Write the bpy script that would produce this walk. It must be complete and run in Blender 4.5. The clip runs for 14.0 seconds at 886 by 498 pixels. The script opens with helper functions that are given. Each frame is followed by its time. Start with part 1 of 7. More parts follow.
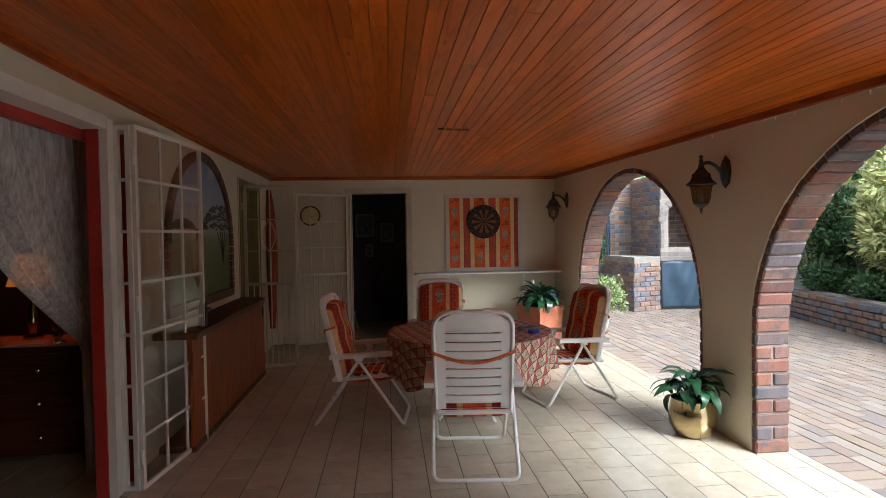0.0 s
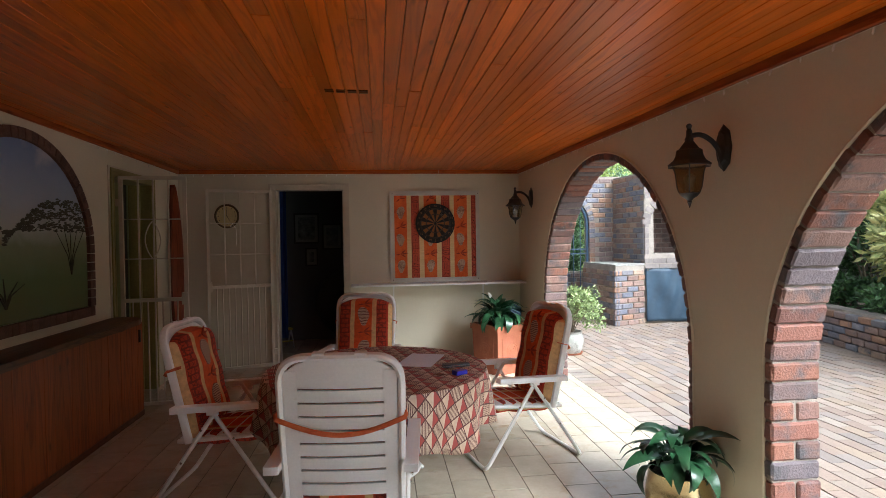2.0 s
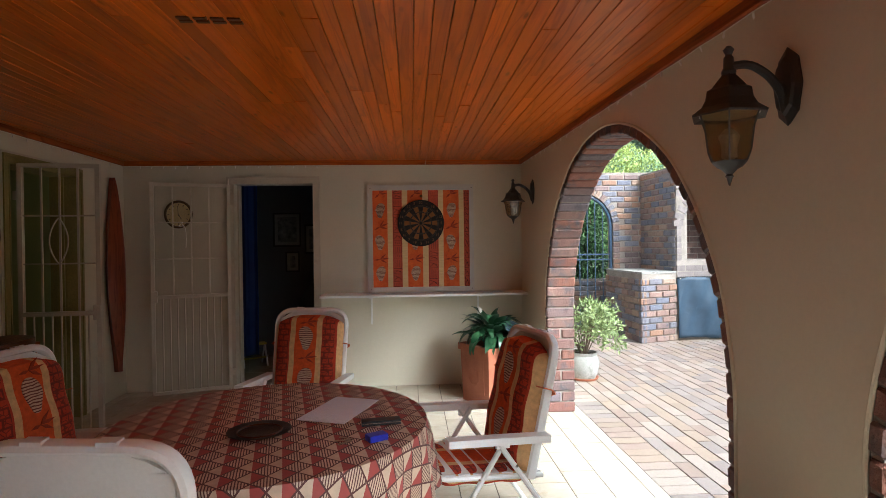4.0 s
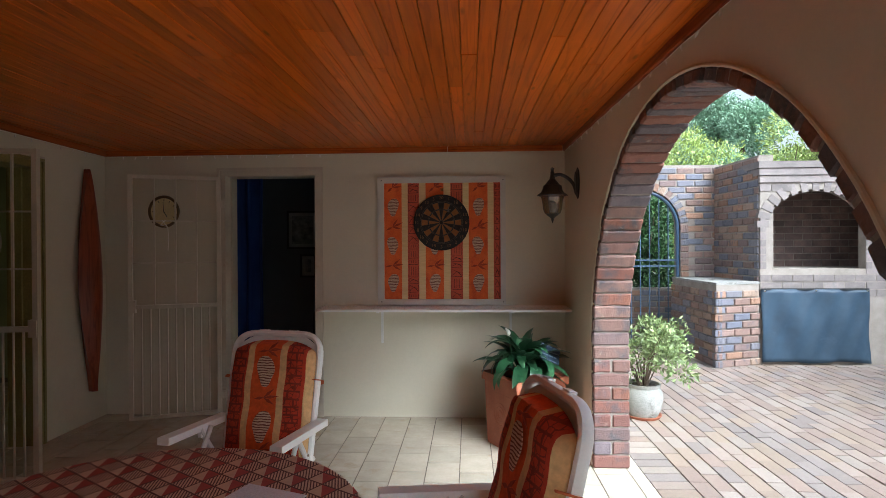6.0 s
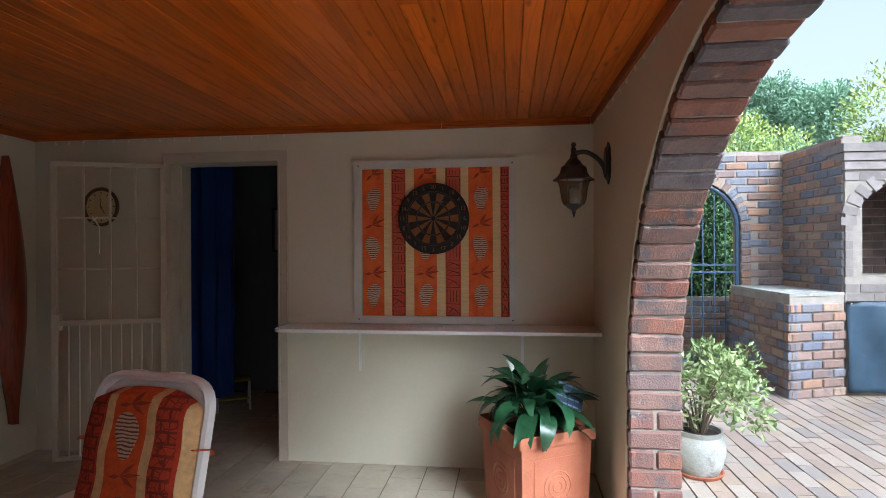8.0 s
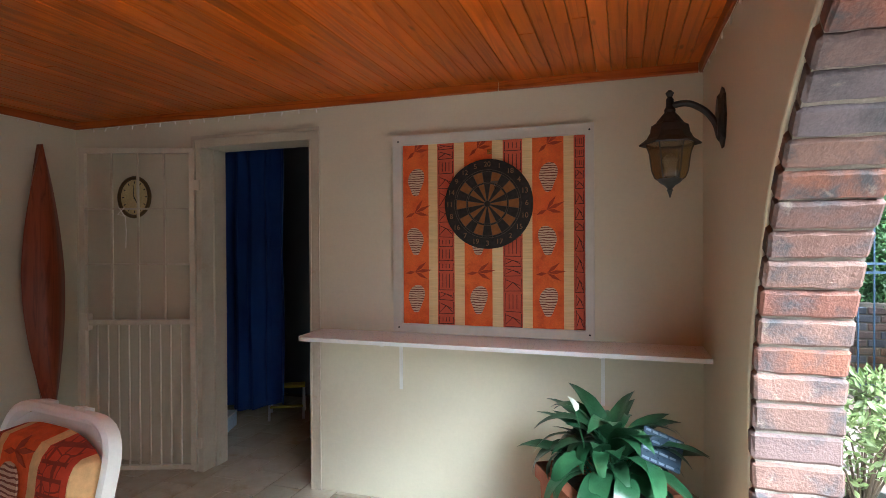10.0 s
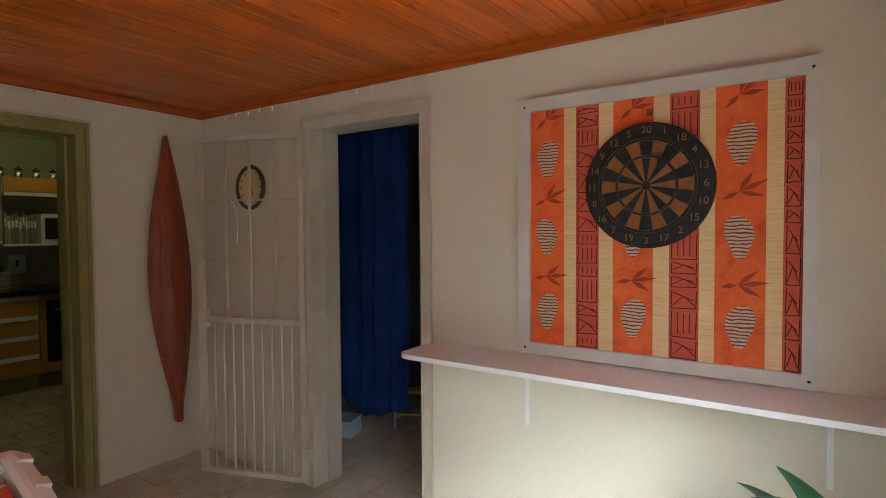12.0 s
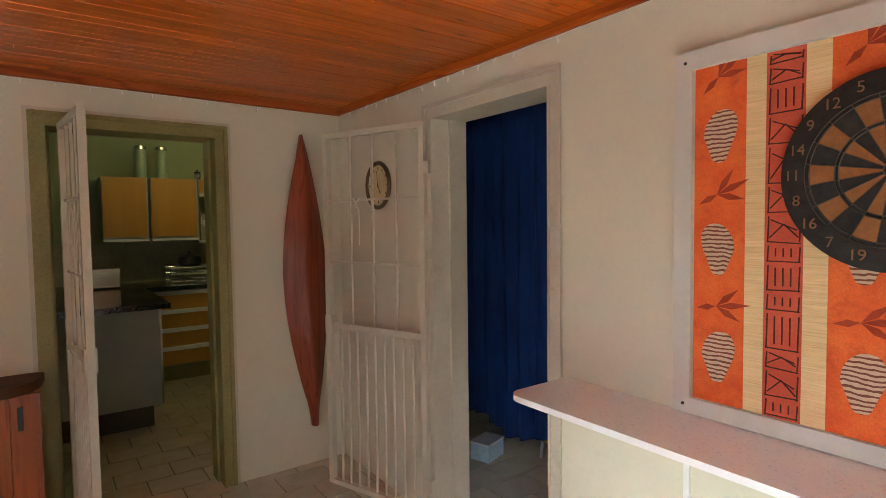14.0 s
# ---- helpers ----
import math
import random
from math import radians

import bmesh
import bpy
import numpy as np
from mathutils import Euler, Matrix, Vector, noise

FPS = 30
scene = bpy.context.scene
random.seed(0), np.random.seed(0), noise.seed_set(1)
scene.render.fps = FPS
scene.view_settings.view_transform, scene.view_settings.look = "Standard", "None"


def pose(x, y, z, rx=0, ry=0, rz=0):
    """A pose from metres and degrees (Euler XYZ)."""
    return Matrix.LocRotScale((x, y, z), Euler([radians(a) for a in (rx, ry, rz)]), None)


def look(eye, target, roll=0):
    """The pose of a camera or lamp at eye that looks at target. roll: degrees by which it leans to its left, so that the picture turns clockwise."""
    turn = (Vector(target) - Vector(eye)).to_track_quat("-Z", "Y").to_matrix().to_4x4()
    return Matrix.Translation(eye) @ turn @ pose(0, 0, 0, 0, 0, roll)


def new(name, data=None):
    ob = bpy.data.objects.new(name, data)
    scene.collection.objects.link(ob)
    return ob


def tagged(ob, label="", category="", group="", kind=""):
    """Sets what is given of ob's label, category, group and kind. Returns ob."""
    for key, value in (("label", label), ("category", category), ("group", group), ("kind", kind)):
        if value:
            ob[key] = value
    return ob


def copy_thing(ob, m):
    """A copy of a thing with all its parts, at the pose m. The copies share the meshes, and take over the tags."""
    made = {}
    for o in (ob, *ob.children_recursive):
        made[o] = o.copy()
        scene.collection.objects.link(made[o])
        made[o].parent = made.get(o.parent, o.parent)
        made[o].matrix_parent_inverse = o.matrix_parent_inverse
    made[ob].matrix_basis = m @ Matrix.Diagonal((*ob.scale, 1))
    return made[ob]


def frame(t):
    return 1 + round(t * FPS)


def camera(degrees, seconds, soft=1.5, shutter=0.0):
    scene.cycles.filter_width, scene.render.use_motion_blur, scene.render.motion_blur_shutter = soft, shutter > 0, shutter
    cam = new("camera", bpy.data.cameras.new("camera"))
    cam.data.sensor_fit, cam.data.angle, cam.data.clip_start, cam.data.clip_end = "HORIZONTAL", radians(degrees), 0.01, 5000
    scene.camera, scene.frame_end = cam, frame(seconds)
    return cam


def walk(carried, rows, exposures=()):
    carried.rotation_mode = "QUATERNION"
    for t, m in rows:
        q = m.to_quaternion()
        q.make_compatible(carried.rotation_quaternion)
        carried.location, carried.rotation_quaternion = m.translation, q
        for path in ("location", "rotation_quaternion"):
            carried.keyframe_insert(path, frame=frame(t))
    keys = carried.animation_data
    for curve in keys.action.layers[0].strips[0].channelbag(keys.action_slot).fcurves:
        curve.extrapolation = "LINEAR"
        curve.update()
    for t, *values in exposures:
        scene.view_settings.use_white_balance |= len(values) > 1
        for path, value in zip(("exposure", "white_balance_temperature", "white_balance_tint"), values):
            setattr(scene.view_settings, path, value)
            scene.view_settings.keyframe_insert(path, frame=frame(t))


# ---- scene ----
cam = camera(77.4, 14.0, soft=0.75)
PATH = [
    (0, (0.596, 0.661, 1.402), (0.793, 2.651, 1.351), -0.9),
    (0.5, (0.748, 0.953, 1.403), (0.962, 2.94, 1.355), -0.8),
    (1, (0.908, 1.225, 1.378), (1.129, 3.212, 1.334), -0.8),
    (1.5, (1.074, 1.49, 1.372), (1.306, 3.476, 1.337), -0.8),
    (2, (1.238, 1.739, 1.383), (1.468, 3.725, 1.35), -0.9),
    (2.5, (1.408, 1.976, 1.365), (1.566, 3.969, 1.338), -0.9),
    (3, (1.528, 2.214, 1.37), (1.676, 4.208, 1.349), -0.8),
    (3.5, (1.664, 2.444, 1.356), (1.805, 4.439, 1.339), -0.8),
    (6, (2.102, 3.59, 1.38), (2.007, 5.588, 1.371), -0.3),
    (6.5, (2.153, 3.841, 1.371), (2.016, 5.837, 1.365), -0.3),
    (7, (2.214, 4.088, 1.365), (2.031, 6.08, 1.361), -0.3),
    (7.5, (2.289, 4.344, 1.383), (2.082, 6.334, 1.38), -0.3),
    (10, (2.519, 5.312, 1.369), (1.902, 7.215, 1.354), -0.3),
    (10.5, (2.528, 5.495, 1.386), (1.775, 7.347, 1.345), -0.4),
    (11, (2.45, 5.653, 1.383), (1.605, 7.465, 1.337), -0.4),
    (11.5, (2.425, 5.81, 1.41), (1.451, 7.554, 1.331), -0.5),
    (12, (2.402, 5.963, 1.417), (1.27, 7.61, 1.35), -0.4),
    (12.5, (2.391, 6.111, 1.425), (1.103, 7.639, 1.351), -0.4),
    (13, (2.336, 6.275, 1.444), (0.936, 7.702, 1.363), -0.4),
    (13.5, (2.3, 6.408, 1.45), (0.802, 7.73, 1.367), -0.5),
    (14, (2.275, 6.519, 1.47), (0.66, 7.694, 1.375), -0.7),
]
walk(cam, [(t, look(eye, target, roll)) for t, eye, target, roll in PATH],
     [(0, 0.95, 5700, 5), (3.5, 1.18, 5750, 5), (7.5, 0.92, 5350, 5), (10, 1.87, 5300, 1), (11, 2.22, 5400, 0), (12, 2.2, 5350, 0), (14, 2.75, 5550, 0)])

# ---- world, sun, exposure ----
world = bpy.data.worlds.new("sky")
scene.world = world
world.use_nodes = True
wn = world.node_tree
sky = wn.nodes.new("ShaderNodeTexSky")
sky.sky_type = "NISHITA"
sky.sun_disc = False
sky.sun_elevation, sky.sun_rotation = radians(42), radians(145)
sky.dust_density, sky.ozone_density = 6.0, 0.6
veil = wn.nodes.new("ShaderNodeHueSaturation")
veil.inputs["Saturation"].default_value, veil.inputs["Value"].default_value = 0.28, 1.38
wn.links.new(sky.outputs[0], veil.inputs["Color"])
wn.links.new(veil.outputs[0], wn.nodes["Background"].inputs[0])
wn.nodes["Background"].inputs[1].default_value = 0.13
sun = new("sun", bpy.data.lights.new("sun", "SUN"))
sun.data.energy, sun.data.angle, sun.data.color = 3.1, radians(34), (1.0, 0.99, 0.98)
sun.matrix_world = look((0, 0, 0), (-math.sin(radians(145)) * 0.743, -math.cos(radians(145)) * 0.743, -0.669))

# ---- helpers of the scene ----
LX, RX, FY, NY = -0.92, 2.867, 8.05, -2.6        # inner faces of the verandah's walls
WALL_T = 0.22
rnd = random.Random(7)


def zc(x, y):
    """Height of the boarded ceiling, which sags a little."""
    u = (x - LX) / (RX - LX)
    v = max(-0.6, min(1.0, (y - 3.0) / 5.05))
    return (2.235 - 0.05 * v) * (1 - u) + (2.10 + 0.085 * v) * u


def box(bm, x0, x1, y0, y1, z0, z1, m=None):
    vs = [bm.verts.new((x, y, z)) for z in (z0, z1) for y in (y0, y1) for x in (x0, x1)]
    for f in ((0, 2, 3, 1), (4, 5, 7, 6), (0, 1, 5, 4), (2, 6, 7, 3), (0, 4, 6, 2), (1, 3, 7, 5)):
        bm.faces.new([vs[i] for i in f])
    if m is not None:
        for v in vs:
            v.co = m @ v.co
    return vs


def bevel(bm, w, seg=1, ang=40):
    es = [e for e in bm.edges if len(e.link_faces) == 2 and e.calc_face_angle(0) > radians(ang)]
    bmesh.ops.bevel(bm, geom=es, offset=w, segments=seg, affect="EDGES", profile=0.5)


def rbox(x0, x1, y0, y1, z0, z1, w=0.004, seg=2, m=None):
    bm = bmesh.new()
    box(bm, x0, x1, y0, y1, z0, z1)
    bevel(bm, w, seg)
    if m is not None:
        bm.transform(m)
    return bm


def tube(bm, pts, r, seg=8, closed=False, flat=1.0, radii=None):
    pts = [Vector(p) for p in pts]
    n = len(pts)
    rings = []
    up = Vector((0, 0, 1))
    prev = None
    for i, p in enumerate(pts):
        a = pts[i - 1] if (i or closed) else pts[0]
        b = pts[(i + 1) % n] if (i < n - 1 or closed) else pts[-1]
        d = (b - a).normalized()
        if prev is None:
            s = d.cross(up if abs(d.z) < 0.95 else Vector((0, 1, 0))).normalized()
        else:
            s = (prev - d * prev.dot(d)).normalized()
        prev = s
        t = s.cross(d)
        rr = radii[i] if radii else r
        rings.append([bm.verts.new(p + s * math.cos(k * math.tau / seg) * rr + t * math.sin(k * math.tau / seg) * rr * flat) for k in range(seg)])
    for i in range(n if closed else n - 1):
        A, B = rings[i], rings[(i + 1) % n]
        for k in range(seg):
            bm.faces.new((A[k], A[(k + 1) % seg], B[(k + 1) % seg], B[k]))
    if not closed:
        bm.faces.new(rings[0][::-1])
        bm.faces.new(rings[-1])


def rounded(pts, r, n=5):
    """A polyline with its inner corners rounded."""
    pts = [Vector(p) for p in pts]
    out = [pts[0]]
    for a, b, c in zip(pts, pts[1:], pts[2:]):
        u, w = (a - b), (c - b)
        k = min(r, u.length * 0.45, w.length * 0.45)
        p, q = b + u.normalized() * k, b + w.normalized() * k
        for i in range(n + 1):
            t = i / n
            out.append(p * (1 - t) ** 2 + b * 2 * t * (1 - t) + q * t * t)
    return out + [pts[-1]]


def lathe(profile, seg=24, bm=None, cx=0, cy=0, sides=None):
    bm = bm or bmesh.new()
    seg = sides or seg
    rings = [[bm.verts.new((cx + r * math.cos(k * math.tau / seg), cy + r * math.sin(k * math.tau / seg), z)) for k in range(seg)] for r, z in profile]
    for A, B in zip(rings, rings[1:]):
        for k in range(seg):
            bm.faces.new((A[k], A[(k + 1) % seg], B[(k + 1) % seg], B[k]))
    bm.faces.new(rings[0][::-1])
    bm.faces.new(rings[-1])
    return bm


def slab(poly, depth, bm=None, m=None):
    """A flat outline in x, z given a thickness along y."""
    bm = bm or bmesh.new()
    A = [bm.verts.new((x, 0, z)) for x, z in poly]
    B = [bm.verts.new((x, depth, z)) for x, z in poly]
    bm.faces.new(A)
    bm.faces.new(B[::-1])
    n = len(poly)
    for i in range(n):
        bm.faces.new((A[i], B[i], B[(i + 1) % n], A[(i + 1) % n]))
    if m is not None:
        for v in A + B:
            v.co = m @ v.co
    return bm


def finish(name, bm, material, smooth=False):
    bmesh.ops.recalc_face_normals(bm, faces=bm.faces)
    me = bpy.data.meshes.new(name)
    bm.to_mesh(me)
    bm.free()
    me.materials.append(material)
    if smooth:
        me.shade_smooth()
        me.set_sharp_from_angle(angle=radians(38))
    return me


def part(name, bm, material, parent, label="", smooth=True, at=None):
    ob = new(name, finish(name, bm, material, smooth))
    ob.parent = parent
    if at is not None:
        ob.matrix_basis = at
    return tagged(ob, label)


def piece(name, mesh, parent, m):
    ob = new(name, mesh)
    ob.parent = parent
    ob.matrix_basis = m
    return ob


def thing(name, label, category, m=None, group="", kind=""):
    ob = new(name)
    ob.empty_display_size = 0.1
    if m is not None:
        ob.matrix_basis = m
    return tagged(ob, label, category, group, kind)


def solid(name, bm, material, label="", category="", kind="structure", smooth=False, group=""):
    return tagged(new(name, finish(name, bm, material, smooth)), label, category, group, kind)


# ---- materials ----
def nodes_of(name):
    m = bpy.data.materials.new(name)
    m.use_nodes = True
    nt = m.node_tree
    return m, nt, nt.nodes["Principled BSDF"]


def add(nt, kind, **inputs):
    n = nt.nodes.new(kind)
    for k, v in inputs.items():
        n.inputs[k.replace("_", " ")].default_value = v
    return n


def ramp(nt, stops, constant=False):
    n = nt.nodes.new("ShaderNodeValToRGB")
    n.color_ramp.interpolation = "CONSTANT" if constant else "LINEAR"
    e = n.color_ramp.elements
    while len(e) < len(stops):
        e.new(0.5)
    for el, (p, c) in zip(e, stops):
        el.position, el.color = p, (*c, 1)
    return n


def mathn(nt, op, a, b=None):
    n = nt.nodes.new("ShaderNodeMath")
    n.operation = op
    for i, v in enumerate((a, b)):
        if v is None:
            continue
        if isinstance(v, (int, float)):
            n.inputs[i].default_value = v
        else:
            nt.links.new(v, n.inputs[i])
    return n.outputs[0]


def mixc(nt, fac, a, b, mode="MIX"):
    n = nt.nodes.new("ShaderNodeMix")
    n.data_type, n.blend_type = "RGBA", mode
    for i, v in ((0, fac), (6, a), (7, b)):
        if isinstance(v, (int, float)):
            n.inputs[i].default_value = v
        elif isinstance(v, tuple):
            n.inputs[i].default_value = (*v, 1)
        else:
            nt.links.new(v, n.inputs[i])
    return n.outputs[2]


def coords(nt, which="Object", stretch=(1, 1, 1), vary=""):
    """Coordinates, shifted at random from piece to piece where vary says so."""
    tc = nt.nodes.new("ShaderNodeTexCoord")
    mp = nt.nodes.new("ShaderNodeMapping")
    mp.inputs["Scale"].default_value = stretch
    nt.links.new(tc.outputs[which], mp.inputs["Vector"])
    out = mp.outputs[0]
    rand = None
    if vary:
        src = nt.nodes.new("ShaderNodeObjectInfo") if vary == "object" else nt.nodes.new("ShaderNodeNewGeometry")
        rand = src.outputs["Random"] if vary == "object" else src.outputs["Random Per Island"]
        cmb = nt.nodes.new("ShaderNodeCombineXYZ")
        for i, k in enumerate((37.0, 91.0, 53.0)):
            nt.links.new(mathn(nt, "MULTIPLY", rand, k), cmb.inputs[i])
        ad = nt.nodes.new("ShaderNodeVectorMath")
        nt.links.new(out, ad.inputs[0])
        nt.links.new(cmb.outputs[0], ad.inputs[1])
        out = ad.outputs[0]
    return out, rand


def noise_tex(nt, vec, scale, detail=4, rough=0.6, distort=0.0):
    n = add(nt, "ShaderNodeTexNoise", Scale=scale, Detail=detail, Roughness=rough, Distortion=distort)
    nt.links.new(vec, n.inputs["Vector"])
    return n.outputs["Fac"]


def bump(nt, bsdf, height, strength, dist=0.01):
    b = add(nt, "ShaderNodeBump", Strength=strength, Distance=dist)
    nt.links.new(height, b.inputs["Height"])
    nt.links.new(b.outputs[0], bsdf.inputs["Normal"])


def surface(name, c1, c2, rough=0.6, scale=3.0, fine=60.0, relief=0.1, metal=0.0, stretch=(1, 1, 1), vary="", spread=0.0,
            palette=None, stain=None, stain2=None, coat=0.0, rough_var=0.1, translucent=0.0, grain_amp=0.13):
    """A two-scale surface: broad patches from c1 to c2, fine grain, relief, and a spread from piece to piece."""
    m, nt, b = nodes_of(name)
    vec, rand = coords(nt, stretch=stretch, vary=vary)
    broad, grain = noise_tex(nt, vec, scale, 5), noise_tex(nt, vec, fine, 3)
    col = ramp(nt, [(0.32, c1), (0.68, c2)])
    nt.links.new(broad, col.inputs[0])
    c = col.outputs[0]
    if palette:
        p = ramp(nt, [(i / len(palette), q) for i, q in enumerate(palette)], True)
        nt.links.new(rand, p.inputs[0])
        c = mixc(nt, 0.82, c, p.outputs[0])
    g = ramp(nt, [(0.3, (1 - grain_amp * 1.3,) * 3), (0.7, (1 + grain_amp * 0.6,) * 3)])
    nt.links.new(grain, g.inputs[0])
    c = mixc(nt, 1.0, c, g.outputs[0], "MULTIPLY")
    if spread and rand is not None:
        v = mathn(nt, "ADD", mathn(nt, "MULTIPLY", mathn(nt, "FRACT", mathn(nt, "MULTIPLY", rand, 7.31)), spread), 1 - spread / 2)
        h = nt.nodes.new("ShaderNodeHueSaturation")
        nt.links.new(v, h.inputs["Value"])
        nt.links.new(c, h.inputs["Color"])
        c = h.outputs[0]
    for sc, colr, lo, hi in [q for q in (stain2, stain) if q]:
        s = ramp(nt, [(lo, (0, 0, 0)), (hi, (1, 1, 1))])
        nt.links.new(noise_tex(nt, vec, sc, 6, 0.65, 0.3), s.inputs[0])
        c = mixc(nt, s.outputs[0], c, colr)
    nt.links.new(c, b.inputs["Base Color"])
    nt.links.new(mathn(nt, "ADD", mathn(nt, "MULTIPLY", mathn(nt, "SUBTRACT", grain, 0.5), rough_var * 2), rough), b.inputs["Roughness"])
    b.inputs["Metallic"].default_value = metal
    b.inputs["Coat Weight"].default_value = coat
    b.inputs["Coat Roughness"].default_value = 0.12
    if relief:
        bump(nt, b, mathn(nt, "ADD", grain, mathn(nt, "MULTIPLY", broad, 0.6)), relief)
    if translucent:
        b.inputs["Transmission Weight"].default_value = 0.0
        b.inputs["Subsurface Weight"].default_value = translucent
        b.inputs["Subsurface Radius"].default_value = (0.01, 0.01, 0.005)
    return m


def plaster(name, c1, c2):
    return surface(name, c1, c2, rough=0.8, scale=1.1, fine=70, relief=0.06, stain=(0.9, tuple(0.88 * q for q in c1), 0.6, 0.85), grain_amp=0.02)


WALL = plaster("cream_plaster", (0.615, 0.567, 0.435), (0.66, 0.612, 0.475))
WHITE = surface("white_paint", (0.74, 0.72, 0.66), (0.8, 0.78, 0.73), rough=0.35, scale=6, fine=90, relief=0.05, stain=(5, (0.5, 0.42, 0.3), 0.66, 0.8), grain_amp=0.03)
CREAM_METAL = surface("cream_enamel", (0.49, 0.43, 0.33), (0.57, 0.51, 0.4), rough=0.4, scale=5, fine=80, relief=0.06, stain=(7, (0.42, 0.33, 0.22), 0.62, 0.78), grain_amp=0.03)
PLASTIC = surface("white_plastic", (0.82, 0.82, 0.8), (0.86, 0.86, 0.84), rough=0.34, scale=4, fine=120, relief=0.03, stain=(9, (0.55, 0.5, 0.42), 0.66, 0.82), grain_amp=0.03)
TUBE = surface("white_tube_enamel", (0.72, 0.72, 0.69), (0.78, 0.78, 0.75), rough=0.3, scale=9, fine=140, relief=0.03, stain=(14, (0.4, 0.33, 0.25), 0.68, 0.78), grain_amp=0.03)
LAMINATE = surface("white_laminate", (0.79, 0.78, 0.77), (0.82, 0.81, 0.8), rough=0.3, scale=3, fine=150, relief=0, grain_amp=0.01)
BLACK_IRON = surface("black_iron", (0.012, 0.012, 0.013), (0.03, 0.028, 0.026), rough=0.45, scale=12, fine=120, relief=0.15)
BLUE_IRON = surface("blue_painted_iron", (0.03, 0.06, 0.11), (0.05, 0.09, 0.15), rough=0.45, scale=9, fine=120, relief=0.1)
RED_PAINT = surface("red_paint", (0.42, 0.03, 0.025), (0.5, 0.05, 0.04), rough=0.4, scale=5, fine=70, relief=0.06)
OLIVE = surface("olive_paint", (0.24, 0.21, 0.07), (0.3, 0.26, 0.09), rough=0.5, scale=5, fine=80, relief=0.06)
GREEN_WALL = plaster("green_plaster", (0.34, 0.38, 0.22), (0.38, 0.42, 0.26))
# low albedo stands in for the gloom behind the far doorway
DARK_WALL = plaster("darkened_plaster", (0.1, 0.108, 0.122), (0.13, 0.138, 0.152))
GROUT = surface("grout", (0.13, 0.105, 0.075), (0.19, 0.155, 0.115), rough=0.9, scale=5, fine=150, relief=0.2)
TILE = surface("glazed_tile", (0.5, 0.44, 0.335), (0.58, 0.52, 0.41), rough=0.13, scale=7, fine=50, relief=0.03, vary="object", spread=0.14,
               stain=(5, (0.42, 0.31, 0.18), 0.58, 0.8), grain_amp=0.03)
TILE_FAR = surface("glazed_tile_far", (0.5, 0.44, 0.335), (0.58, 0.52, 0.41), rough=0.13, scale=7, fine=50, relief=0.03, vary="island", spread=0.14,
                   stain=(5, (0.42, 0.31, 0.18), 0.58, 0.8), grain_amp=0.03)
BRICKS = [(0.21, 0.085, 0.06), (0.17, 0.075, 0.06), (0.19, 0.105, 0.085), (0.12, 0.11, 0.125), (0.23, 0.095, 0.06), (0.17, 0.095, 0.08), (0.15, 0.105, 0.1), (0.21, 0.125, 0.1)]
YARD_BRICKS = [(0.25, 0.16, 0.13), (0.21, 0.15, 0.14), (0.165, 0.175, 0.215), (0.14, 0.16, 0.21), (0.31, 0.175, 0.11), (0.23, 0.155, 0.13), (0.18, 0.185, 0.215), (0.31, 0.22, 0.16)]
BRICK = surface("clinker_brick", (0.13, 0.06, 0.045), (0.25, 0.12, 0.085), rough=0.75, scale=14, fine=110, relief=0.5, vary="object", spread=0.3, palette=BRICKS,
                stain=(16, (0.36, 0.29, 0.23), 0.62, 0.8), stain2=(8, (0.07, 0.065, 0.07), 0.5, 0.68))
YARD_BRICK = surface("rustic_yard_brick", (0.12, 0.08, 0.07), (0.24, 0.16, 0.125), rough=0.8, scale=14, fine=110, relief=0.5, vary="object", spread=0.35, palette=YARD_BRICKS,
                     stain=(20, (0.34, 0.3, 0.26), 0.64, 0.8), stain2=(10, (0.07, 0.075, 0.09), 0.56, 0.74))
BRICK_FAR = surface("clinker_brick_far", (0.12, 0.08, 0.07), (0.24, 0.16, 0.125), rough=0.8, scale=14, fine=110, relief=0.5, vary="island", spread=0.35, palette=YARD_BRICKS,
                    stain=(20, (0.34, 0.3, 0.26), 0.58, 0.75))
FACE_BRICK = surface("smooth_face_brick", (0.175, 0.15, 0.142), (0.26, 0.22, 0.205), rough=0.75, scale=9, fine=130, relief=0.25, vary="object", spread=0.4,
                     stain=(9, (0.15, 0.14, 0.145), 0.56, 0.75))
MORTAR = surface("mortar", (0.235, 0.205, 0.175), (0.335, 0.295, 0.255), rough=0.95, scale=6, fine=160, relief=0.4)
SOOT = surface("sooty_brick", (0.1, 0.075, 0.07), (0.24, 0.15, 0.125), rough=0.95, scale=7, fine=90, relief=0.4, vary="object", spread=0.5)
PAVER_C = [(0.26, 0.19, 0.155), (0.3, 0.235, 0.195), (0.225, 0.19, 0.175), (0.29, 0.22, 0.165), (0.31, 0.26, 0.22)]
PAVER = surface("brick_paver", (0.25, 0.195, 0.165), (0.31, 0.26, 0.225), rough=0.6, scale=8, fine=90, relief=0.2, vary="object", spread=0.2, palette=PAVER_C,
                stain=(6, (0.3, 0.25, 0.21), 0.6, 0.85))
PAVER_FAR = surface("brick_paver_far", (0.25, 0.195, 0.165), (0.31, 0.26, 0.225), rough=0.6, scale=8, fine=90, relief=0.2, vary="island", spread=0.2, palette=PAVER_C)
JOINT = surface("sand_joint", (0.045, 0.036, 0.03), (0.08, 0.063, 0.05), rough=0.95, scale=6, fine=160, relief=0.3)
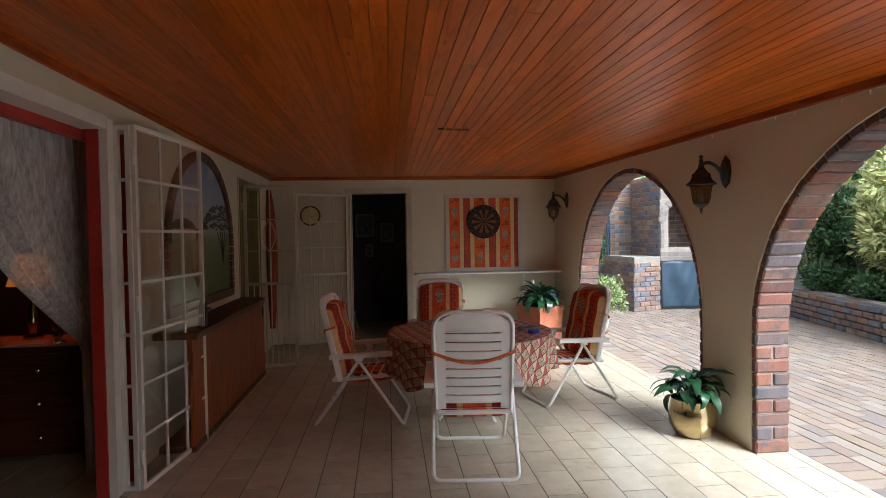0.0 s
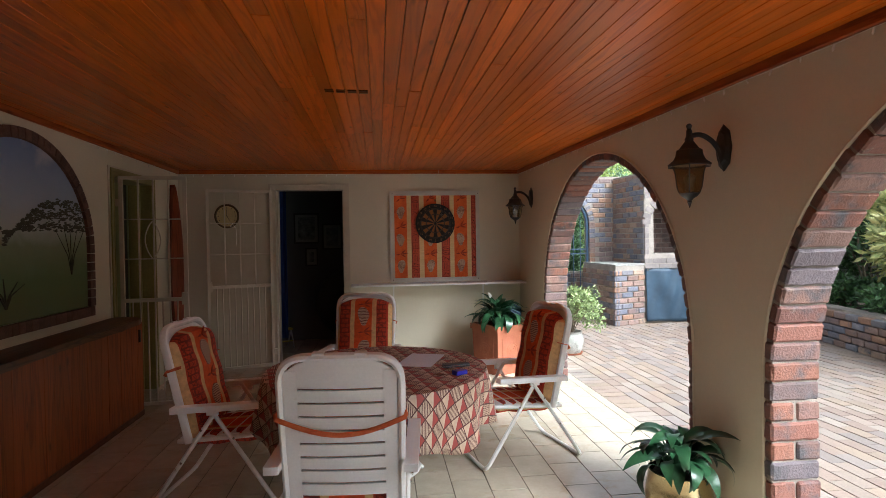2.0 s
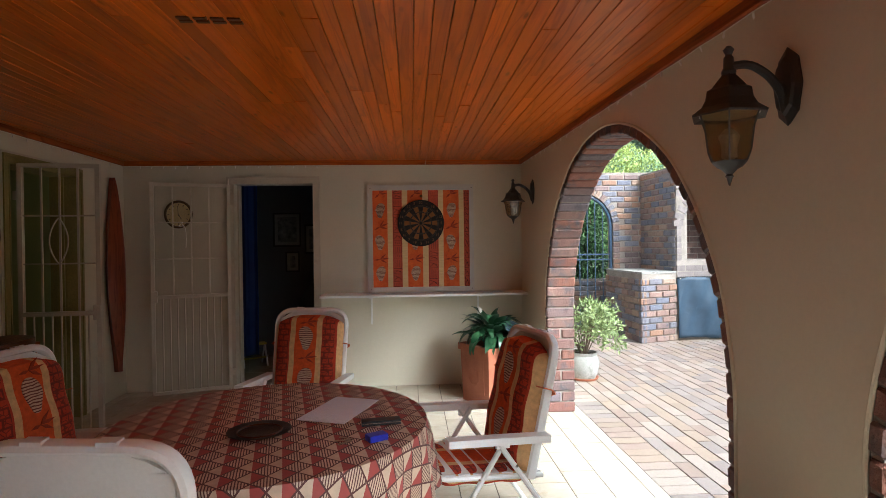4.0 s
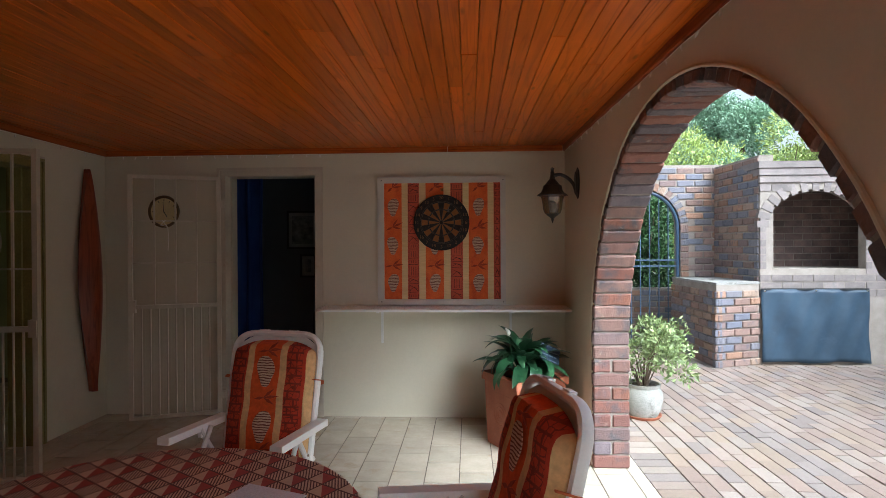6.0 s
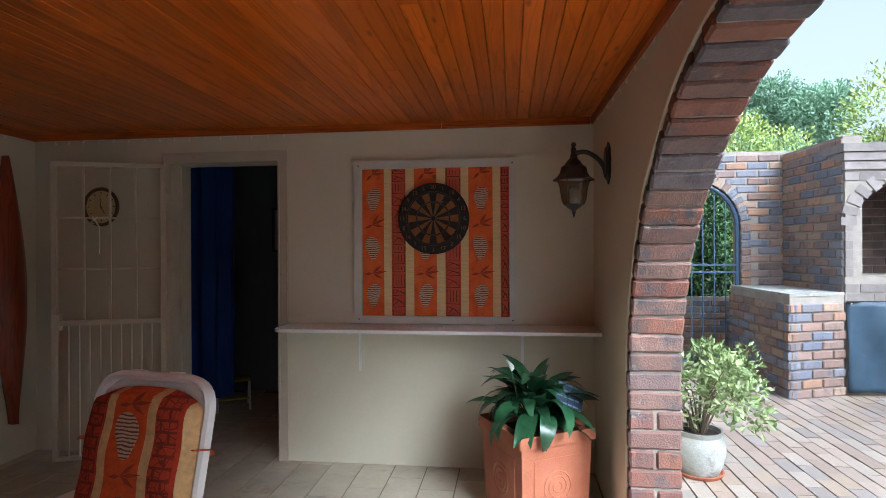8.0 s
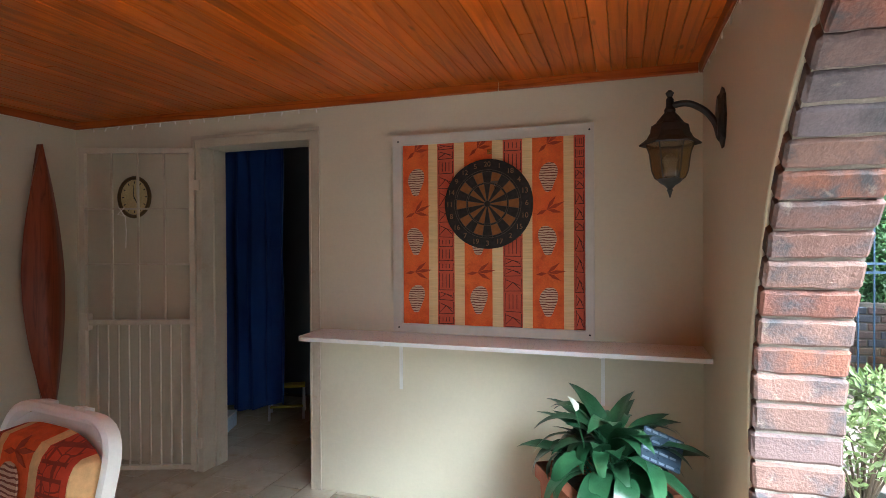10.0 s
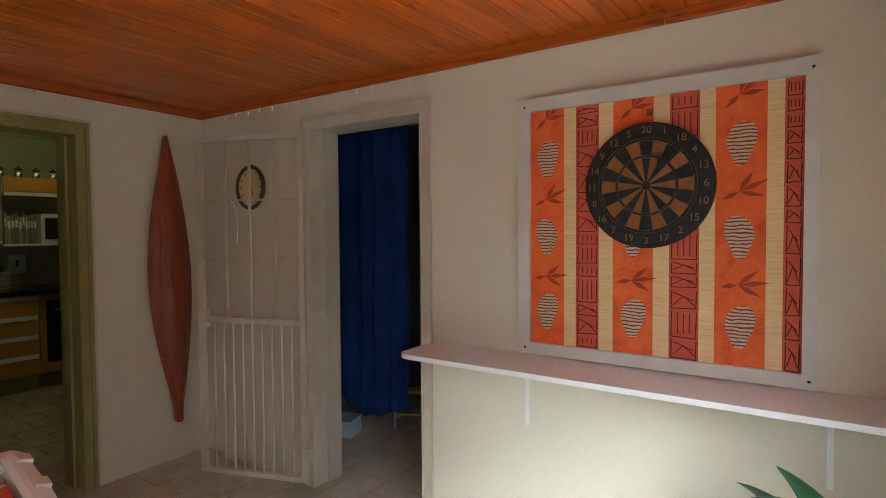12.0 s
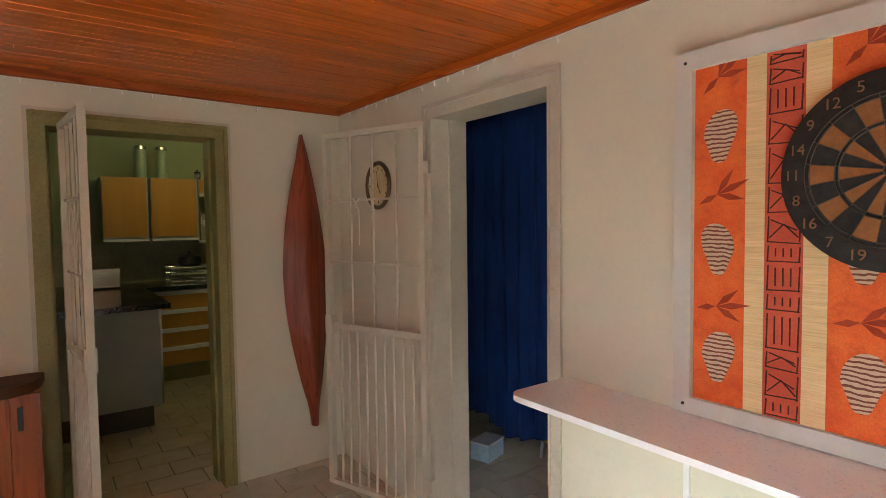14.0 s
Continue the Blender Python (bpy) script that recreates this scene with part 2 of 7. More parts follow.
SOIL = surface("soil", (0.03, 0.02, 0.014), (0.07, 0.05, 0.035), rough=1, scale=20, fine=120, relief=0.8)
LAWN = surface("dry_ground", (0.1, 0.11, 0.05), (0.18, 0.16, 0.09), rough=1, scale=1.5, fine=80, relief=0.5)
TERRACOTTA = surface("terracotta", (0.3, 0.09, 0.045), (0.38, 0.13, 0.065), rough=0.7, scale=7, fine=110, relief=0.15, stain=(6, (0.28, 0.1, 0.06), 0.6, 0.8))
BRASS = surface("aged_brass", (0.42, 0.33, 0.17), (0.55, 0.45, 0.26), rough=0.16, scale=5, fine=60, relief=0.06, metal=1.0, stain=(7, (0.35, 0.26, 0.12), 0.55, 0.8), grain_amp=0.03)
CONCRETE = surface("whitewashed_concrete", (0.24, 0.24, 0.22), (0.38, 0.37, 0.34), rough=0.85, scale=6, fine=90, relief=0.3, stain=(6, (0.09, 0.085, 0.07), 0.52, 0.68))
TARP = surface("blue_grey_tarp", (0.014, 0.034, 0.06), (0.03, 0.06, 0.095), rough=0.6, scale=4, fine=120, relief=0.1, stain=(3, (0.06, 0.09, 0.125), 0.6, 0.85), grain_amp=0.03)
CHROME = surface("chrome", (0.6, 0.6, 0.6), (0.7, 0.7, 0.7), rough=0.2, scale=9, fine=90, relief=0.02, metal=1.0)
WIRE = surface("dull_wire", (0.09, 0.07, 0.055), (0.13, 0.1, 0.08), rough=0.55, scale=9, fine=90, relief=0.02, metal=0.5)
BLACK = surface("black_plastic", (0.012, 0.012, 0.013), (0.02, 0.02, 0.022), rough=0.4, scale=9, fine=120, relief=0.05)
GRANITE = surface("black_granite", (0.008, 0.008, 0.009), (0.02, 0.019, 0.018), rough=0.12, scale=60, fine=250, relief=0.0)
PAPER = surface("paper", (0.72, 0.74, 0.8), (0.76, 0.78, 0.84), rough=0.8, scale=2, fine=200, relief=0.03)
BLUE_PLASTIC = surface("blue_plastic", (0.02, 0.03, 0.4), (0.03, 0.04, 0.5), rough=0.35, scale=9, fine=90, relief=0.02)
CURTAIN_BLUE = surface("blue_curtain_cloth", (0.006, 0.028, 0.15), (0.01, 0.045, 0.2), rough=0.9, scale=3, fine=220, relief=0.15)
LEAF = surface("glossy_green_leaf", (0.012, 0.052, 0.02), (0.035, 0.1, 0.042), rough=0.32, scale=9, fine=70, relief=0.1, vary="object", spread=0.6)
LEAF_PALE = surface("shrub_leaf", (0.13, 0.2, 0.06), (0.3, 0.36, 0.16), rough=0.5, scale=3, fine=40, relief=0.05, vary="island", spread=0.8)
LEAF_DARK = surface("garden_leaf", (0.03, 0.08, 0.025), (0.07, 0.15, 0.045), rough=0.45, scale=2, fine=40, relief=0.05, vary="island", spread=0.9)
LEAF_BRIGHT = surface("conifer_leaf", (0.3, 0.43, 0.1), (0.5, 0.56, 0.2), rough=0.6, scale=1.2, fine=40, relief=0.05, vary="island", spread=0.7)
LEAF_TREE = surface("tree_leaf", (0.2, 0.34, 0.22), (0.28, 0.42, 0.28), rough=0.6, scale=1.0, fine=40, relief=0.05, vary="island", spread=0.35)
VARIEGATED = surface("variegated_leaf", (0.14, 0.24, 0.07), (0.78, 0.72, 0.32), rough=0.4, scale=5, fine=60, relief=0.05, vary="island", spread=0.5)
BARK = surface("bark", (0.1, 0.075, 0.05), (0.2, 0.15, 0.11), rough=0.95, scale=9, fine=60, relief=0.6, stretch=(1, 1, 0.2))
PETAL = surface("white_petal", (0.8, 0.8, 0.74), (0.84, 0.84, 0.8), rough=0.5, scale=8, fine=80, relief=0.03)


def wood(name, dark, light, rough, axis=1, vary="", spread=0.3, scale=1.0, coat=0.0, gloss_var=0.1):
    """Sawn softwood: long wavy figure along the given axis, knots, pores."""
    m, nt, b = nodes_of(name)
    st = [9.0, 9.0, 9.0]
    st[axis] = 0.55
    vec, rand = coords(nt, stretch=tuple(q * scale for q in st), vary=vary)
    n1 = noise_tex(nt, vec, 1.0, 3, 0.55, 0.7)
    rings = mathn(nt, "FRACT", mathn(nt, "MULTIPLY", n1, 7.0))
    r = ramp(nt, [(0.0, light), (0.55, light), (0.85, dark), (1.0, light)])
    nt.links.new(rings, r.inputs[0])
    st2 = [60.0, 60.0, 60.0]
    st2[axis] = 2.0
    v2, _ = coords(nt, stretch=tuple(st2), vary=vary)
    pores = noise_tex(nt, v2, 1.0, 3)
    p = ramp(nt, [(0.3, (0.84,) * 3), (0.65, (1.05,) * 3)])
    nt.links.new(pores, p.inputs[0])
    c = mixc(nt, 1.0, r.outputs[0], p.outputs[0], "MULTIPLY")
    st3 = [11.0, 11.0, 11.0]
    st3[axis] = 3.2
    v3, _ = coords(nt, stretch=tuple(st3), vary=vary)
    vor = add(nt, "ShaderNodeTexVoronoi", Scale=1.0)
    nt.links.new(v3, vor.inputs["Vector"])
    k = ramp(nt, [(0.05, (1, 1, 1)), (0.13, (0, 0, 0))])
    nt.links.new(vor.outputs["Distance"], k.inputs[0])
    c = mixc(nt, mathn(nt, "MULTIPLY", k.outputs[0], 0.75), c, tuple(0.3 * q for q in dark))
    if rand is not None:
        h = nt.nodes.new("ShaderNodeHueSaturation")
        nt.links.new(mathn(nt, "ADD", mathn(nt, "MULTIPLY", rand, spread), 1 - spread / 2), h.inputs["Value"])
        nt.links.new(c, h.inputs["Color"])
        c = h.outputs[0]
    nt.links.new(c, b.inputs["Base Color"])
    nt.links.new(mathn(nt, "ADD", mathn(nt, "MULTIPLY", pores, gloss_var), rough - gloss_var / 2), b.inputs["Roughness"])
    b.inputs["Coat Weight"].default_value = coat
    b.inputs["Coat Roughness"].default_value = 0.25
    b.inputs["Specular IOR Level"].default_value = 0.22
    bump(nt, b, mathn(nt, "ADD", rings, pores), 0.08, 0.004)
    return m


CEIL_WOOD = wood("varnished_pine_boards", (0.4, 0.074, 0.003), (0.54, 0.115, 0.005), 0.3, 1, "island", 0.42)
TRIM_WOOD = wood("varnished_pine_trim", (0.26, 0.05, 0.006), (0.42, 0.1, 0.01), 0.38, 0)
TRIM_WOOD_Y = wood("varnished_pine_trim_long", (0.22, 0.045, 0.01), (0.36, 0.09, 0.018), 0.4, 1)
BAR_WOOD = wood("stained_pine_planks", (0.19, 0.042, 0.01), (0.29, 0.074, 0.016), 0.4, 2, "object", 0.3, coat=0.2)
BAR_TOP = wood("waxed_slab_wood", (0.06, 0.024, 0.01), (0.12, 0.05, 0.02), 0.4, 1)
CANOE_WOOD = wood("carved_red_wood", (0.17, 0.033, 0.012), (0.25, 0.052, 0.019), 0.36, 2, coat=0.15)
CABINET = surface("honey_veneer", (0.47, 0.225, 0.028), (0.53, 0.265, 0.036), rough=0.4, scale=2, fine=40, relief=0.02, stretch=(6, 6, 0.6), grain_amp=0.06)
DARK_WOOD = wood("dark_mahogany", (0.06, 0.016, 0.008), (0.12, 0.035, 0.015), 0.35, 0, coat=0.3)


def glass(name, color=(1, 1, 1), rough=0.02):
    m, nt, b = nodes_of(name)
    b.inputs["Base Color"].default_value = (*color, 1)
    b.inputs["Roughness"].default_value = rough
    b.inputs["Transmission Weight"].default_value = 1.0
    b.inputs["IOR"].default_value = 1.45
    return m


AMBER = glass("smoky_lantern_glass", (0.62, 0.5, 0.33), 0.12)
CLEAR = glass("clear_glass")


def glow(name, color, strength):
    m, nt, b = nodes_of(name)
    b.inputs["Base Color"].default_value = (*color, 1)
    b.inputs["Emission Color"].default_value = (*color, 1)
    b.inputs["Emission Strength"].default_value = strength
    return m


# ---- large structure ----
TOP = 2.42
ARCH_A, ARCH_B, ARCH_Z = 1.32, 1.25, 0.76
ARCHES = (5.78, 2.61, -0.56)                    # centres of the arches along the wall


def arch_z(d, a=ARCH_A, b=ARCH_B):
    return ARCH_Z + b * math.sqrt(max(0.0, 1 - (d / a) ** 2))


def wall_box(name, label, *boxes, material=None):
    bm = bmesh.new()
    for b in boxes:
        box(bm, *b)
    return solid(name, bm, material or WALL, label, "wall")


ground = bmesh.new()
box(ground, -150, 150, -150, 150, -0.5, -0.06)
solid("ground", ground, LAWN, "dry grassy ground around the house", "ground")

floor = bmesh.new()
box(floor, LX - 3.6, 3.15, NY - 0.3, 10.6, -0.12, -0.004)
floor = solid("floor", floor, GROUT, "verandah floor of cream glazed tiles with brown grout", "floor")

# arcade wall: plaster above and between the arches
bm = bmesh.new()
ys = [NY]
for c in sorted(ARCHES):
    ys += [c - ARCH_A] + [c - ARCH_A * math.cos(math.pi * i / 40) for i in range(1, 40)] + [c + ARCH_A]
ys.append(FY)


def wall_foot(y0, y1):
    mid = (y0 + y1) / 2
    for c in ARCHES:
        if abs(mid - c) < ARCH_A:
            return arch_z(y0 - c), arch_z(y1 - c)
    return -0.1, -0.1


for y0, y1 in zip(ys, ys[1:]):
    a, b = wall_foot(y0, y1)
    v = [bm.verts.new(p) for p in ((RX, y0, a), (RX, y1, b), (RX, y1, TOP), (RX, y0, TOP),
                                   (RX + WALL_T, y0, a), (RX + WALL_T, y1, b), (RX + WALL_T, y1, TOP), (RX + WALL_T, y0, TOP))]
    for f in ((0, 1, 2, 3), (7, 6, 5, 4), (0, 4, 5, 1), (3, 2, 6, 7)):
        bm.faces.new([v[i] for i in f])
for c in ARCHES:
    for s in (-1, 1):
        y = c + s * ARCH_A
        bm.faces.new([bm.verts.new(p) for p in ((RX, y, -0.1), (RX + WALL_T, y, -0.1), (RX + WALL_T, y, ARCH_Z), (RX, y, ARCH_Z))])
bmesh.ops.remove_doubles(bm, verts=bm.verts, dist=0.0005)
wall_east = solid("wall_east", bm, WALL, "cream plastered verandah wall with brick-lined arches", "wall")

# far wall with the doorway to the dark room
DX0, DX1, DZ = 0.05, 0.902, 2.02
wall_north = wall_box("wall_north", "cream plastered end wall with a doorway",
                      (LX - WALL_T, DX0 + 0.02, FY, FY + 0.2, -0.1, TOP), (DX1 - 0.02, RX + WALL_T, FY, FY + 0.2, -0.1, TOP),
                      (DX0 + 0.02, DX1 - 0.02, FY, FY + 0.2, DZ - 0.02, TOP))
# house wall with the french doors and the kitchen doorway
KY0, KY1, KZ = 6.5, 7.36, 2.0
SY0, SY1, SZ = 1.75, 3.86, 2.055
wall_west = wall_box("wall_west", "cream plastered house wall beside the verandah",
                     (LX - WALL_T, LX, NY, SY0, -0.1, TOP), (LX - WALL_T, LX, SY0, SY1, SZ, TOP), (LX - 0.055, LX, SY1, 4.35, -0.1, TOP), (LX - WALL_T, LX - 0.055, SY1, 4.35, SZ, TOP), (LX - WALL_T, LX, 4.35, KY0 + 0.02, -0.1, TOP),
                     (LX - WALL_T, LX, KY0 + 0.02, KY1 - 0.02, KZ - 0.02, TOP), (LX - WALL_T, LX, KY1 - 0.02, FY, -0.1, TOP))
wall_south = wall_box("wall_south", "cream plastered wall closing the verandah", (LX - WALL_T, RX + WALL_T, NY - 0.2, NY, -0.1, TOP))
roof = bmesh.new()
box(roof, -5, RX + WALL_T + 0.04, NY - 0.4, 11.0, TOP, TOP + 0.16)
solid("roof", roof, surface("roof_sheet", (0.2, 0.1, 0.08), (0.26, 0.14, 0.11), scale=2), "flat verandah roof", "roof")

# boarded ceiling: separate tongue-and-groove boards with butt joints
bm = bmesh.new()
BW = 0.0665
x = LX
while x < RX - 0.001:
    y = NY + rnd.uniform(-2.4, 0)
    while y < FY:
        y1 = y + rnd.choice((2.1, 2.7, 3.3))
        a, b = max(y, NY) + 0.0006, min(y1, FY) - 0.0006
        xa, xb = x + 0.0009, min(x + BW, RX) - 0.0009
        if b - a > 0.05:
            lift = rnd.uniform(-0.001, 0.0012)
            n = max(1, int((b - a) / 0.7))
            prev = None
            for i in range(n + 1):
                yy = a + (b - a) * i / n
                ring = [bm.verts.new(p) for p in ((xa, yy, zc(xa, yy) + lift + 0.003), (xa + 0.0018, yy, zc(xa, yy) + lift), (xb - 0.0018, yy, zc(xb, yy) + lift),
                                                  (xb, yy, zc(xb, yy) + lift + 0.003), (xb, yy, zc(xb, yy) + 0.02), (xa, yy, zc(xa, yy) + 0.02))]
                if prev:
                    for k in range(6):
                        bm.faces.new((prev[k], prev[(k + 1) % 6], ring[(k + 1) % 6], ring[k]))
                else:
                    bm.faces.new(ring[::-1])
                prev = ring
            bm.faces.new(prev)
        y = y1
    x += BW
solid("ceiling", bm, CEIL_WOOD, "varnished orange pine tongue-and-groove ceiling boards", "ceiling")
bm = bmesh.new()
v = [bm.verts.new((x, y, zc(x, y) + 0.016)) for x, y in ((LX, NY), (RX, NY), (RX, FY), (LX, FY))]
bm.faces.new(v)
v2 = [bm.verts.new((x, y, TOP - 0.005)) for x, y in ((LX, NY), (RX, NY), (RX, FY), (LX, FY))]
bm.faces.new(v2)
solid("ceiling_backing", bm, DARK_WOOD, "dark backing seen in the grooves of the boards", "ceiling")


def cornice(name, a, b, inward, material):
    """A flat timber strip where wall and ceiling meet."""
    bm = bmesh.new()
    n = 8
    prev = None
    for i in range(n + 1):
        p = Vector(a).lerp(Vector(b), i / n)
        z = zc(p.x, p.y)
        q = p + Vector(inward) * 0.016
        r = p + Vector(inward) * 0.011
        ring = [bm.verts.new(w) for w in ((p.x, p.y, z - 0.045), (r.x, r.y, z - 0.045), (q.x, q.y, z - 0.039), (q.x, q.y, z - 0.001), (p.x, p.y, z - 0.001))]
        if prev:
            for k in range(5):
                bm.faces.new((prev[k], prev[(k + 1) % 5], ring[(k + 1) % 5], ring[k]))
        prev = ring
    return solid(name, bm, material, "varnished pine strip below the ceiling", "trim")


cornice("trim_north", (LX + 0.02, FY, 0), (1.93, FY, 0), (0, -1, 0), TRIM_WOOD)
cornice("trim_north_2", (1.933, FY, 0), (RX - 0.02, FY, 0), (0, -1, 0), TRIM_WOOD)
cornice("trim_west", (LX, NY, 0), (LX, FY, 0), (1, 0, 0), TRIM_WOOD_Y)
cornice("trim_east", (RX, NY, 0), (RX, FY, 0), (-1, 0, 0), TRIM_WOOD_Y)


def door_frame(name, label, m, w, h, depth, material, face=0.055):
    """A pressed steel door frame round an opening w wide; m puts it in the wall, x along, y into the wall."""
    f = thing(name, label, "door frame", m, kind="structure")
    for nm, b in (("jamb", (0, face, -0.012, depth, 0, h)), ("jamb", (w - face, w, -0.012, depth, 0, h)), ("head", (face, w - face, -0.012, depth, h - face, h))):
        part(nm, rbox(*b, w=0.006), material, f)
    for nm, b in (("moulding", (-0.012, 0.008, -0.022, -0.0125, 0, h + 0.012)), ("moulding", (w - 0.008, w + 0.012, -0.022, -0.0125, 0, h + 0.012)), ("moulding", (0.008, w - 0.008, -0.022, -0.0125, h - 0.008, h + 0.012)),
                  ("inner_bead", (face - 0.012, face - 0.001, -0.0165, -0.0125, 0, h - face)), ("inner_bead", (w - face + 0.001, w - face + 0.012, -0.0165, -0.0125, 0, h - face))):
        part(nm, rbox(*b, w=0.003), material, f)
    for nm, b in (("rebate", (face, face + 0.014, depth * 0.45, depth - 0.004, 0, h - face)), ("rebate", (w - face - 0.014, w - face, depth * 0.45, depth - 0.004, 0, h - face))):
        part(nm, rbox(*b, w=0.003), material, f)
    return f


door_frame("door_1", "cream painted steel door frame of the dark room", Matrix.Translation((DX0, FY, 0)), DX1 - DX0, DZ, 0.19, CREAM_METAL)
door_frame("door_2", "olive painted steel frame of the kitchen doorway", Matrix.Translation((LX, KY0, 0)) @ pose(0, 0, 0, 0, 0, 90), KY1 - KY0, KZ, 0.2, OLIVE)
# pale outer edge of the kitchen frame
bm = bmesh.new()
for b in ((LX, LX + 0.008, KY0 - 0.03, KY0, 0, KZ + 0.03), (LX, LX + 0.008, KY1, KY1 + 0.03, 0, KZ + 0.03), (LX, LX + 0.008, KY0, KY1, KZ, KZ + 0.03)):
    box(bm, *b)
solid("trim_kitchen", bm, CREAM_METAL, "cream painted edge round the kitchen doorway", "trim")

# ---- dark room behind the far doorway ----
RB = 9.75
wall_box("wall_room", "walls of the unlit room, their gloom put into the colour", (-1.6, -1.5, FY + 0.2, RB, -0.1, TOP), (1.9, 2.0, FY + 0.2, RB, -0.1, TOP), (-1.6, 2.0, RB, RB + 0.1, -0.1, TOP), material=DARK_WALL)
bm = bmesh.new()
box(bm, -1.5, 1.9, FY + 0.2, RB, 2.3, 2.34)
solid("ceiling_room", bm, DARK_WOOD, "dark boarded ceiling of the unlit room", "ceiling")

# ---- kitchen ----
KXB, KYA, KYB = -4.0, 5.6, 9.3
wall_box("wall_kitchen", "green painted kitchen walls", (KXB - 0.1, KXB, KYA, KYB, -0.1, TOP), (KXB, LX - WALL_T, KYB, KYB + 0.1, -0.1, TOP),
         (KXB, LX - WALL_T, KYA - 0.1, KYA, -0.1, TOP), (LX - WALL_T - 0.02, LX - WALL_T, KYA, KY0, -0.1, TOP), (LX - WALL_T - 0.02, LX - WALL_T, KY1, KYB, -0.1, TOP),
         (LX - WALL_T - 0.02, LX - WALL_T, KY0, KY1, KZ, TOP), material=GREEN_WALL)
bm = bmesh.new()
box(bm, KXB, LX - WALL_T - 0.02, KYA, KYB, 2.34, 2.38)
solid("ceiling_kitchen", bm, surface("cream_board", (0.55, 0.53, 0.42), (0.6, 0.58, 0.47), scale=2), "pale kitchen ceiling", "ceiling")

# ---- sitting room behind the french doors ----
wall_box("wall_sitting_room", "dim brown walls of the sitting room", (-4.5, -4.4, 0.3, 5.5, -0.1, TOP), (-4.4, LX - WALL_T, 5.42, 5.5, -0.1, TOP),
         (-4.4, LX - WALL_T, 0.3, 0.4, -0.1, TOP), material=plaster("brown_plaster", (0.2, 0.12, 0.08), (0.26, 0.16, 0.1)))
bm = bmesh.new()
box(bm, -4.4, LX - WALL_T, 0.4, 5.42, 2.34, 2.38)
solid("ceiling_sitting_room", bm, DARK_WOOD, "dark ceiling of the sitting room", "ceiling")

# ---- courtyard ----
PX1, PY0, PY1 = 9.6, -5.0, 11.2
bm = bmesh.new()
box(bm, 3.151, PX1, PY0, PY1, -0.1, -0.014)
pavement = solid("pavement", bm, JOINT, "courtyard paved with pinkish brick pavers", "pavement")

# back wall with the arched gate opening
WY, GATE_X0, GATE_X1, GATE_S, GATE_R = 11.2, 3.9, 4.95, 1.62, 0.525
bm = bmesh.new()
WTOP = 2.46
xs = [2.2, GATE_X0] + [(GATE_X0 + GATE_X1) / 2 - GATE_R * math.cos(math.pi * i / 16) for i in range(1, 16)] + [GATE_X1, 5.62]
for x0, x1 in zip(xs, xs[1:]):
    mid = (x0 + x1) / 2
    inside = GATE_X0 < mid < GATE_X1
    h = [GATE_S + math.sqrt(max(0, GATE_R ** 2 - (q - (GATE_X0 + GATE_X1) / 2) ** 2)) if inside else -0.1 for q in (x0, x1)]
    v = [bm.verts.new(p) for p in ((x0, WY, h[0]), (x1, WY, h[1]), (x1, WY, WTOP), (x0, WY, WTOP), (x0, WY + 0.22, h[0]), (x1, WY + 0.22, h[1]), (x1, WY + 0.22, WTOP), (x0, WY + 0.22, WTOP))]
    for f in ((0, 1, 2, 3), (7, 6, 5, 4), (0, 4, 5, 1), (3, 2, 6, 7)):
        bm.faces.new([v[i] for i in f])
    if mid < GATE_X0 and x1 == GATE_X0:
        bm.faces.new([bm.verts.new(p) for p in ((x1, WY, -0.1), (x1, WY + 0.22, -0.1), (x1, WY + 0.22, GATE_S), (x1, WY, GATE_S))])
    if mid > GATE_X1:
        bm.faces.new([bm.verts.new(p) for p in ((x0, WY, -0.1), (x0, WY + 0.22, -0.1), (x0, WY + 0.22, GATE_S), (x0, WY, GATE_S))])
yard_wall = solid("wall_yard", bm, MORTAR, "clinker brick yard wall with an arched gateway", "wall")

# braai: chimney block with an arched fire opening, splayed side and pedestal
BY, BX0, BX1 = 10.15, 5.46, 7.6
OX0, OX1, OZ0, OZ1 = 5.53, 6.64, 1.1, 1.62
braai = thing("barbecue", "built-in brick barbecue with an arched fire opening and brick pedestal", "barbecue")
bm = bmesh.new()
oc, oa = (OX0 + OX1) / 2, (OX1 - OX0) / 2
xs = [BX0, OX0] + [oc - oa * math.cos(math.pi * i / 14) for i in range(1, 14)] + [OX1, BX1]
for x0, x1 in zip(xs, xs[1:]):
    mid = (x0 + x1) / 2
    if OX0 < mid < OX1:
        h = [OZ1 + 0.4 * math.sqrt(max(0, 1 - ((q - oc) / oa) ** 2)) for q in (x0, x1)]
        spans = (((-0.1, -0.1), (OZ0, OZ0)), (tuple(h), (2.33, 2.33)))
    else:
        spans = (((-0.1, -0.1), (2.33, 2.33)),)
    for lo, hi in spans:
        v = [bm.verts.new(p) for p in ((x0, BY, lo[0]), (x1, BY, lo[1]), (x1, BY, hi[1]), (x0, BY, hi[0]), (x0, BY + 0.12, lo[0]), (x1, BY + 0.12, lo[1]), (x1, BY + 0.12, hi[1]), (x0, BY + 0.12, hi[0]))]
        for f in ((0, 1, 2, 3), (7, 6, 5, 4), (0, 4, 5, 1), (3, 2, 6, 7)):
            bm.faces.new([v[i] for i in f])
for xx in (OX0, OX1):
    bm.faces.new([bm.verts.new(p) for p in ((xx, BY, OZ0), (xx, BY + 0.12, OZ0), (xx, BY + 0.12, OZ1), (xx, BY, OZ1))])
box(bm, BX0, BX1, BY + 0.9, BY + 1.04, -0.1, 2.33)
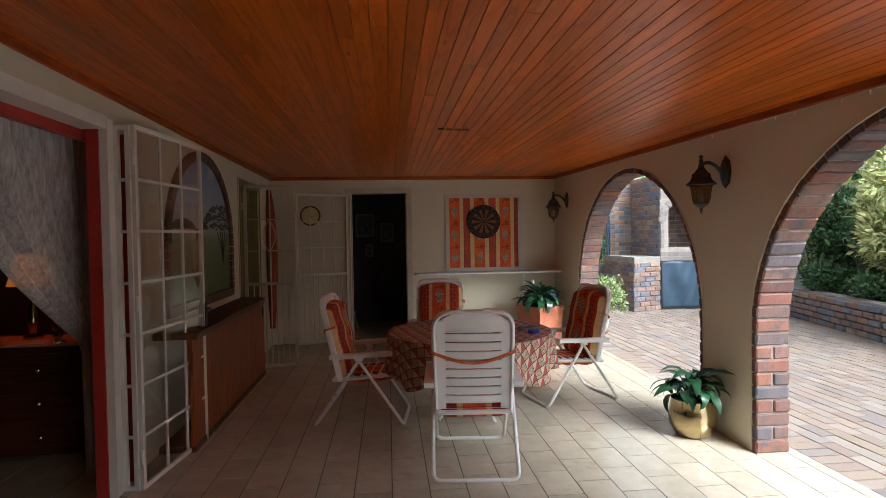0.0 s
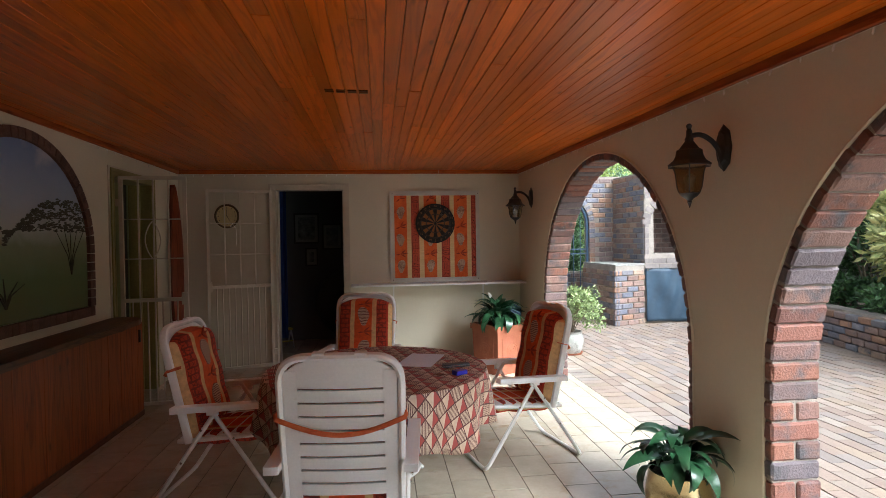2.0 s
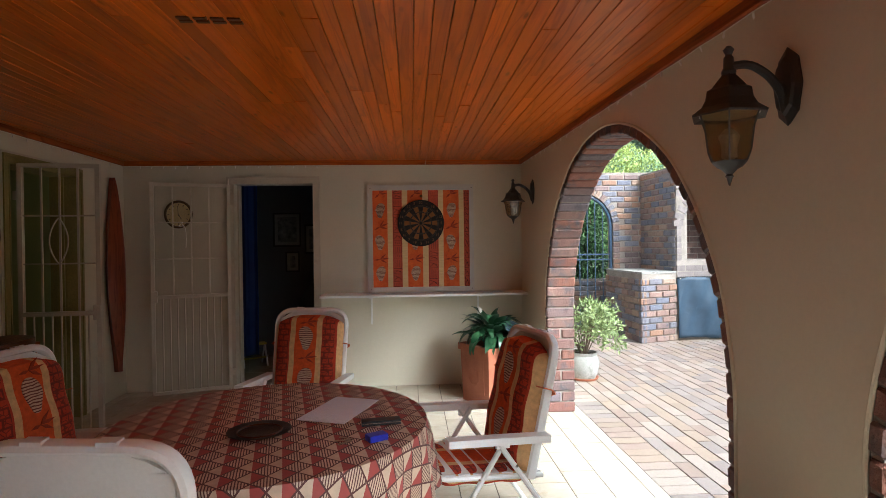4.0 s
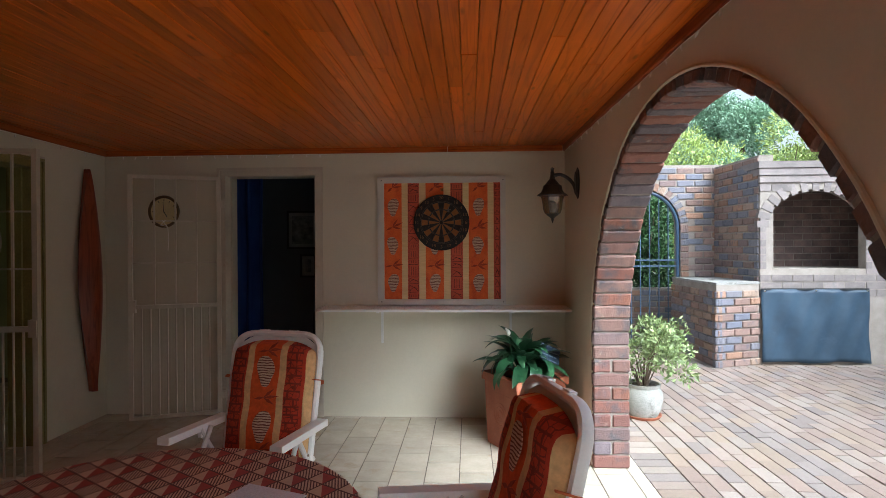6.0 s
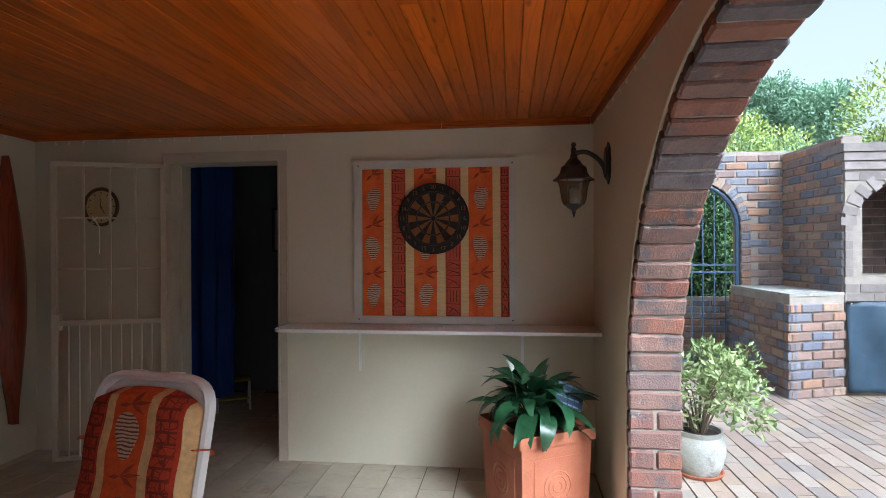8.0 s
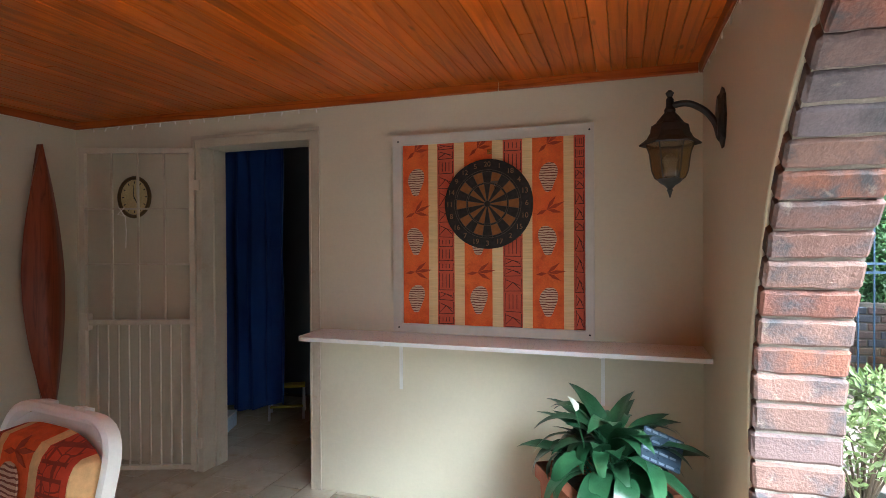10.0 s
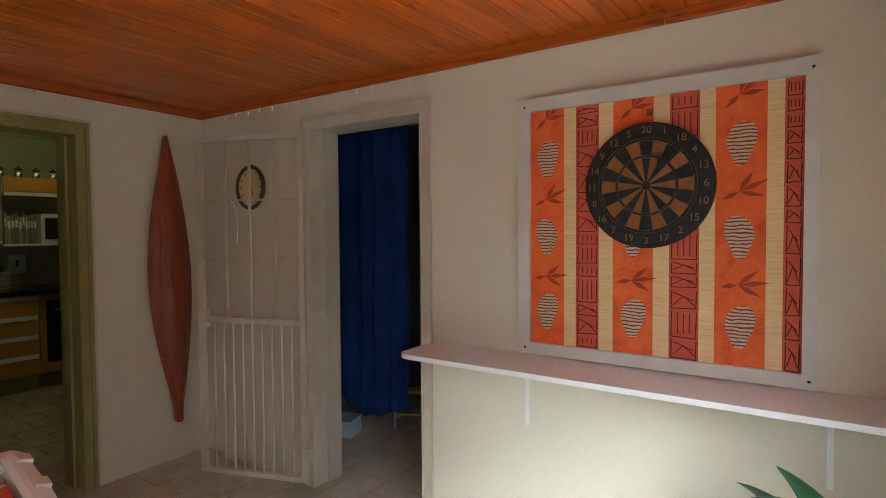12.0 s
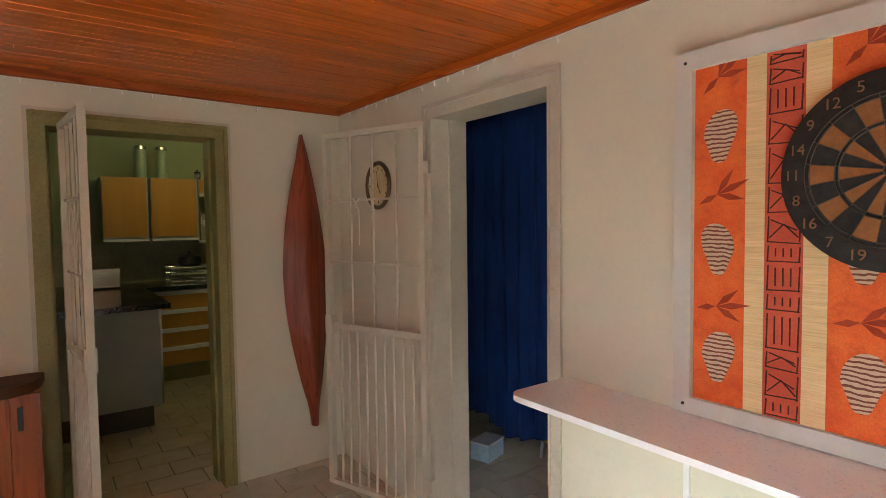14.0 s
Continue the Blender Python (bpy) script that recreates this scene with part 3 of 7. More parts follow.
box(bm, BX1 - 0.12, BX1, BY + 0.12, BY + 0.9, -0.1, 2.33)
box(bm, BX0, BX0 + 0.05, BY + 0.12, BY + 0.9, -0.1, 2.33)
box(bm, BX0 + 0.05, BX1 - 0.12, BY + 0.12, BY + 0.9, OZ0 - 0.08, OZ0)
box(bm, BX0 + 0.05, BX1 - 0.12, BY + 0.12, BY + 0.9, 2.25, 2.33)
bmesh.ops.remove_doubles(bm, verts=bm.verts, dist=0.0005)
part("core", bm, MORTAR, braai, smooth=False)
PED = [(4.87, 9.93), (5.45, 10.14), (5.45, 11.19), (4.83, 11.19)]
bm = bmesh.new()
lo = [bm.verts.new((x, y, -0.05)) for x, y in PED]
hi = [bm.verts.new((x, y, 0.93)) for x, y in PED]
bm.faces.new(lo[::-1]), bm.faces.new(hi)
for i in range(4):
    bm.faces.new((lo[i], lo[(i + 1) % 4], hi[(i + 1) % 4], hi[i]))
bmesh.ops.scale(bm, vec=(0.985, 0.985, 1), space=Matrix.Translation((-5.15, -10.6, 0)), verts=bm.verts)
part("pedestal_core", bm, MORTAR, braai, smooth=False)
bm = bmesh.new()
lo = [bm.verts.new((x, y, 0.93)) for x, y in PED]
hi = [bm.verts.new((x, y, 0.955)) for x, y in PED]
bm.faces.new(lo[::-1]), bm.faces.new(hi)
for i in range(4):
    bm.faces.new((lo[i], lo[(i + 1) % 4], hi[(i + 1) % 4], hi[i]))
part("pedestal_top", bm, CONCRETE, braai, "pale cement top", smooth=False)
# splayed side between yard wall and chimney
bm = bmesh.new()
SP = [(5.40, 11.2), (5.455, 10.17), (5.62, 10.17), (5.62, 11.2)]
lo = [bm.verts.new((x, y, -0.05)) for x, y in SP]
hi = [bm.verts.new((x, y, 2.42)) for x, y in SP]
bm.faces.new(lo[::-1]), bm.faces.new(hi)
for i in range(4):
    bm.faces.new((lo[i], lo[(i + 1) % 4], hi[(i + 1) % 4], hi[i]))
part("side_core", bm, MORTAR, braai, smooth=False)
# low planter wall and far boundary
LOW = [(7.25, 9.6), (6.64, 6.83), (6.3, 5.2), (6.2, 2.0)]
bm = bmesh.new()
for (x0, y0), (x1, y1) in zip(LOW, LOW[1:]):
    d = Vector((x1 - x0, y1 - y0, 0))
    n = Vector((-d.y, d.x, 0)).normalized() * 0.2
    a, b = Vector((x0, y0, 0)), Vector((x1, y1, 0))
    v = [bm.verts.new(p + Vector((0, 0, z))) for z in (-0.05, 0.45) for p in (a, b, b + n, a + n)]
    for f in ((0, 3, 2, 1), (4, 5, 6, 7), (0, 1, 5, 4), (1, 2, 6, 5), (2, 3, 7, 6), (3, 0, 4, 7)):
        bm.faces.new([v[i] for i in f])
low_wall = solid("wall_planter", bm, MORTAR, "low clinker brick planter wall", "wall")
bm = bmesh.new()
for (x0, y0), (x1, y1) in zip(LOW, LOW[1:]):
    v = [bm.verts.new(p) for p in ((x0 + 0.15, y0, 0.37), (x1 + 0.15, y1, 0.37), (10.5, y1, 0.37), (10.5, y0, 0.37))]
    bm.faces.new(v)
solid("ground_bed", bm, SOIL, "dark soil of the planting bed", "ground")
bm = bmesh.new()
box(bm, 2.6, 5.6, 12.3, 12.45, -0.1, 0.72)
garden_wall = solid("wall_garden", bm, MORTAR, "low brick garden wall seen through the iron gate", "wall")
bm = bmesh.new()
box(bm, 10.5, 10.7, -6, 14, -0.1, 2.1)
solid("wall_boundary", bm, plaster("pale_boundary_plaster", (0.5, 0.5, 0.47), (0.56, 0.56, 0.53)), "pale garden boundary wall", "wall")

# ---- furniture of the verandah ----
def stripes(name):
    """Printed cushion cloth: orange, cream and patterned red bands across x."""
    m, nt, b = nodes_of(name)
    tc = nt.nodes.new("ShaderNodeTexCoord")
    sep = nt.nodes.new("ShaderNodeSeparateXYZ")
    nt.links.new(tc.outputs["Object"], sep.inputs[0])
    u = mathn(nt, "ADD", mathn(nt, "DIVIDE", sep.outputs[0], 0.46), 0.5)
    ORANGE, CREAM, RED = (0.72, 0.1, 0.012), (0.72, 0.45, 0.2), (0.5, 0.045, 0.012)
    r = ramp(nt, [(0.0, CREAM), (0.06, RED), (0.26, CREAM), (0.335, ORANGE), (0.64, CREAM), (0.715, RED), (0.92, CREAM)], True)
    nt.links.new(u, r.inputs[0])
    isred = ramp(nt, [(0.0, (0, 0, 0)), (0.07, (1, 1, 1)), (0.24, (0, 0, 0)), (0.725, (1, 1, 1)), (0.89, (0, 0, 0))], True)
    nt.links.new(u, isred.inputs[0])
    mp = nt.nodes.new("ShaderNodeMapping")
    mp.inputs["Rotation"].default_value = (radians(90), 0, 0)
    nt.links.new(tc.outputs["Object"], mp.inputs[0])
    br = add(nt, "ShaderNodeTexBrick", Scale=9.0, Mortar_Size=0.045, Mortar_Smooth=0.3, Brick_Width=0.55, Row_Height=0.33)
    nt.links.new(mp.outputs[0], br.inputs["Vector"])
    vo = add(nt, "ShaderNodeTexVoronoi", Scale=34.0)
    vo.feature = "DISTANCE_TO_EDGE"
    nt.links.new(tc.outputs["Object"], vo.inputs["Vector"])
    lines = mathn(nt, "MAXIMUM", br.outputs["Fac"], mathn(nt, "LESS_THAN", vo.outputs["Distance"], 0.05))
    n = noise_tex(nt, tc.outputs["Object"], 40, 3)
    c = mixc(nt, mathn(nt, "MULTIPLY", mathn(nt, "MULTIPLY", lines, isred.outputs[0]), 0.6), r.outputs[0], (0.03, 0.01, 0.008))
    g = ramp(nt, [(0.3, (0.8,) * 3), (0.7, (1.1,) * 3)])
    nt.links.new(n, g.inputs[0])
    c = mixc(nt, 1.0, c, g.outputs[0], "MULTIPLY")
    nt.links.new(c, b.inputs["Base Color"])
    b.inputs["Roughness"].default_value = 0.85
    bump(nt, b, mathn(nt, "ADD", noise_tex(nt, tc.outputs["Object"], 14, 3), mathn(nt, "MULTIPLY", noise_tex(nt, tc.outputs["Object"], 400, 2), 0.2)), 0.25, 0.02)
    return m


CUSHION = stripes("printed_stripe_cloth")
STRAP = surface("orange_strap_cloth", (0.5, 0.09, 0.02), (0.6, 0.16, 0.05), rough=0.85, scale=30, fine=200, relief=0.1)


def striped_print(name, dark, light):
    """Printed patches of wavy dark and pale stripes."""
    m, nt, b = nodes_of(name)
    tc = nt.nodes.new("ShaderNodeTexCoord")
    w = add(nt, "ShaderNodeTexWave", Scale=26.0, Distortion=4.0, Detail=2.0)
    w.bands_direction = "Z"
    nt.links.new(tc.outputs["Object"], w.inputs["Vector"])
    r = ramp(nt, [(0.3, dark), (0.42, light)])
    nt.links.new(w.outputs["Fac"], r.inputs[0])
    g = ramp(nt, [(0.3, (0.8,) * 3), (0.7, (1.0,) * 3)])
    nt.links.new(noise_tex(nt, tc.outputs["Object"], 60, 3), g.inputs[0])
    nt.links.new(mixc(nt, 1.0, r.outputs[0], g.outputs[0], "MULTIPLY"), b.inputs["Base Color"])
    b.inputs["Roughness"].default_value = 0.85
    return m


MOTIF = striped_print("printed_grey_motif", (0.2, 0.06, 0.035), (0.64, 0.45, 0.32))
LEAF_PRINT = surface("printed_dark_leaf", (0.3, 0.035, 0.012), (0.4, 0.055, 0.016), rough=0.85, scale=30, fine=200, relief=0.02)


def pad(w, h, t, nx=16, nz=22, puff=1.0, crown=0.06):
    """A stuffed pad standing in x and z, from z = 0 to h, its front at -y; rounded top corners."""
    bm = bmesh.new()
    front, back = [], []
    for j in range(nz + 1):
        v = -1 + 2 * j / nz
        rowf, rowb = [], []
        for i in range(nx + 1):
            u = -1 + 2 * i / nx
            half = w / 2 * (1 - crown * max(0.0, (v - 0.72) / 0.28) ** 2)
            zz = h * (v + 1) / 2 - 0.05 * max(0.0, (v - 0.5) / 0.5) ** 2 * abs(u) ** 3
            f = ((1 - abs(u) ** 5) * (1 - abs(v) ** 9)) ** 0.45
            ripple = 0.005 * math.sin(9 * v + 2 * u) * f
            x = u * half
            rowf.append(bm.verts.new((x, -t * f * puff - ripple - 0.002, zz)))
            rowb.append(rowf[-1] if f == 0 else bm.verts.new((x, 0.006 * f, zz)))
        front.append(rowf), back.append(rowb)
    for j in range(nz):
        for i in range(nx):
            bm.faces.new((front[j][i], front[j][i + 1], front[j + 1][i + 1], front[j + 1][i]))
            q = (back[j][i], back[j + 1][i], back[j + 1][i + 1], back[j][i + 1])
            if len(set(q)) == 4:
                bm.faces.new(q)
    return bm


def motif_shape(s=1.0, flip=1):
    """A plain striped patch in x and z: broad and rounded above, narrow below."""
    out = []
    for k in range(24):
        a = k * math.tau / 24
        z = 0.078 * math.sin(a)
        w = 0.047 - 0.017 * max(0.0, -z / 0.078) + 0.004 * math.sin(3 * a)
        out.append((flip * (w * math.copysign(abs(math.cos(a)) ** 0.7, math.cos(a)) + 0.16 * max(0.0, z)) * s, (z - 0.012) * s))
    return [out]


def motif(bm, x, z, y, s=1.0, flip=1, d=0.002):
    for k, poly in enumerate(motif_shape(s, flip)):
        slab([(x + px, z + pz) for px, pz in poly], d - 0.0003 * k, bm, Matrix.Translation((0, y - d + 0.0002 * k, 0)))


def sprig(bm, x, z, y, s=1.0, d=0.0015, turn=0.0):
    for k, (a, l) in enumerate(((0.12, 0.1), (0.7, 0.085), (-0.5, 0.08), (3.3, 0.06))):
        a += turn
        L, W = l * s, 0.0095 * s
        c, sn = math.cos(a), math.sin(a)
        poly = [(0, 0), (L * 0.45, W), (L, 0), (L * 0.45, -W)]
        slab([(x + p * c - q * sn, z + p * sn + q * c) for p, q in poly], d - 0.0002 * k, bm, Matrix.Translation((0, y - d, 0)))


def garden_chair(m, tilt, by, label="white folding garden chair with orange striped cushions"):
    """Folding chair facing +y: two leg hoops, plastic arms, slatted shell back leaning by tilt, two tied cushions."""
    chair = thing("garden_chair", label, "chair", m, group="chairs round the table")
    apex = 0.53
    for nm, w, y0 in (("rear_leg_tube", 0.243, -0.33), ("front_leg_tube", 0.228, 0.325)):
        bm = bmesh.new()
        s = 0.03 if y0 < 0 else -0.03
        tube(bm, rounded([(-w, s, apex), (-w, y0, 0.013), (w, y0, 0.013), (w, s, apex)], 0.05), 0.012)
        part(nm, bm, TUBE, chair)
    for s in (-1, 1):
        part("armrest", rbox(s * 0.264 - 0.028, s * 0.264 + 0.028, -0.205, 0.255, -0.015, 0.016, 0.008, 2, m=Matrix.Translation((0, 0, apex + 0.003)) @ Matrix.Rotation(radians(3.2), 4, "X")), PLASTIC, chair)
        part("pivot", rbox(s * 0.245 - 0.006, s * 0.245 + 0.012, -0.03, 0.03, apex - 0.04, apex - 0.004, 0.003), PLASTIC, chair)
        for y, z in ((-0.06, 0.41), (0.11, 0.37), (-0.17, 0.24)):
            part("rivet", lathe([(0.001, 0), (0.007, 0), (0.005, 0.004), (0.001, 0.005)], 8), CHROME, chair, at=Matrix.Translation((s * 0.255, y, z)) @ Matrix.Rotation(radians(90 * s), 4, "Y"))
    bm = bmesh.new()
    tube(bm, rounded([(-0.215, -0.2, 0.34), (-0.215, 0.27, 0.38), (0.215, 0.27, 0.38), (0.215, -0.2, 0.34)], 0.05), 0.013)
    part("seat_frame", bm, TUBE, chair)
    for k in range(7):
        y = -0.17 + k * 0.066
        part("seat_slat", rbox(-0.205, 0.205, y - 0.026, y + 0.026, 0.342 + (y + 0.2) * 0.085, 0.354 + (y + 0.2) * 0.085, 0.004), PLASTIC, chair)
    back = Matrix.Translation((0, by, 0.335)) @ Matrix.Rotation(radians(tilt), 4, "X")
    hb = 0.618
    bm = bmesh.new()
    tube(bm, rounded([(-0.222, 0, 0.0), (-0.23, 0, 0.35), (-0.234, 0, hb), (0.234, 0, hb), (0.23, 0, 0.35), (0.222, 0, 0.0)], 0.11, 8), 0.016, 8, flat=1.5)
    part("back_rim", bm, PLASTIC, chair, at=back)
    for k in range(9):
        z = 0.064 + k * 0.0545
        bm = bmesh.new()
        prev = None
        top = z + 0.0445 if k < 8 else hb - 0.004
        for i in range(9):
            x = -0.214 + 0.0535 * i
            yb = -0.012 * (1 - (x / 0.214) ** 2)
            e = (0.055, 0.02, 0, 0, 0, 0, 0, 0.02, 0.055)[i] if k == 8 else 0.0
            ring = [bm.verts.new(p) for p in ((x, yb - 0.009, z), (x, yb - 0.004, z - 0.004), (x, yb + 0.004, z), (x, yb + 0.004, top - e), (x, yb - 0.009, top - e))]
            if prev:
                for q in range(5):
                    bm.faces.new((prev[q], prev[(q + 1) % 5], ring[(q + 1) % 5], ring[q]))
            else:
                bm.faces.new(ring[::-1])
            prev = ring
        bm.faces.new(prev)
        part("back_slat", bm, PLASTIC, chair, at=back)
    for s in (-1, 1):
        part("side_rail", rbox(s * 0.19 - 0.026, s * 0.19 + 0.026, -0.015, 0.002, 0.02, hb - 0.05, 0.004), PLASTIC, chair, at=back)
    for x in (-0.1, 0.06):
        part("clip", rbox(x, x + 0.045, -0.018, 0.008, hb - 0.008, hb + 0.02, 0.003), PLASTIC, chair, at=back)
    cb = part("back_cushion", pad(0.45, 0.575, 0.075), CUSHION, chair, "orange striped back cushion", at=back @ Matrix.Translation((0, 0.012, 0.01)) @ Matrix.Rotation(math.pi, 4, "Z"))
    for zz, fl in ((0.43, -1), (0.17, 1)):
        bm = bmesh.new()
        motif(bm, 0.0, zz, -0.0805, 0.95, fl, 0.004)
        part("printed_motif", bm, MOTIF, cb, "grey striped printed motif", smooth=False)
    for zz in (0.295, 0.52, 0.05):
        bm = bmesh.new()
        sprig(bm, 0.0, zz, -0.08, 0.8, 0.004)
        part("printed_leaf", bm, LEAF_PRINT, cb, "dark red printed leaves", smooth=False)
    part("seat_cushion", pad(0.43, 0.44, 0.06, crown=0.1), CUSHION, chair, "orange striped seat cushion",
         at=Matrix.Translation((0, -0.15, 0.355)) @ Matrix.Rotation(radians(-85.5), 4, "X") @ Matrix.Rotation(math.pi, 4, "Z"))
    bm = bmesh.new()
    pts = [(-0.235, 0.06, 0.40), (-0.25, -0.012, 0.395)] + [(-0.245 + 0.49 * i / 14, -0.03 - 0.006 * math.sin(math.pi * i / 14), 0.385 - 0.065 * math.sin(math.pi * i / 14)) for i in range(15)] + [(0.25, -0.012, 0.395), (0.235, 0.06, 0.40)]
    tube(bm, pts, 0.0095, 6, flat=0.3)
    part("cushion_strap", bm, STRAP, chair, "orange cloth strap", at=back)
    return chair


def facing(x, y, deg):
    return pose(x, y, 0, 0, 0, deg - 90)


garden_chair(facing(1.1, 4.045, 84.5), 7.5, -0.11, "upright white folding garden chair with striped cushions, back to the walker")
leaning = garden_chair(facing(2.105, 5.235, 194), 12.5, -0.138)
copy_thing(leaning, facing(0.395, 4.97, -7.5))
copy_thing(leaning, facing(1.085, 6.11, -99))

# table and its cloth
TX, TY, TZ, TR = 1.215, 4.91, 0.655, 0.625
table = thing("garden_table", "round white metal garden table under a cloth", "table", Matrix.Translation((TX, TY, 0)))
part("tabletop", lathe([(0.02, TZ - 0.02), (TR - 0.02, TZ - 0.02), (TR - 0.01, TZ - 0.01), (TR - 0.01, TZ), (0.02, TZ)], 40), PLASTIC, table)
for k in range(4):
    a = math.tau * k / 4 + 0.5
    c, s = math.cos(a), math.sin(a)
    bm = bmesh.new()
    tube(bm, rounded([(0.3 * c, 0.3 * s, TZ - 0.02), (0.18 * c, 0.18 * s, 0.35), (0.26 * c, 0.26 * s, 0.05), (0.3 * c, 0.3 * s, 0.012)], 0.12), 0.012)
    part("leg", bm, TUBE, table)
bm = bmesh.new()
tube(bm, [(0.235 * math.cos(k * math.tau / 28), 0.235 * math.sin(k * math.tau / 28), 0.09) for k in range(28)], 0.008, closed=True)
part("leg_ring", bm, TUBE, table)


def triangles(name):
    """Cloth printed with red, cream and hatched triangles."""
    m, nt, b = nodes_of(name)
    uv = nt.nodes.new("ShaderNodeUVMap")
    sep = nt.nodes.new("ShaderNodeSeparateXYZ")
    mp = nt.nodes.new("ShaderNodeMapping")
    mp.inputs["Rotation"].default_value = (0, 0, radians(32))
    mp.inputs["Scale"].default_value = (15.5, 15.5, 1)
    nt.links.new(uv.outputs[0], mp.inputs[0])
    nt.links.new(mp.outputs[0], sep.inputs[0])
    x, y = sep.outputs[0], sep.outputs[1]
    fx, fy = mathn(nt, "FRACT", x), mathn(nt, "FRACT", y)
    par = mathn(nt, "FLOORED_MODULO", mathn(nt, "ADD", mathn(nt, "FLOOR", x), mathn(nt, "FLOOR", y)), 2.0)
    half = mathn(nt, "LESS_THAN", mathn(nt, "ADD", fx, fy), 1.0)
    hatch = mathn(nt, "LESS_THAN", mathn(nt, "FRACT", mathn(nt, "MULTIPLY", mathn(nt, "ADD", fx, fy), 5.0)), 0.42)
    RED, CREAM, DARK = (0.36, 0.055, 0.045), (0.6, 0.45, 0.33), (0.1, 0.03, 0.025)
    tri = mixc(nt, half, RED, CREAM)
    hat = mixc(nt, hatch, CREAM, DARK)
    c = mixc(nt, par, tri, hat)
    edge = mathn(nt, "MINIMUM", mathn(nt, "MINIMUM", fx, mathn(nt, "SUBTRACT", 1.0, fx)), mathn(nt, "MINIMUM", fy, mathn(nt, "SUBTRACT", 1.0, fy)))
    c = mixc(nt, mathn(nt, "LESS_THAN", edge, 0.045), c, DARK)
    tc = nt.nodes.new("ShaderNodeTexCoord")
    g = ramp(nt, [(0.3, (0.85,) * 3), (0.7, (1.08,) * 3)])
    nt.links.new(noise_tex(nt, tc.outputs["Object"], 25, 4), g.inputs[0])
    c = mixc(nt, 1.0, c, g.outputs[0], "MULTIPLY")
    nt.links.new(c, b.inputs["Base Color"])
    b.inputs["Roughness"].default_value = 0.6
    bump(nt, b, noise_tex(nt, tc.outputs["Object"], 300, 2), 0.15, 0.003)
    return m


bm = bmesh.new()
uvl = bm.loops.layers.uv.new("cloth")
flat_at = {}
NS = 96
rows_c = []
for j in range(13):
    ring = []
    for i in range(NS):
        a = math.tau * i / NS
        drop = 0.27 + 0.07 * max(0, math.cos(4 * (a + 0.9))) ** 2 + 0.02 * math.sin(3 * a + 1)
        fold = math.sin(13 * a + 1.2 * math.sin(2 * a)) + 0.5 * math.sin(7 * a + 2)
        if j < 5:
            r, z, rr = TR * (j + 0.02) / 5, 0.0, TR * (j + 0.02) / 5
        else:
            t = (j - 5) / 7
            r = TR + 0.012 * min(1, t * 5) + t * (0.02 + 0.028 * fold)
            z = -drop * t - 0.004
            rr = TR + drop * t
            if j == 5:
                r, z, rr = TR, -0.001, TR
        v = bm.verts.new((r * math.cos(a), r * math.sin(a), z))
        flat_at[v] = (rr * math.cos(a), rr * math.sin(a))
        ring.append(v)
    rows_c.append(ring)
for A, B in zip(rows_c, rows_c[1:]):
    for i in range(NS):
        f = bm.faces.new((A[i], A[(i + 1) % NS], B[(i + 1) % NS], B[i]))
f = bm.faces.new(rows_c[0])
for f in bm.faces:
    for lp in f.loops:
        lp[uvl].uv = flat_at[lp.vert]
cloth = solid("tablecloth", bm, triangles("triangle_print_cloth"), "red and cream triangle-print cloth hanging over the round table", "tablecloth", kind="thing", smooth=True)
cloth.matrix_basis = Matrix.Translation((TX, TY, TZ + 0.006))
cloth.modifiers.new("thickness", "SOLIDIFY").thickness = 0.003
del cloth["kind"]
CZ = TZ + 0.0105
paper = solid("paper_sheet", rbox(-0.105, 0.105, -0.17, 0.17, 0, 0.003, 0.001, 1), PAPER, "white sheet of paper lying on the tablecloth", "paper", kind="")
paper.matrix_basis = pose(1.476, 5.03, CZ, 0, 0, -20)
case = thing("glasses_case", "dark slim case lying on the tablecloth", "case", pose(1.66, 4.83, CZ, 0, 0, 9))
part("body", rbox(-0.075, 0.075, -0.022, 0.022, 0, 0.018, 0.008, 3), BLACK, case)
part("lid_band", rbox(-0.077, 0.077, -0.0235, 0.0235, 0.008, 0.0105, 0.001), CHROME, case)
lighter = thing("key_bunch", "bunch of keys with a blue plastic tag", "keys", pose(1.655, 4.65, CZ, 0, 0, 30))
part("tag", rbox(-0.035, 0.035, -0.022, 0.022, 0, 0.022, 0.008, 3), BLUE_PLASTIC, lighter)
for a in (0, 35, 70):
    part("key", rbox(0.03, 0.085, -0.006, 0.006, 0.002, 0.005, 0.001, 1, m=pose(-0.06, 0.02, a * 0.0001, 0, 0, 120 + a)), CHROME, lighter)
mat_ = thing("oval_plate", "dark oval decorated dish on the tablecloth", "dish", pose(1.212, 4.765, CZ, 0, 0, 8))
dish = lathe([(0.01, 0.002), (0.08, 0.002), (0.108, 0.012), (0.114, 0.012), (0.085, 0.006), (0.01, 0.006)], 36)
bmesh.ops.scale(dish, vec=(1.03, 1.0, 1), verts=dish.verts)
part("dish_body", dish, BLACK_IRON, mat_)
ring_ = bmesh.new()
tube(ring_, [(0.08 * math.cos(k * math.tau / 30), 0.077 * math.sin(k * math.tau / 30), 0.009) for k in range(30)], 0.003, 6, closed=True)
part("dish_ring", ring_, DARK_WOOD, mat_)

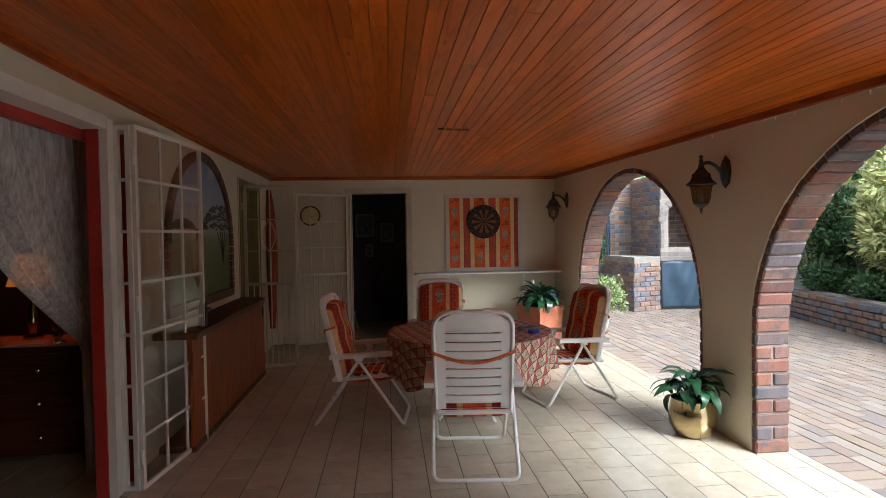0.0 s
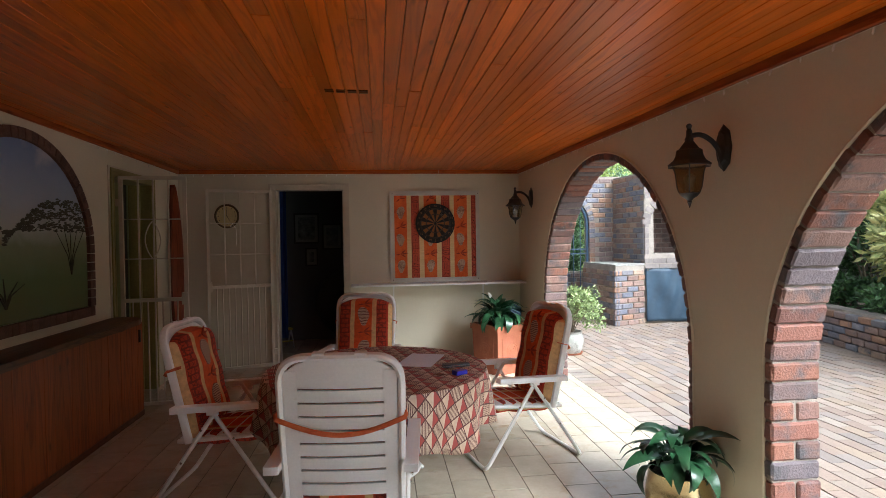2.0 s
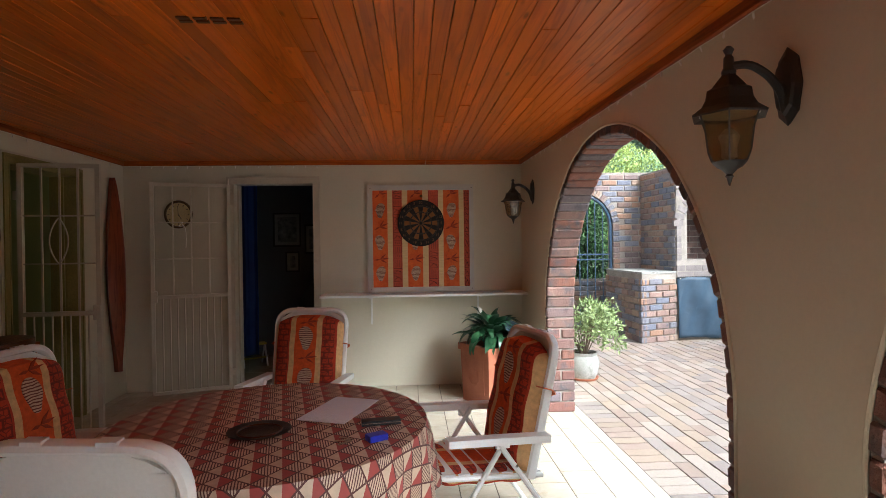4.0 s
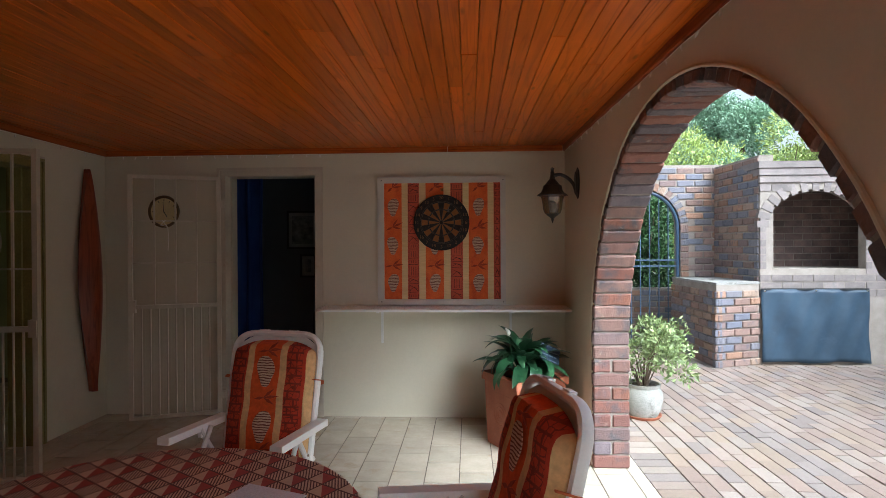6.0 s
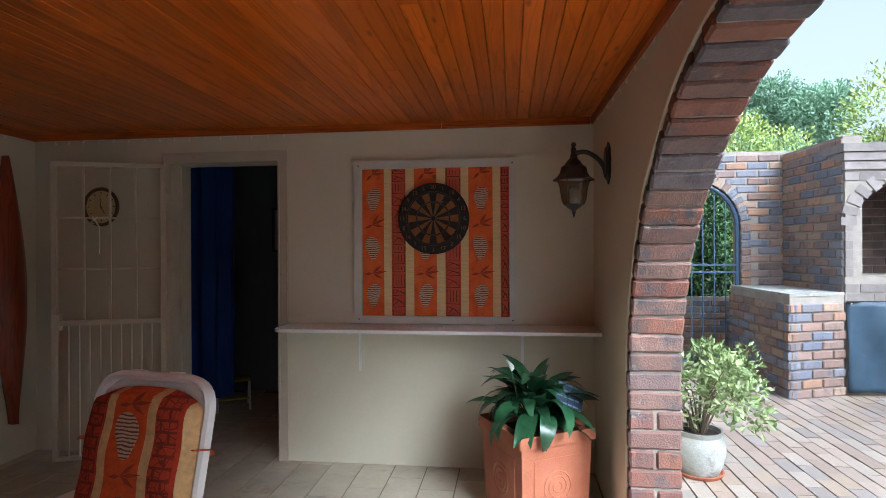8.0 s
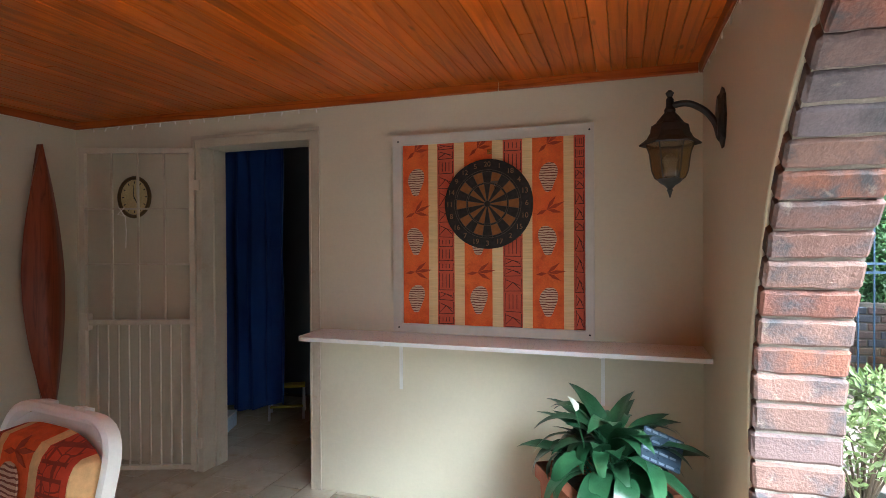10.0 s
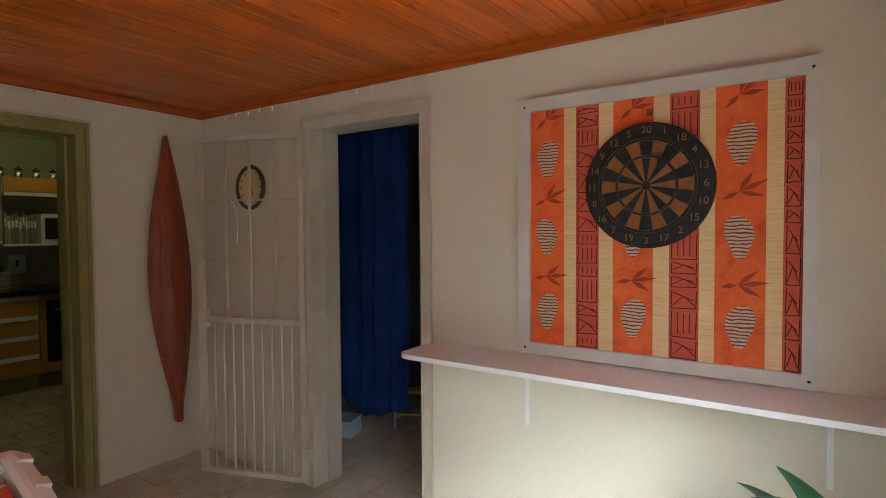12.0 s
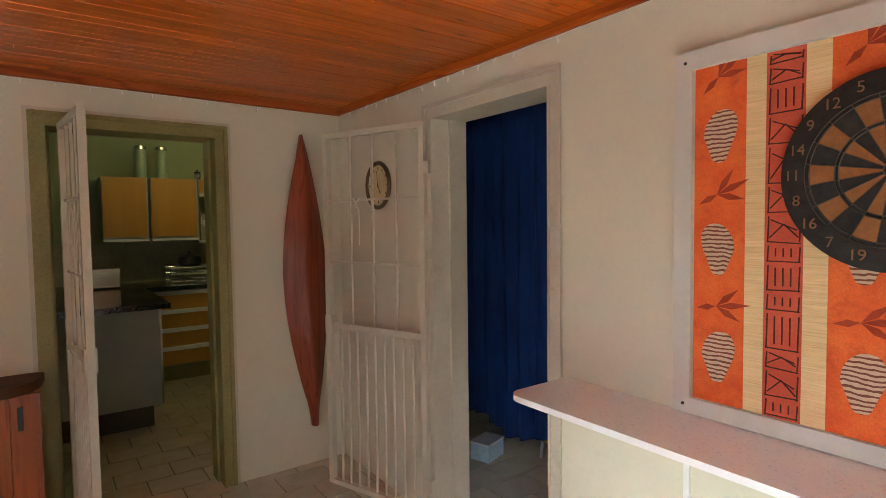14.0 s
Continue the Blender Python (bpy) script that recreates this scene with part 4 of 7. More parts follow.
# ---- end wall: dartboard panel, shelf, clock, gate ----
BX, BZ0, BS = 1.378, 0.918, 1.012
panel = thing("wall_panel", "square cloth-covered panel in a cream frame on the wall", "panel", Matrix.Translation((BX, FY, BZ0)))
fw = 0.038
PANEL_WHITE = surface("grey_white_paint", (0.54, 0.52, 0.47), (0.61, 0.59, 0.53), rough=0.5, scale=5, fine=80, relief=0.02, grain_amp=0.015)
for nm, b in (("frame_side", (-0.014, fw, -0.032, -0.002, -0.008, BS + 0.014)), ("frame_side", (BS - fw, BS + 0.003, -0.032, -0.002, -0.008, BS + 0.014)), ("frame_top", (fw, BS - fw, -0.032, -0.002, BS - fw, BS + 0.014)), ("frame_bottom", (fw, BS - fw, -0.032, -0.002, -0.008, fw))):
    part(nm, rbox(*b, w=0.004), PANEL_WHITE, panel)
ORANGE_C = surface("orange_printed_cloth", (0.7, 0.1, 0.014), (0.8, 0.16, 0.025), rough=0.8, scale=14, fine=240, relief=0.1, stain=(11, (0.48, 0.06, 0.012), 0.55, 0.75))
CREAM_C = surface("cream_ribbed_cloth", (0.74, 0.52, 0.25), (0.8, 0.6, 0.32), rough=0.85, scale=2, fine=9, relief=0.3, stretch=(1, 1, 30))
RED_C = surface("red_printed_cloth", (0.5, 0.075, 0.035), (0.6, 0.105, 0.05), rough=0.85, scale=9, fine=240, relief=0.1)
INK = surface("dark_print", (0.05, 0.012, 0.01), (0.09, 0.02, 0.015), rough=0.85, scale=20, fine=200, relief=0)
bands = [(0.038, 0.18, 0), (0.18, 0.229, 1), (0.229, 0.32, 2), (0.32, 0.374, 1), (0.374, 0.519, 0), (0.519, 0.574, 1), (0.574, 0.672, 2), (0.672, 0.721, 1), (0.721, 0.872, 0), (0.872, 0.92, 1), (0.92, 0.974, 2)]
for a, b, k in bands:
    st = part("cloth_band", rbox(a, b, -0.014 - 0.001 * (k == 1), -0.004, fw, BS - fw, 0.0005, 1), (ORANGE_C, CREAM_C, RED_C)[k], panel, ("orange band", "cream ribbed band", "red patterned band")[k], smooth=False)
    if k == 2:
        bm = bmesh.new()
        z = fw + 0.005
        while z < BS - fw - 0.03:
            h = rnd.choice((0.05, 0.075, 0.1))
            h = min(h, BS - fw - z)
            segs = [((a + 0.006, z), (b - 0.006, z + rnd.uniform(-0.004, 0.004))), ((a + 0.008, z), (a + 0.01, z + h - 0.01)), ((b - 0.009, z), (b - 0.007, z + h - 0.012))]
            if rnd.random() < 0.6:
                segs += [((a + 0.012, z + 0.01), ((a + b) / 2, z + h * 0.6)), (((a + b) / 2, z + h * 0.6), (b - 0.012, z + 0.012)), ((a + 0.015, z + h * 0.75), (b - 0.015, z + h * 0.4))]
            else:
                segs += [((a + (b - a) * q, z + 0.012), (a + (b - a) * q, z + h - 0.016)) for q in (0.3, 0.5, 0.7)]
            for (x0, z0), (x1, z1) in segs:
                d = Vector((x1 - x0, z1 - z0)).normalized() * 0.0016
                slab([(x0 - d.y, z0 + d.x), (x1 - d.y, z1 + d.x), (x1 + d.y, z1 - d.x), (x0 + d.y, z0 - d.x)], 0.0015, bm, Matrix.Translation((0, -0.0155, 0)))
            z += h
        part("printed_lines", bm, INK, st, smooth=False)
    if k == 0:
        cx = (a + b) / 2
        for q in range(3):
            bm, bl = bmesh.new(), bmesh.new()
            motif(bm, cx, (0.18, 0.48, 0.79)[q] + 0.0, -0.0145, 0.92, 1 if q != 1 else -1)
            sprig(bl, cx - 0.005, (0.31, 0.62, 0.94)[q], -0.0143, 0.95, turn=0.3 * q)
            part("printed_motif", bm, MOTIF, st, "grey striped printed motif", smooth=False)
            part("printed_leaf", bl, LEAF_PRINT, st, "dark red printed leaves", smooth=False)
for x in (0.018, BS - 0.018):
    for z in (0.018, BS - 0.018):
        part("screw", lathe([(0.001, 0), (0.005, 0), (0.004, 0.003), (0.001, 0.003)], 10), BLACK_IRON, panel, at=Matrix.Translation((x, -0.0325, z)) @ Matrix.Rotation(radians(90), 4, "X"))

dart = thing("dartboard", "worn black and tan dartboard with wire rings and numbers", "dartboard", Matrix.Translation((1.88, FY - 0.0165, 1.572)) @ Matrix.Rotation(radians(90), 4, "X"))
DR = 0.224
BLACK_SISAL = surface("black_sisal", (0.015, 0.014, 0.014), (0.035, 0.03, 0.028), rough=0.9, scale=40, fine=300, relief=0.2)
part("board", lathe([(0.01, 0), (DR, 0), (DR, 0.026), (DR - 0.006, 0.03), (0.01, 0.03)], 60), BLACK_SISAL, dart)
TAN = surface("tan_sisal", (0.24, 0.095, 0.025), (0.31, 0.125, 0.035), rough=0.9, scale=40, fine=300, relief=0.2)
for k in range(20):
    a0, a1 = math.tau * (k - 0.5) / 20, math.tau * (k + 0.5) / 20
    bm = bmesh.new()
    for r0, r1 in ((0.016, 0.1), (0.108, 0.16)):
        ps = [(r0, a0), (r1, a0), (r1, (a0 + a1) / 2), (r1, a1), (r0, a1)]
        q = [bm.verts.new((r * math.sin(a), r * math.cos(a), 0.0315)) for r, a in ps]
        e = [bm.verts.new((r * math.sin(a), r * math.cos(a), 0.029)) for r, a in ps]
        bm.faces.new(q[::-1]), bm.faces.new(e)
        for i in range(5):
            bm.faces.new((q[i], q[(i + 1) % 5], e[(i + 1) % 5], e[i]))
    part("segment", bm, TAN if k % 2 else BLACK_SISAL, dart, smooth=False)
for r in (0.016, 0.1, 0.108, 0.16, 0.17):
    bm = bmesh.new()
    tube(bm, [(r * math.cos(i * math.tau / 48), r * math.sin(i * math.tau / 48), 0.033) for i in range(48)], 0.0013, 5, closed=True)
    part("wire_ring", bm, WIRE, dart)
for k in range(20):
    a = math.tau * (k + 0.5) / 20
    bm = bmesh.new()
    tube(bm, [(0.016 * math.sin(a), 0.016 * math.cos(a), 0.033), (0.17 * math.sin(a), 0.17 * math.cos(a), 0.033)], 0.001, 4)
    part("wire", bm, WIRE, dart)
part("bull", lathe([(0.001, 0.03), (0.015, 0.03), (0.014, 0.034), (0.001, 0.034)], 20), BLACK_SISAL, dart)
NUM = surface("tan_number_paint", (0.2, 0.1, 0.04), (0.26, 0.13, 0.055), rough=0.6, scale=30, fine=200, relief=0)


def lettering(text, size, depth=0.0008):
    cu = bpy.data.curves.new("lettering", "FONT")
    cu.body, cu.size, cu.align_x, cu.align_y, cu.extrude = text, size, "CENTER", "CENTER", depth
    ob = new("lettering", cu)
    bpy.context.view_layer.update()
    me = bpy.data.meshes.new_from_object(ob.evaluated_get(bpy.context.evaluated_depsgraph_get()))
    bpy.data.objects.remove(ob)
    bpy.data.curves.remove(cu)
    return me


for k, n in enumerate((20, 1, 18, 4, 13, 6, 10, 15, 2, 17, 3, 19, 7, 16, 8, 11, 14, 9, 12, 5)):
    a = math.tau * k / 20
    me = lettering(str(n), 0.036)
    me.materials.clear()
    me.materials.append(NUM)
    o = piece("number", me, dart, Matrix.Translation((0.197 * math.sin(a), 0.197 * math.cos(a), 0.031)))

darts = thing("dart", "small steel dart stuck in the dartboard", "dart", Matrix.Translation((1.92, FY - 0.05, 1.645)) @ pose(0, 0, 0, 78, 0, 12))
part("barrel", lathe([(0.0008, -0.012), (0.001, 0.0), (0.0035, 0.004), (0.0035, 0.045), (0.002, 0.05)], 10), CHROME, darts)
part("shaft", lathe([(0.002, 0.0505), (0.0022, 0.085), (0.001, 0.087)], 8), BLACK, darts)
for a in (0, 90):
    part("flight", rbox(-0.016, 0.016, -0.0004, 0.0004, 0.088, 0.122, 0.0002, 1, m=pose(0, 0, 0, 0, 0, a)), WIRE, darts)
hook = thing("hook", "small brass hook screwed in above the dartboard", "hook", Matrix.Translation((1.885, FY - 0.0165, 1.835)))
part("plate", rbox(-0.012, 0.012, -0.004, 0, -0.012, 0.012, 0.002), BRASS, hook)
bm = bmesh.new()
tube(bm, rounded([(0, -0.004, 0.0), (0, -0.02, 0.0), (0, -0.02, -0.015)], 0.006), 0.002, 6)
part("peg", bm, BRASS, hook)

# shelf with rounded free end
shelf = thing("wall_shelf", "long white laminate shelf on two brackets below the panel", "shelf")
outline = [(RX - 0.002, 0), (0.93, 0), (0.93, 0.2)] + [(0.99 - 0.06 * math.cos(k * math.pi / 10), 0.24 + 0.06 * math.sin(k * math.pi / 10)) for k in range(6)] + [(RX - 0.002, 0.3)]
bm = bmesh.new()
lo = [bm.verts.new((x, FY - 0.002 - d, 0.885)) for x, d in outline]
hi = [bm.verts.new((x, FY - 0.002 - d, 0.904)) for x, d in outline]
bm.faces.new(lo), bm.faces.new(hi[::-1])
for i in range(len(outline)):
    bm.faces.new((lo[i], hi[i], hi[(i + 1) % len(outline)], lo[(i + 1) % len(outline)]))
bevel(bm, 0.002, 1, 60)
part("board", bm, LAMINATE, shelf, smooth=False)
for x in (1.395, 2.43):
    br = part("bracket", rbox(x - 0.009, x + 0.009, FY - 0.008, FY - 0.001, 0.6, 0.884, 0.002), TUBE, shelf)
    part("bracket_arm", rbox(x - 0.009, x + 0.009, FY - 0.26, FY - 0.009, 0.872, 0.884, 0.003), TUBE, br)

clock = thing("wall_clock", "round wall clock with a dark rim and cream face", "clock", Matrix.Translation((-0.41, FY - 0.002, 1.68)) @ Matrix.Rotation(radians(90), 4, "X"))
bm = bmesh.new()
tube(bm, [(0.122 * math.cos(i * math.tau / 40), 0.122 * math.sin(i * math.tau / 40), 0.014) for i in range(40)], 0.012, 8, closed=True)
part("rim", bm, surface("dull_bronze_rim", (0.07, 0.04, 0.015), (0.13, 0.08, 0.03), rough=0.45, metal=0.3), clock)
FACE = surface("cream_dial", (0.62, 0.5, 0.24), (0.7, 0.58, 0.3), rough=0.5, scale=6, fine=100, relief=0)
part("dial", lathe([(0.01, 0), (0.112, 0), (0.112, 0.012), (0.01, 0.012)], 40), FACE, clock)
for k in range(12):
    a = math.tau * k / 12
    part("hour_mark", rbox(-0.003, 0.003, 0.085, 0.1, 0.0122, 0.0135, 0.0004, 1, m=Matrix.Rotation(-a, 4, "Z")), BLACK, clock)
part("hand", rbox(-0.003, 0.003, -0.01, 0.055, 0.0145, 0.016, 0.0005, 1, m=Matrix.Rotation(radians(-150), 4, "Z")), BLACK, clock)
part("hand", rbox(-0.002, 0.002, -0.012, 0.08, 0.0165, 0.018, 0.0005, 1, m=Matrix.Rotation(radians(4), 4, "Z")), BLACK, clock)


def security_gate(name, label, m, w, h, cols=4, rows=3, bars=9, mid=0.92, ornament=None):
    g = thing(name, label, "security gate", m, group="security gates")
    t = 0.016
    for nm, b in (("stile", (0, 0.03, -t, t, 0.03, h)), ("stile", (w - 0.03, w, -t, t, 0.03, h)), ("top_rail", (0.03, w - 0.03, -t, t, h - 0.028, h)),
                  ("bottom_rail", (0.03, w - 0.03, -t, t, 0.03, 0.055)), ("mid_rail", (0.03, w - 0.03, -t, t, mid, mid + 0.03))):
        part(nm, rbox(*b, w=0.004), CREAM_METAL, g)
    for i in range(1, cols):
        x = 0.03 + (w - 0.06) * i / cols
        part("upright", rbox(x - 0.006, x + 0.006, -0.006, 0.006, mid + 0.03, h - 0.028, 0.002, 1), CREAM_METAL, g)
    for j in range(1, rows):
        z = mid + 0.03 + (h - mid - 0.058) * j / rows
        part("cross_bar", rbox(0.03, w - 0.03, -0.0075, 0.0045, z - 0.005, z + 0.005, 0.002, 1), CREAM_METAL, g)
    for i in range(1, bars + 1):
        x = 0.03 + (w - 0.06) * i / (bars + 1)
        bm = bmesh.new()
        tube(bm, [(x, 0, 0.05), (x, 0, mid + 0.005)], 0.0065, 8)
        part("bar", bm, CREAM_METAL, g)
    for z in (0.18, h - 0.22):
        hg = part("hinge", rbox(w - 0.004, w + 0.03, -0.02, 0.006, z - 0.03, z + 0.03, 0.005), CREAM_METAL, g)
    part("lock", rbox(0.002, 0.05, -0.024, 0.024, mid - 0.03, mid + 0.07, 0.004), CREAM_METAL, g)
    if ornament:
        x, z = ornament
        for s in (-1, 1):
            bm = bmesh.new()
            tube(bm, [(x + s * 0.06 * math.sin(math.pi * k / 12) ** 0.8 if 0 < k < 12 else x, 0.002, z - 0.16 + 0.32 * k / 12) for k in range(13)], 0.005, 6)
            part("scroll", bm, CREAM_METAL, g)
    return g


# far gate: hinged on the doorway's left jamb, folded back towards the wall
def gate_pose(hx, hy, fx, fy):
    return pose(fx, fy, 0, 0, 0, math.degrees(math.atan2(hy - fy, hx - fx)))


gw = math.hypot(0.07 + 0.56, 0.24)
security_gate("security_gate", "cream steel security gate folded back before the wall clock", gate_pose(0.07, FY - 0.03, -0.56, 7.79), gw, 1.955, bars=9, mid=0.9)
security_gate("security_gate", "cream steel security gate of the kitchen standing open", gate_pose(LX + 0.02, 6.615, -0.38, 6.668), math.hypot(LX + 0.02 + 0.38, 0.053), 1.955, cols=4, rows=3, bars=7, mid=0.9, ornament=(0.27, 1.42))

# a little cord tied on the far gate
bm = bmesh.new()
tube(bm, [(-0.3, 7.86, 1.6), (-0.33, 7.84, 1.56), (-0.28, 7.84, 1.55), (-0.31, 7.83, 1.6), (-0.27, 7.84, 1.54), (-0.265, 7.84, 1.45), (-0.27, 7.84, 1.36)], 0.003, 5)
solid("cord", bm, WHITE, "short white cord tied round the gate bars", "cord", kind="", smooth=True)

# carved wooden canoe shape on the house wall
bm = bmesh.new()
prev = None
N = 40
CZ0, CZ1 = 0.25, 2.0
for i in range(N + 1):
    t = i / N
    z = CZ0 + (CZ1 - CZ0) * t
    if t < 0.14:
        wd = 0.022 + 0.1 * (t / 0.14) ** 1.6 * 0.4
    else:
        q = (t - 0.14) / 0.86
        wd = 0.062 + 0.073 * math.sin(min(1, q / 0.42) * math.pi / 2) if q < 0.42 else 0.135 * (1 - ((q - 0.42) / 0.58) ** 1.8) + 0.002
    dp = 0.075 * (wd / 0.135) ** 0.7 + 0.008
    yy = 7.83 - 0.045 * t - 0.02 * math.sin(math.pi * t)
    ring = [bm.verts.new((LX + 0.05 + dp * max(0.0, 1 - abs(u) ** 1.7) + (0.006 if abs(u) > 0.99 else 0), yy + u * wd, z)) for u in (-1, -0.82, -0.6, -0.35, -0.1, 0.1, 0.35, 0.6, 0.82, 1)]
    ring += [bm.verts.new((LX + 0.012, yy + u * wd * 0.6, z)) for u in (1, -1)]
    if prev:
        n = len(ring)
        for k in range(n):
            bm.faces.new((prev[k], prev[(k + 1) % n], ring[(k + 1) % n], ring[k]))
    else:
        bm.faces.new(ring[::-1])
    prev = ring
bm.faces.new(prev)
solid("carved_canoe", bm, CANOE_WOOD, "long carved red-brown wooden canoe shape hanging on the wall", "wall decoration", kind="", smooth=True)

# ---- wall lanterns ----
lantern = thing("wall_lantern", "black iron wall lantern with smoky glass on a curved arm", "wall lamp", group="wall lanterns")
SIX = 6
part("hood", lathe([(0.085, 1.732), (0.106, 1.722), (0.108, 1.727), (0.08, 1.748), (0.069, 1.768), (0.064, 1.795), (0.05, 1.803), (0.03, 1.828), (0.018, 1.842)], sides=SIX), BLACK_IRON, lantern, smooth=False)
part("finial", lathe([(0.017, 1.838), (0.02, 1.85), (0.014, 1.862), (0.013, 1.89), (0.008, 1.897), (0.015, 1.912), (0.006, 1.922)], 14), BLACK_IRON, lantern)
GLASS_LINE = [(0.034, 1.59), (0.052, 1.603), (0.062, 1.628), (0.066, 1.66), (0.071, 1.695), (0.084, 1.73)]
part("glass_shade", lathe(GLASS_LINE + [(r - 0.002, z) for r, z in GLASS_LINE[::-1]], sides=SIX), AMBER, lantern, "smoky glass", smooth=False)
for k in range(SIX):
    a = math.tau * k / SIX
    bm = bmesh.new()
    tube(bm, [(r * math.cos(a), r * math.sin(a), z) for r, z in GLASS_LINE], 0.0026, 5)
    part("glazing_bar", bm, BLACK_IRON, lantern)
part("reflector", lathe([(0.02, 1.729), (0.078, 1.7295), (0.079, 1.7305), (0.02, 1.7305)], 18), LAMINATE, lantern, "white enamelled reflector")
part("base_cup", lathe([(0.002, 1.53), (0.008, 1.552), (0.012, 1.556), (0.008, 1.562), (0.02, 1.575), (0.034, 1.583), (0.046, 1.597), (0.042, 1.599)], 16), BLACK_IRON, lantern)
part("bulb_holder", lathe([(0.01, 1.605), (0.02, 1.61), (0.02, 1.64), (0.028, 1.67), (0.01, 1.69)], 14), PETAL, lantern, "white bulb")
bm = bmesh.new()
tube(bm, rounded([(0.0, 0, 1.865), (0.06, 0, 1.875), (0.12, 0, 1.84), (0.155, 0, 1.79), (0.165, 0, 1.74)], 0.05), 0.012, 8, radii=None)
part("arm", bm, BLACK_IRON, lantern)
part("wall_plate", lathe([(0.01, 0), (0.062, 0.0), (0.066, 0.008), (0.05, 0.016), (0.045, 0.024), (0.01, 0.026)], sides=8), BLACK_IRON, lantern, smooth=False,
     at=Matrix.Translation((0.18, 0, 1.81)) @ Matrix.Rotation(radians(-90), 4, "Y") @ Matrix.Diagonal((1.7, 0.85, 1, 1)))
lantern.matrix_basis = Matrix.Translation((RX - 0.181, 7.5, 0.008))
copy_thing(lantern, Matrix.Translation((RX - 0.181, 4.18, -0.015)))


# ---- plants ----
def leaf_mesh(name, L, W, droop, material, fold=0.25, n=9):
    bm = bmesh.new()
    rows = []
    for i in range(n + 1):
        t = i / n
        w = W * math.sin(math.pi * min(1, t ** 0.75 * 0.98 + 0.02)) ** 0.9 + 0.0008
        rows.append((t, w))
    x, z, ang = 0.0, 0.0, 0.0
    prev = None
    for i, (t, w) in enumerate(rows):
        ang = -droop * t ** 1.3
        if i:
            x += L / n * math.cos(ang)
            z += L / n * math.sin(ang)
        wave = 0.06 * w * math.sin(i * 2.1)
        ring = [bm.verts.new((x, s * w, z + abs(s) * w * fold + wave * s)) for s in (-1, -0.5, 0, 0.5, 1)]
        if prev:
            for k in range(4):
                bm.faces.new((prev[k], prev[k + 1], ring[k + 1], ring[k]))
        prev = ring
    return finish(name, bm, material, True)


LEAVES = [leaf_mesh("leaf", 0.25, 0.039, 1.7, LEAF), leaf_mesh("leaf", 0.22, 0.035, 2.3, LEAF), leaf_mesh("leaf", 0.28, 0.04, 0.8, LEAF), leaf_mesh("leaf", 0.24, 0.038, 2.7, LEAF)]
SMALL = [leaf_mesh("leaf", 0.2, 0.033, 2.0, LEAF), leaf_mesh("leaf", 0.18, 0.03, 2.6, LEAF), leaf_mesh("leaf", 0.21, 0.034, 1.3, LEAF)]


def tuft(parent, cx, cy, z, count, seed, meshes=LEAVES, stem=0.2, spread=1.0, upright=0.15):
    r = random.Random(seed)
    stems = bmesh.new()
    for k in range(count):
        a = k * 2.39996 + r.uniform(-0.3, 0.3)
        lean = r.uniform(0.25, 1.15) * spread * (0.35 if r.random() < upright else 1)
        L = stem * r.uniform(0.55, 1.1)
        tip = Vector((cx + math.cos(a) * math.sin(lean) * L, cy + math.sin(a) * math.sin(lean) * L, z + math.cos(lean) * L))
        base = Vector((cx + math.cos(a) * 0.02, cy + math.sin(a) * 0.02, z - 0.02))
        midp = base.lerp(tip, 0.5) + Vector((0, 0, L * 0.12))
        tube(stems, [base, midp, tip], 0.0035, 5)
        pitch = 62 - math.degrees(lean) * 1.0 + r.uniform(-12, 12)
        me = r.choice(meshes)
        piece("leaf", me, parent, Matrix.Translation(tip) @ pose(0, 0, 0, 0, 0, math.degrees(a) + r.uniform(-25, 25)) @ pose(0, 0, 0, r.uniform(-25, 25), -pitch, 0) @ Matrix.Scale(r.uniform(0.75, 1.12), 4))
    part("stems", stems, LEAF, parent)


# terracotta planter with a peace lily in the corner
planter = thing("planter", "square terracotta planter with a peace lily in the corner", "planter", pose(2.478, 7.44, 0, 0, 0, 30))
bm = bmesh.new()
for lo_, hi_, z0, z1 in ((0.185, 0.2, 0, 0.46),):
    a = [bm.verts.new((sx * lo_, sy * lo_, z0)) for sx, sy in ((-1, -1), (1, -1), (1, 1), (-1, 1))]
    b = [bm.verts.new((sx * hi_, sy * hi_, z1)) for sx, sy in ((-1, -1), (1, -1), (1, 1), (-1, 1))]
    c = [bm.verts.new((sx * (hi_ - 0.03), sy * (hi_ - 0.03), z1)) for sx, sy in ((-1, -1), (1, -1), (1, 1), (-1, 1))]
    d = [bm.verts.new((sx * (lo_ - 0.02), sy * (lo_ - 0.02), z1 - 0.12)) for sx, sy in ((-1, -1), (1, -1), (1, 1), (-1, 1))]
    bm.faces.new(a[::-1]), bm.faces.new(d)
    for p, q in ((a, b), (b, c), (c, d)):
        for i in range(4):
            bm.faces.new((p[i], p[(i + 1) % 4], q[(i + 1) % 4], q[i]))
bevel(bm, 0.008, 2)
part("box", bm, TERRACOTTA, planter)
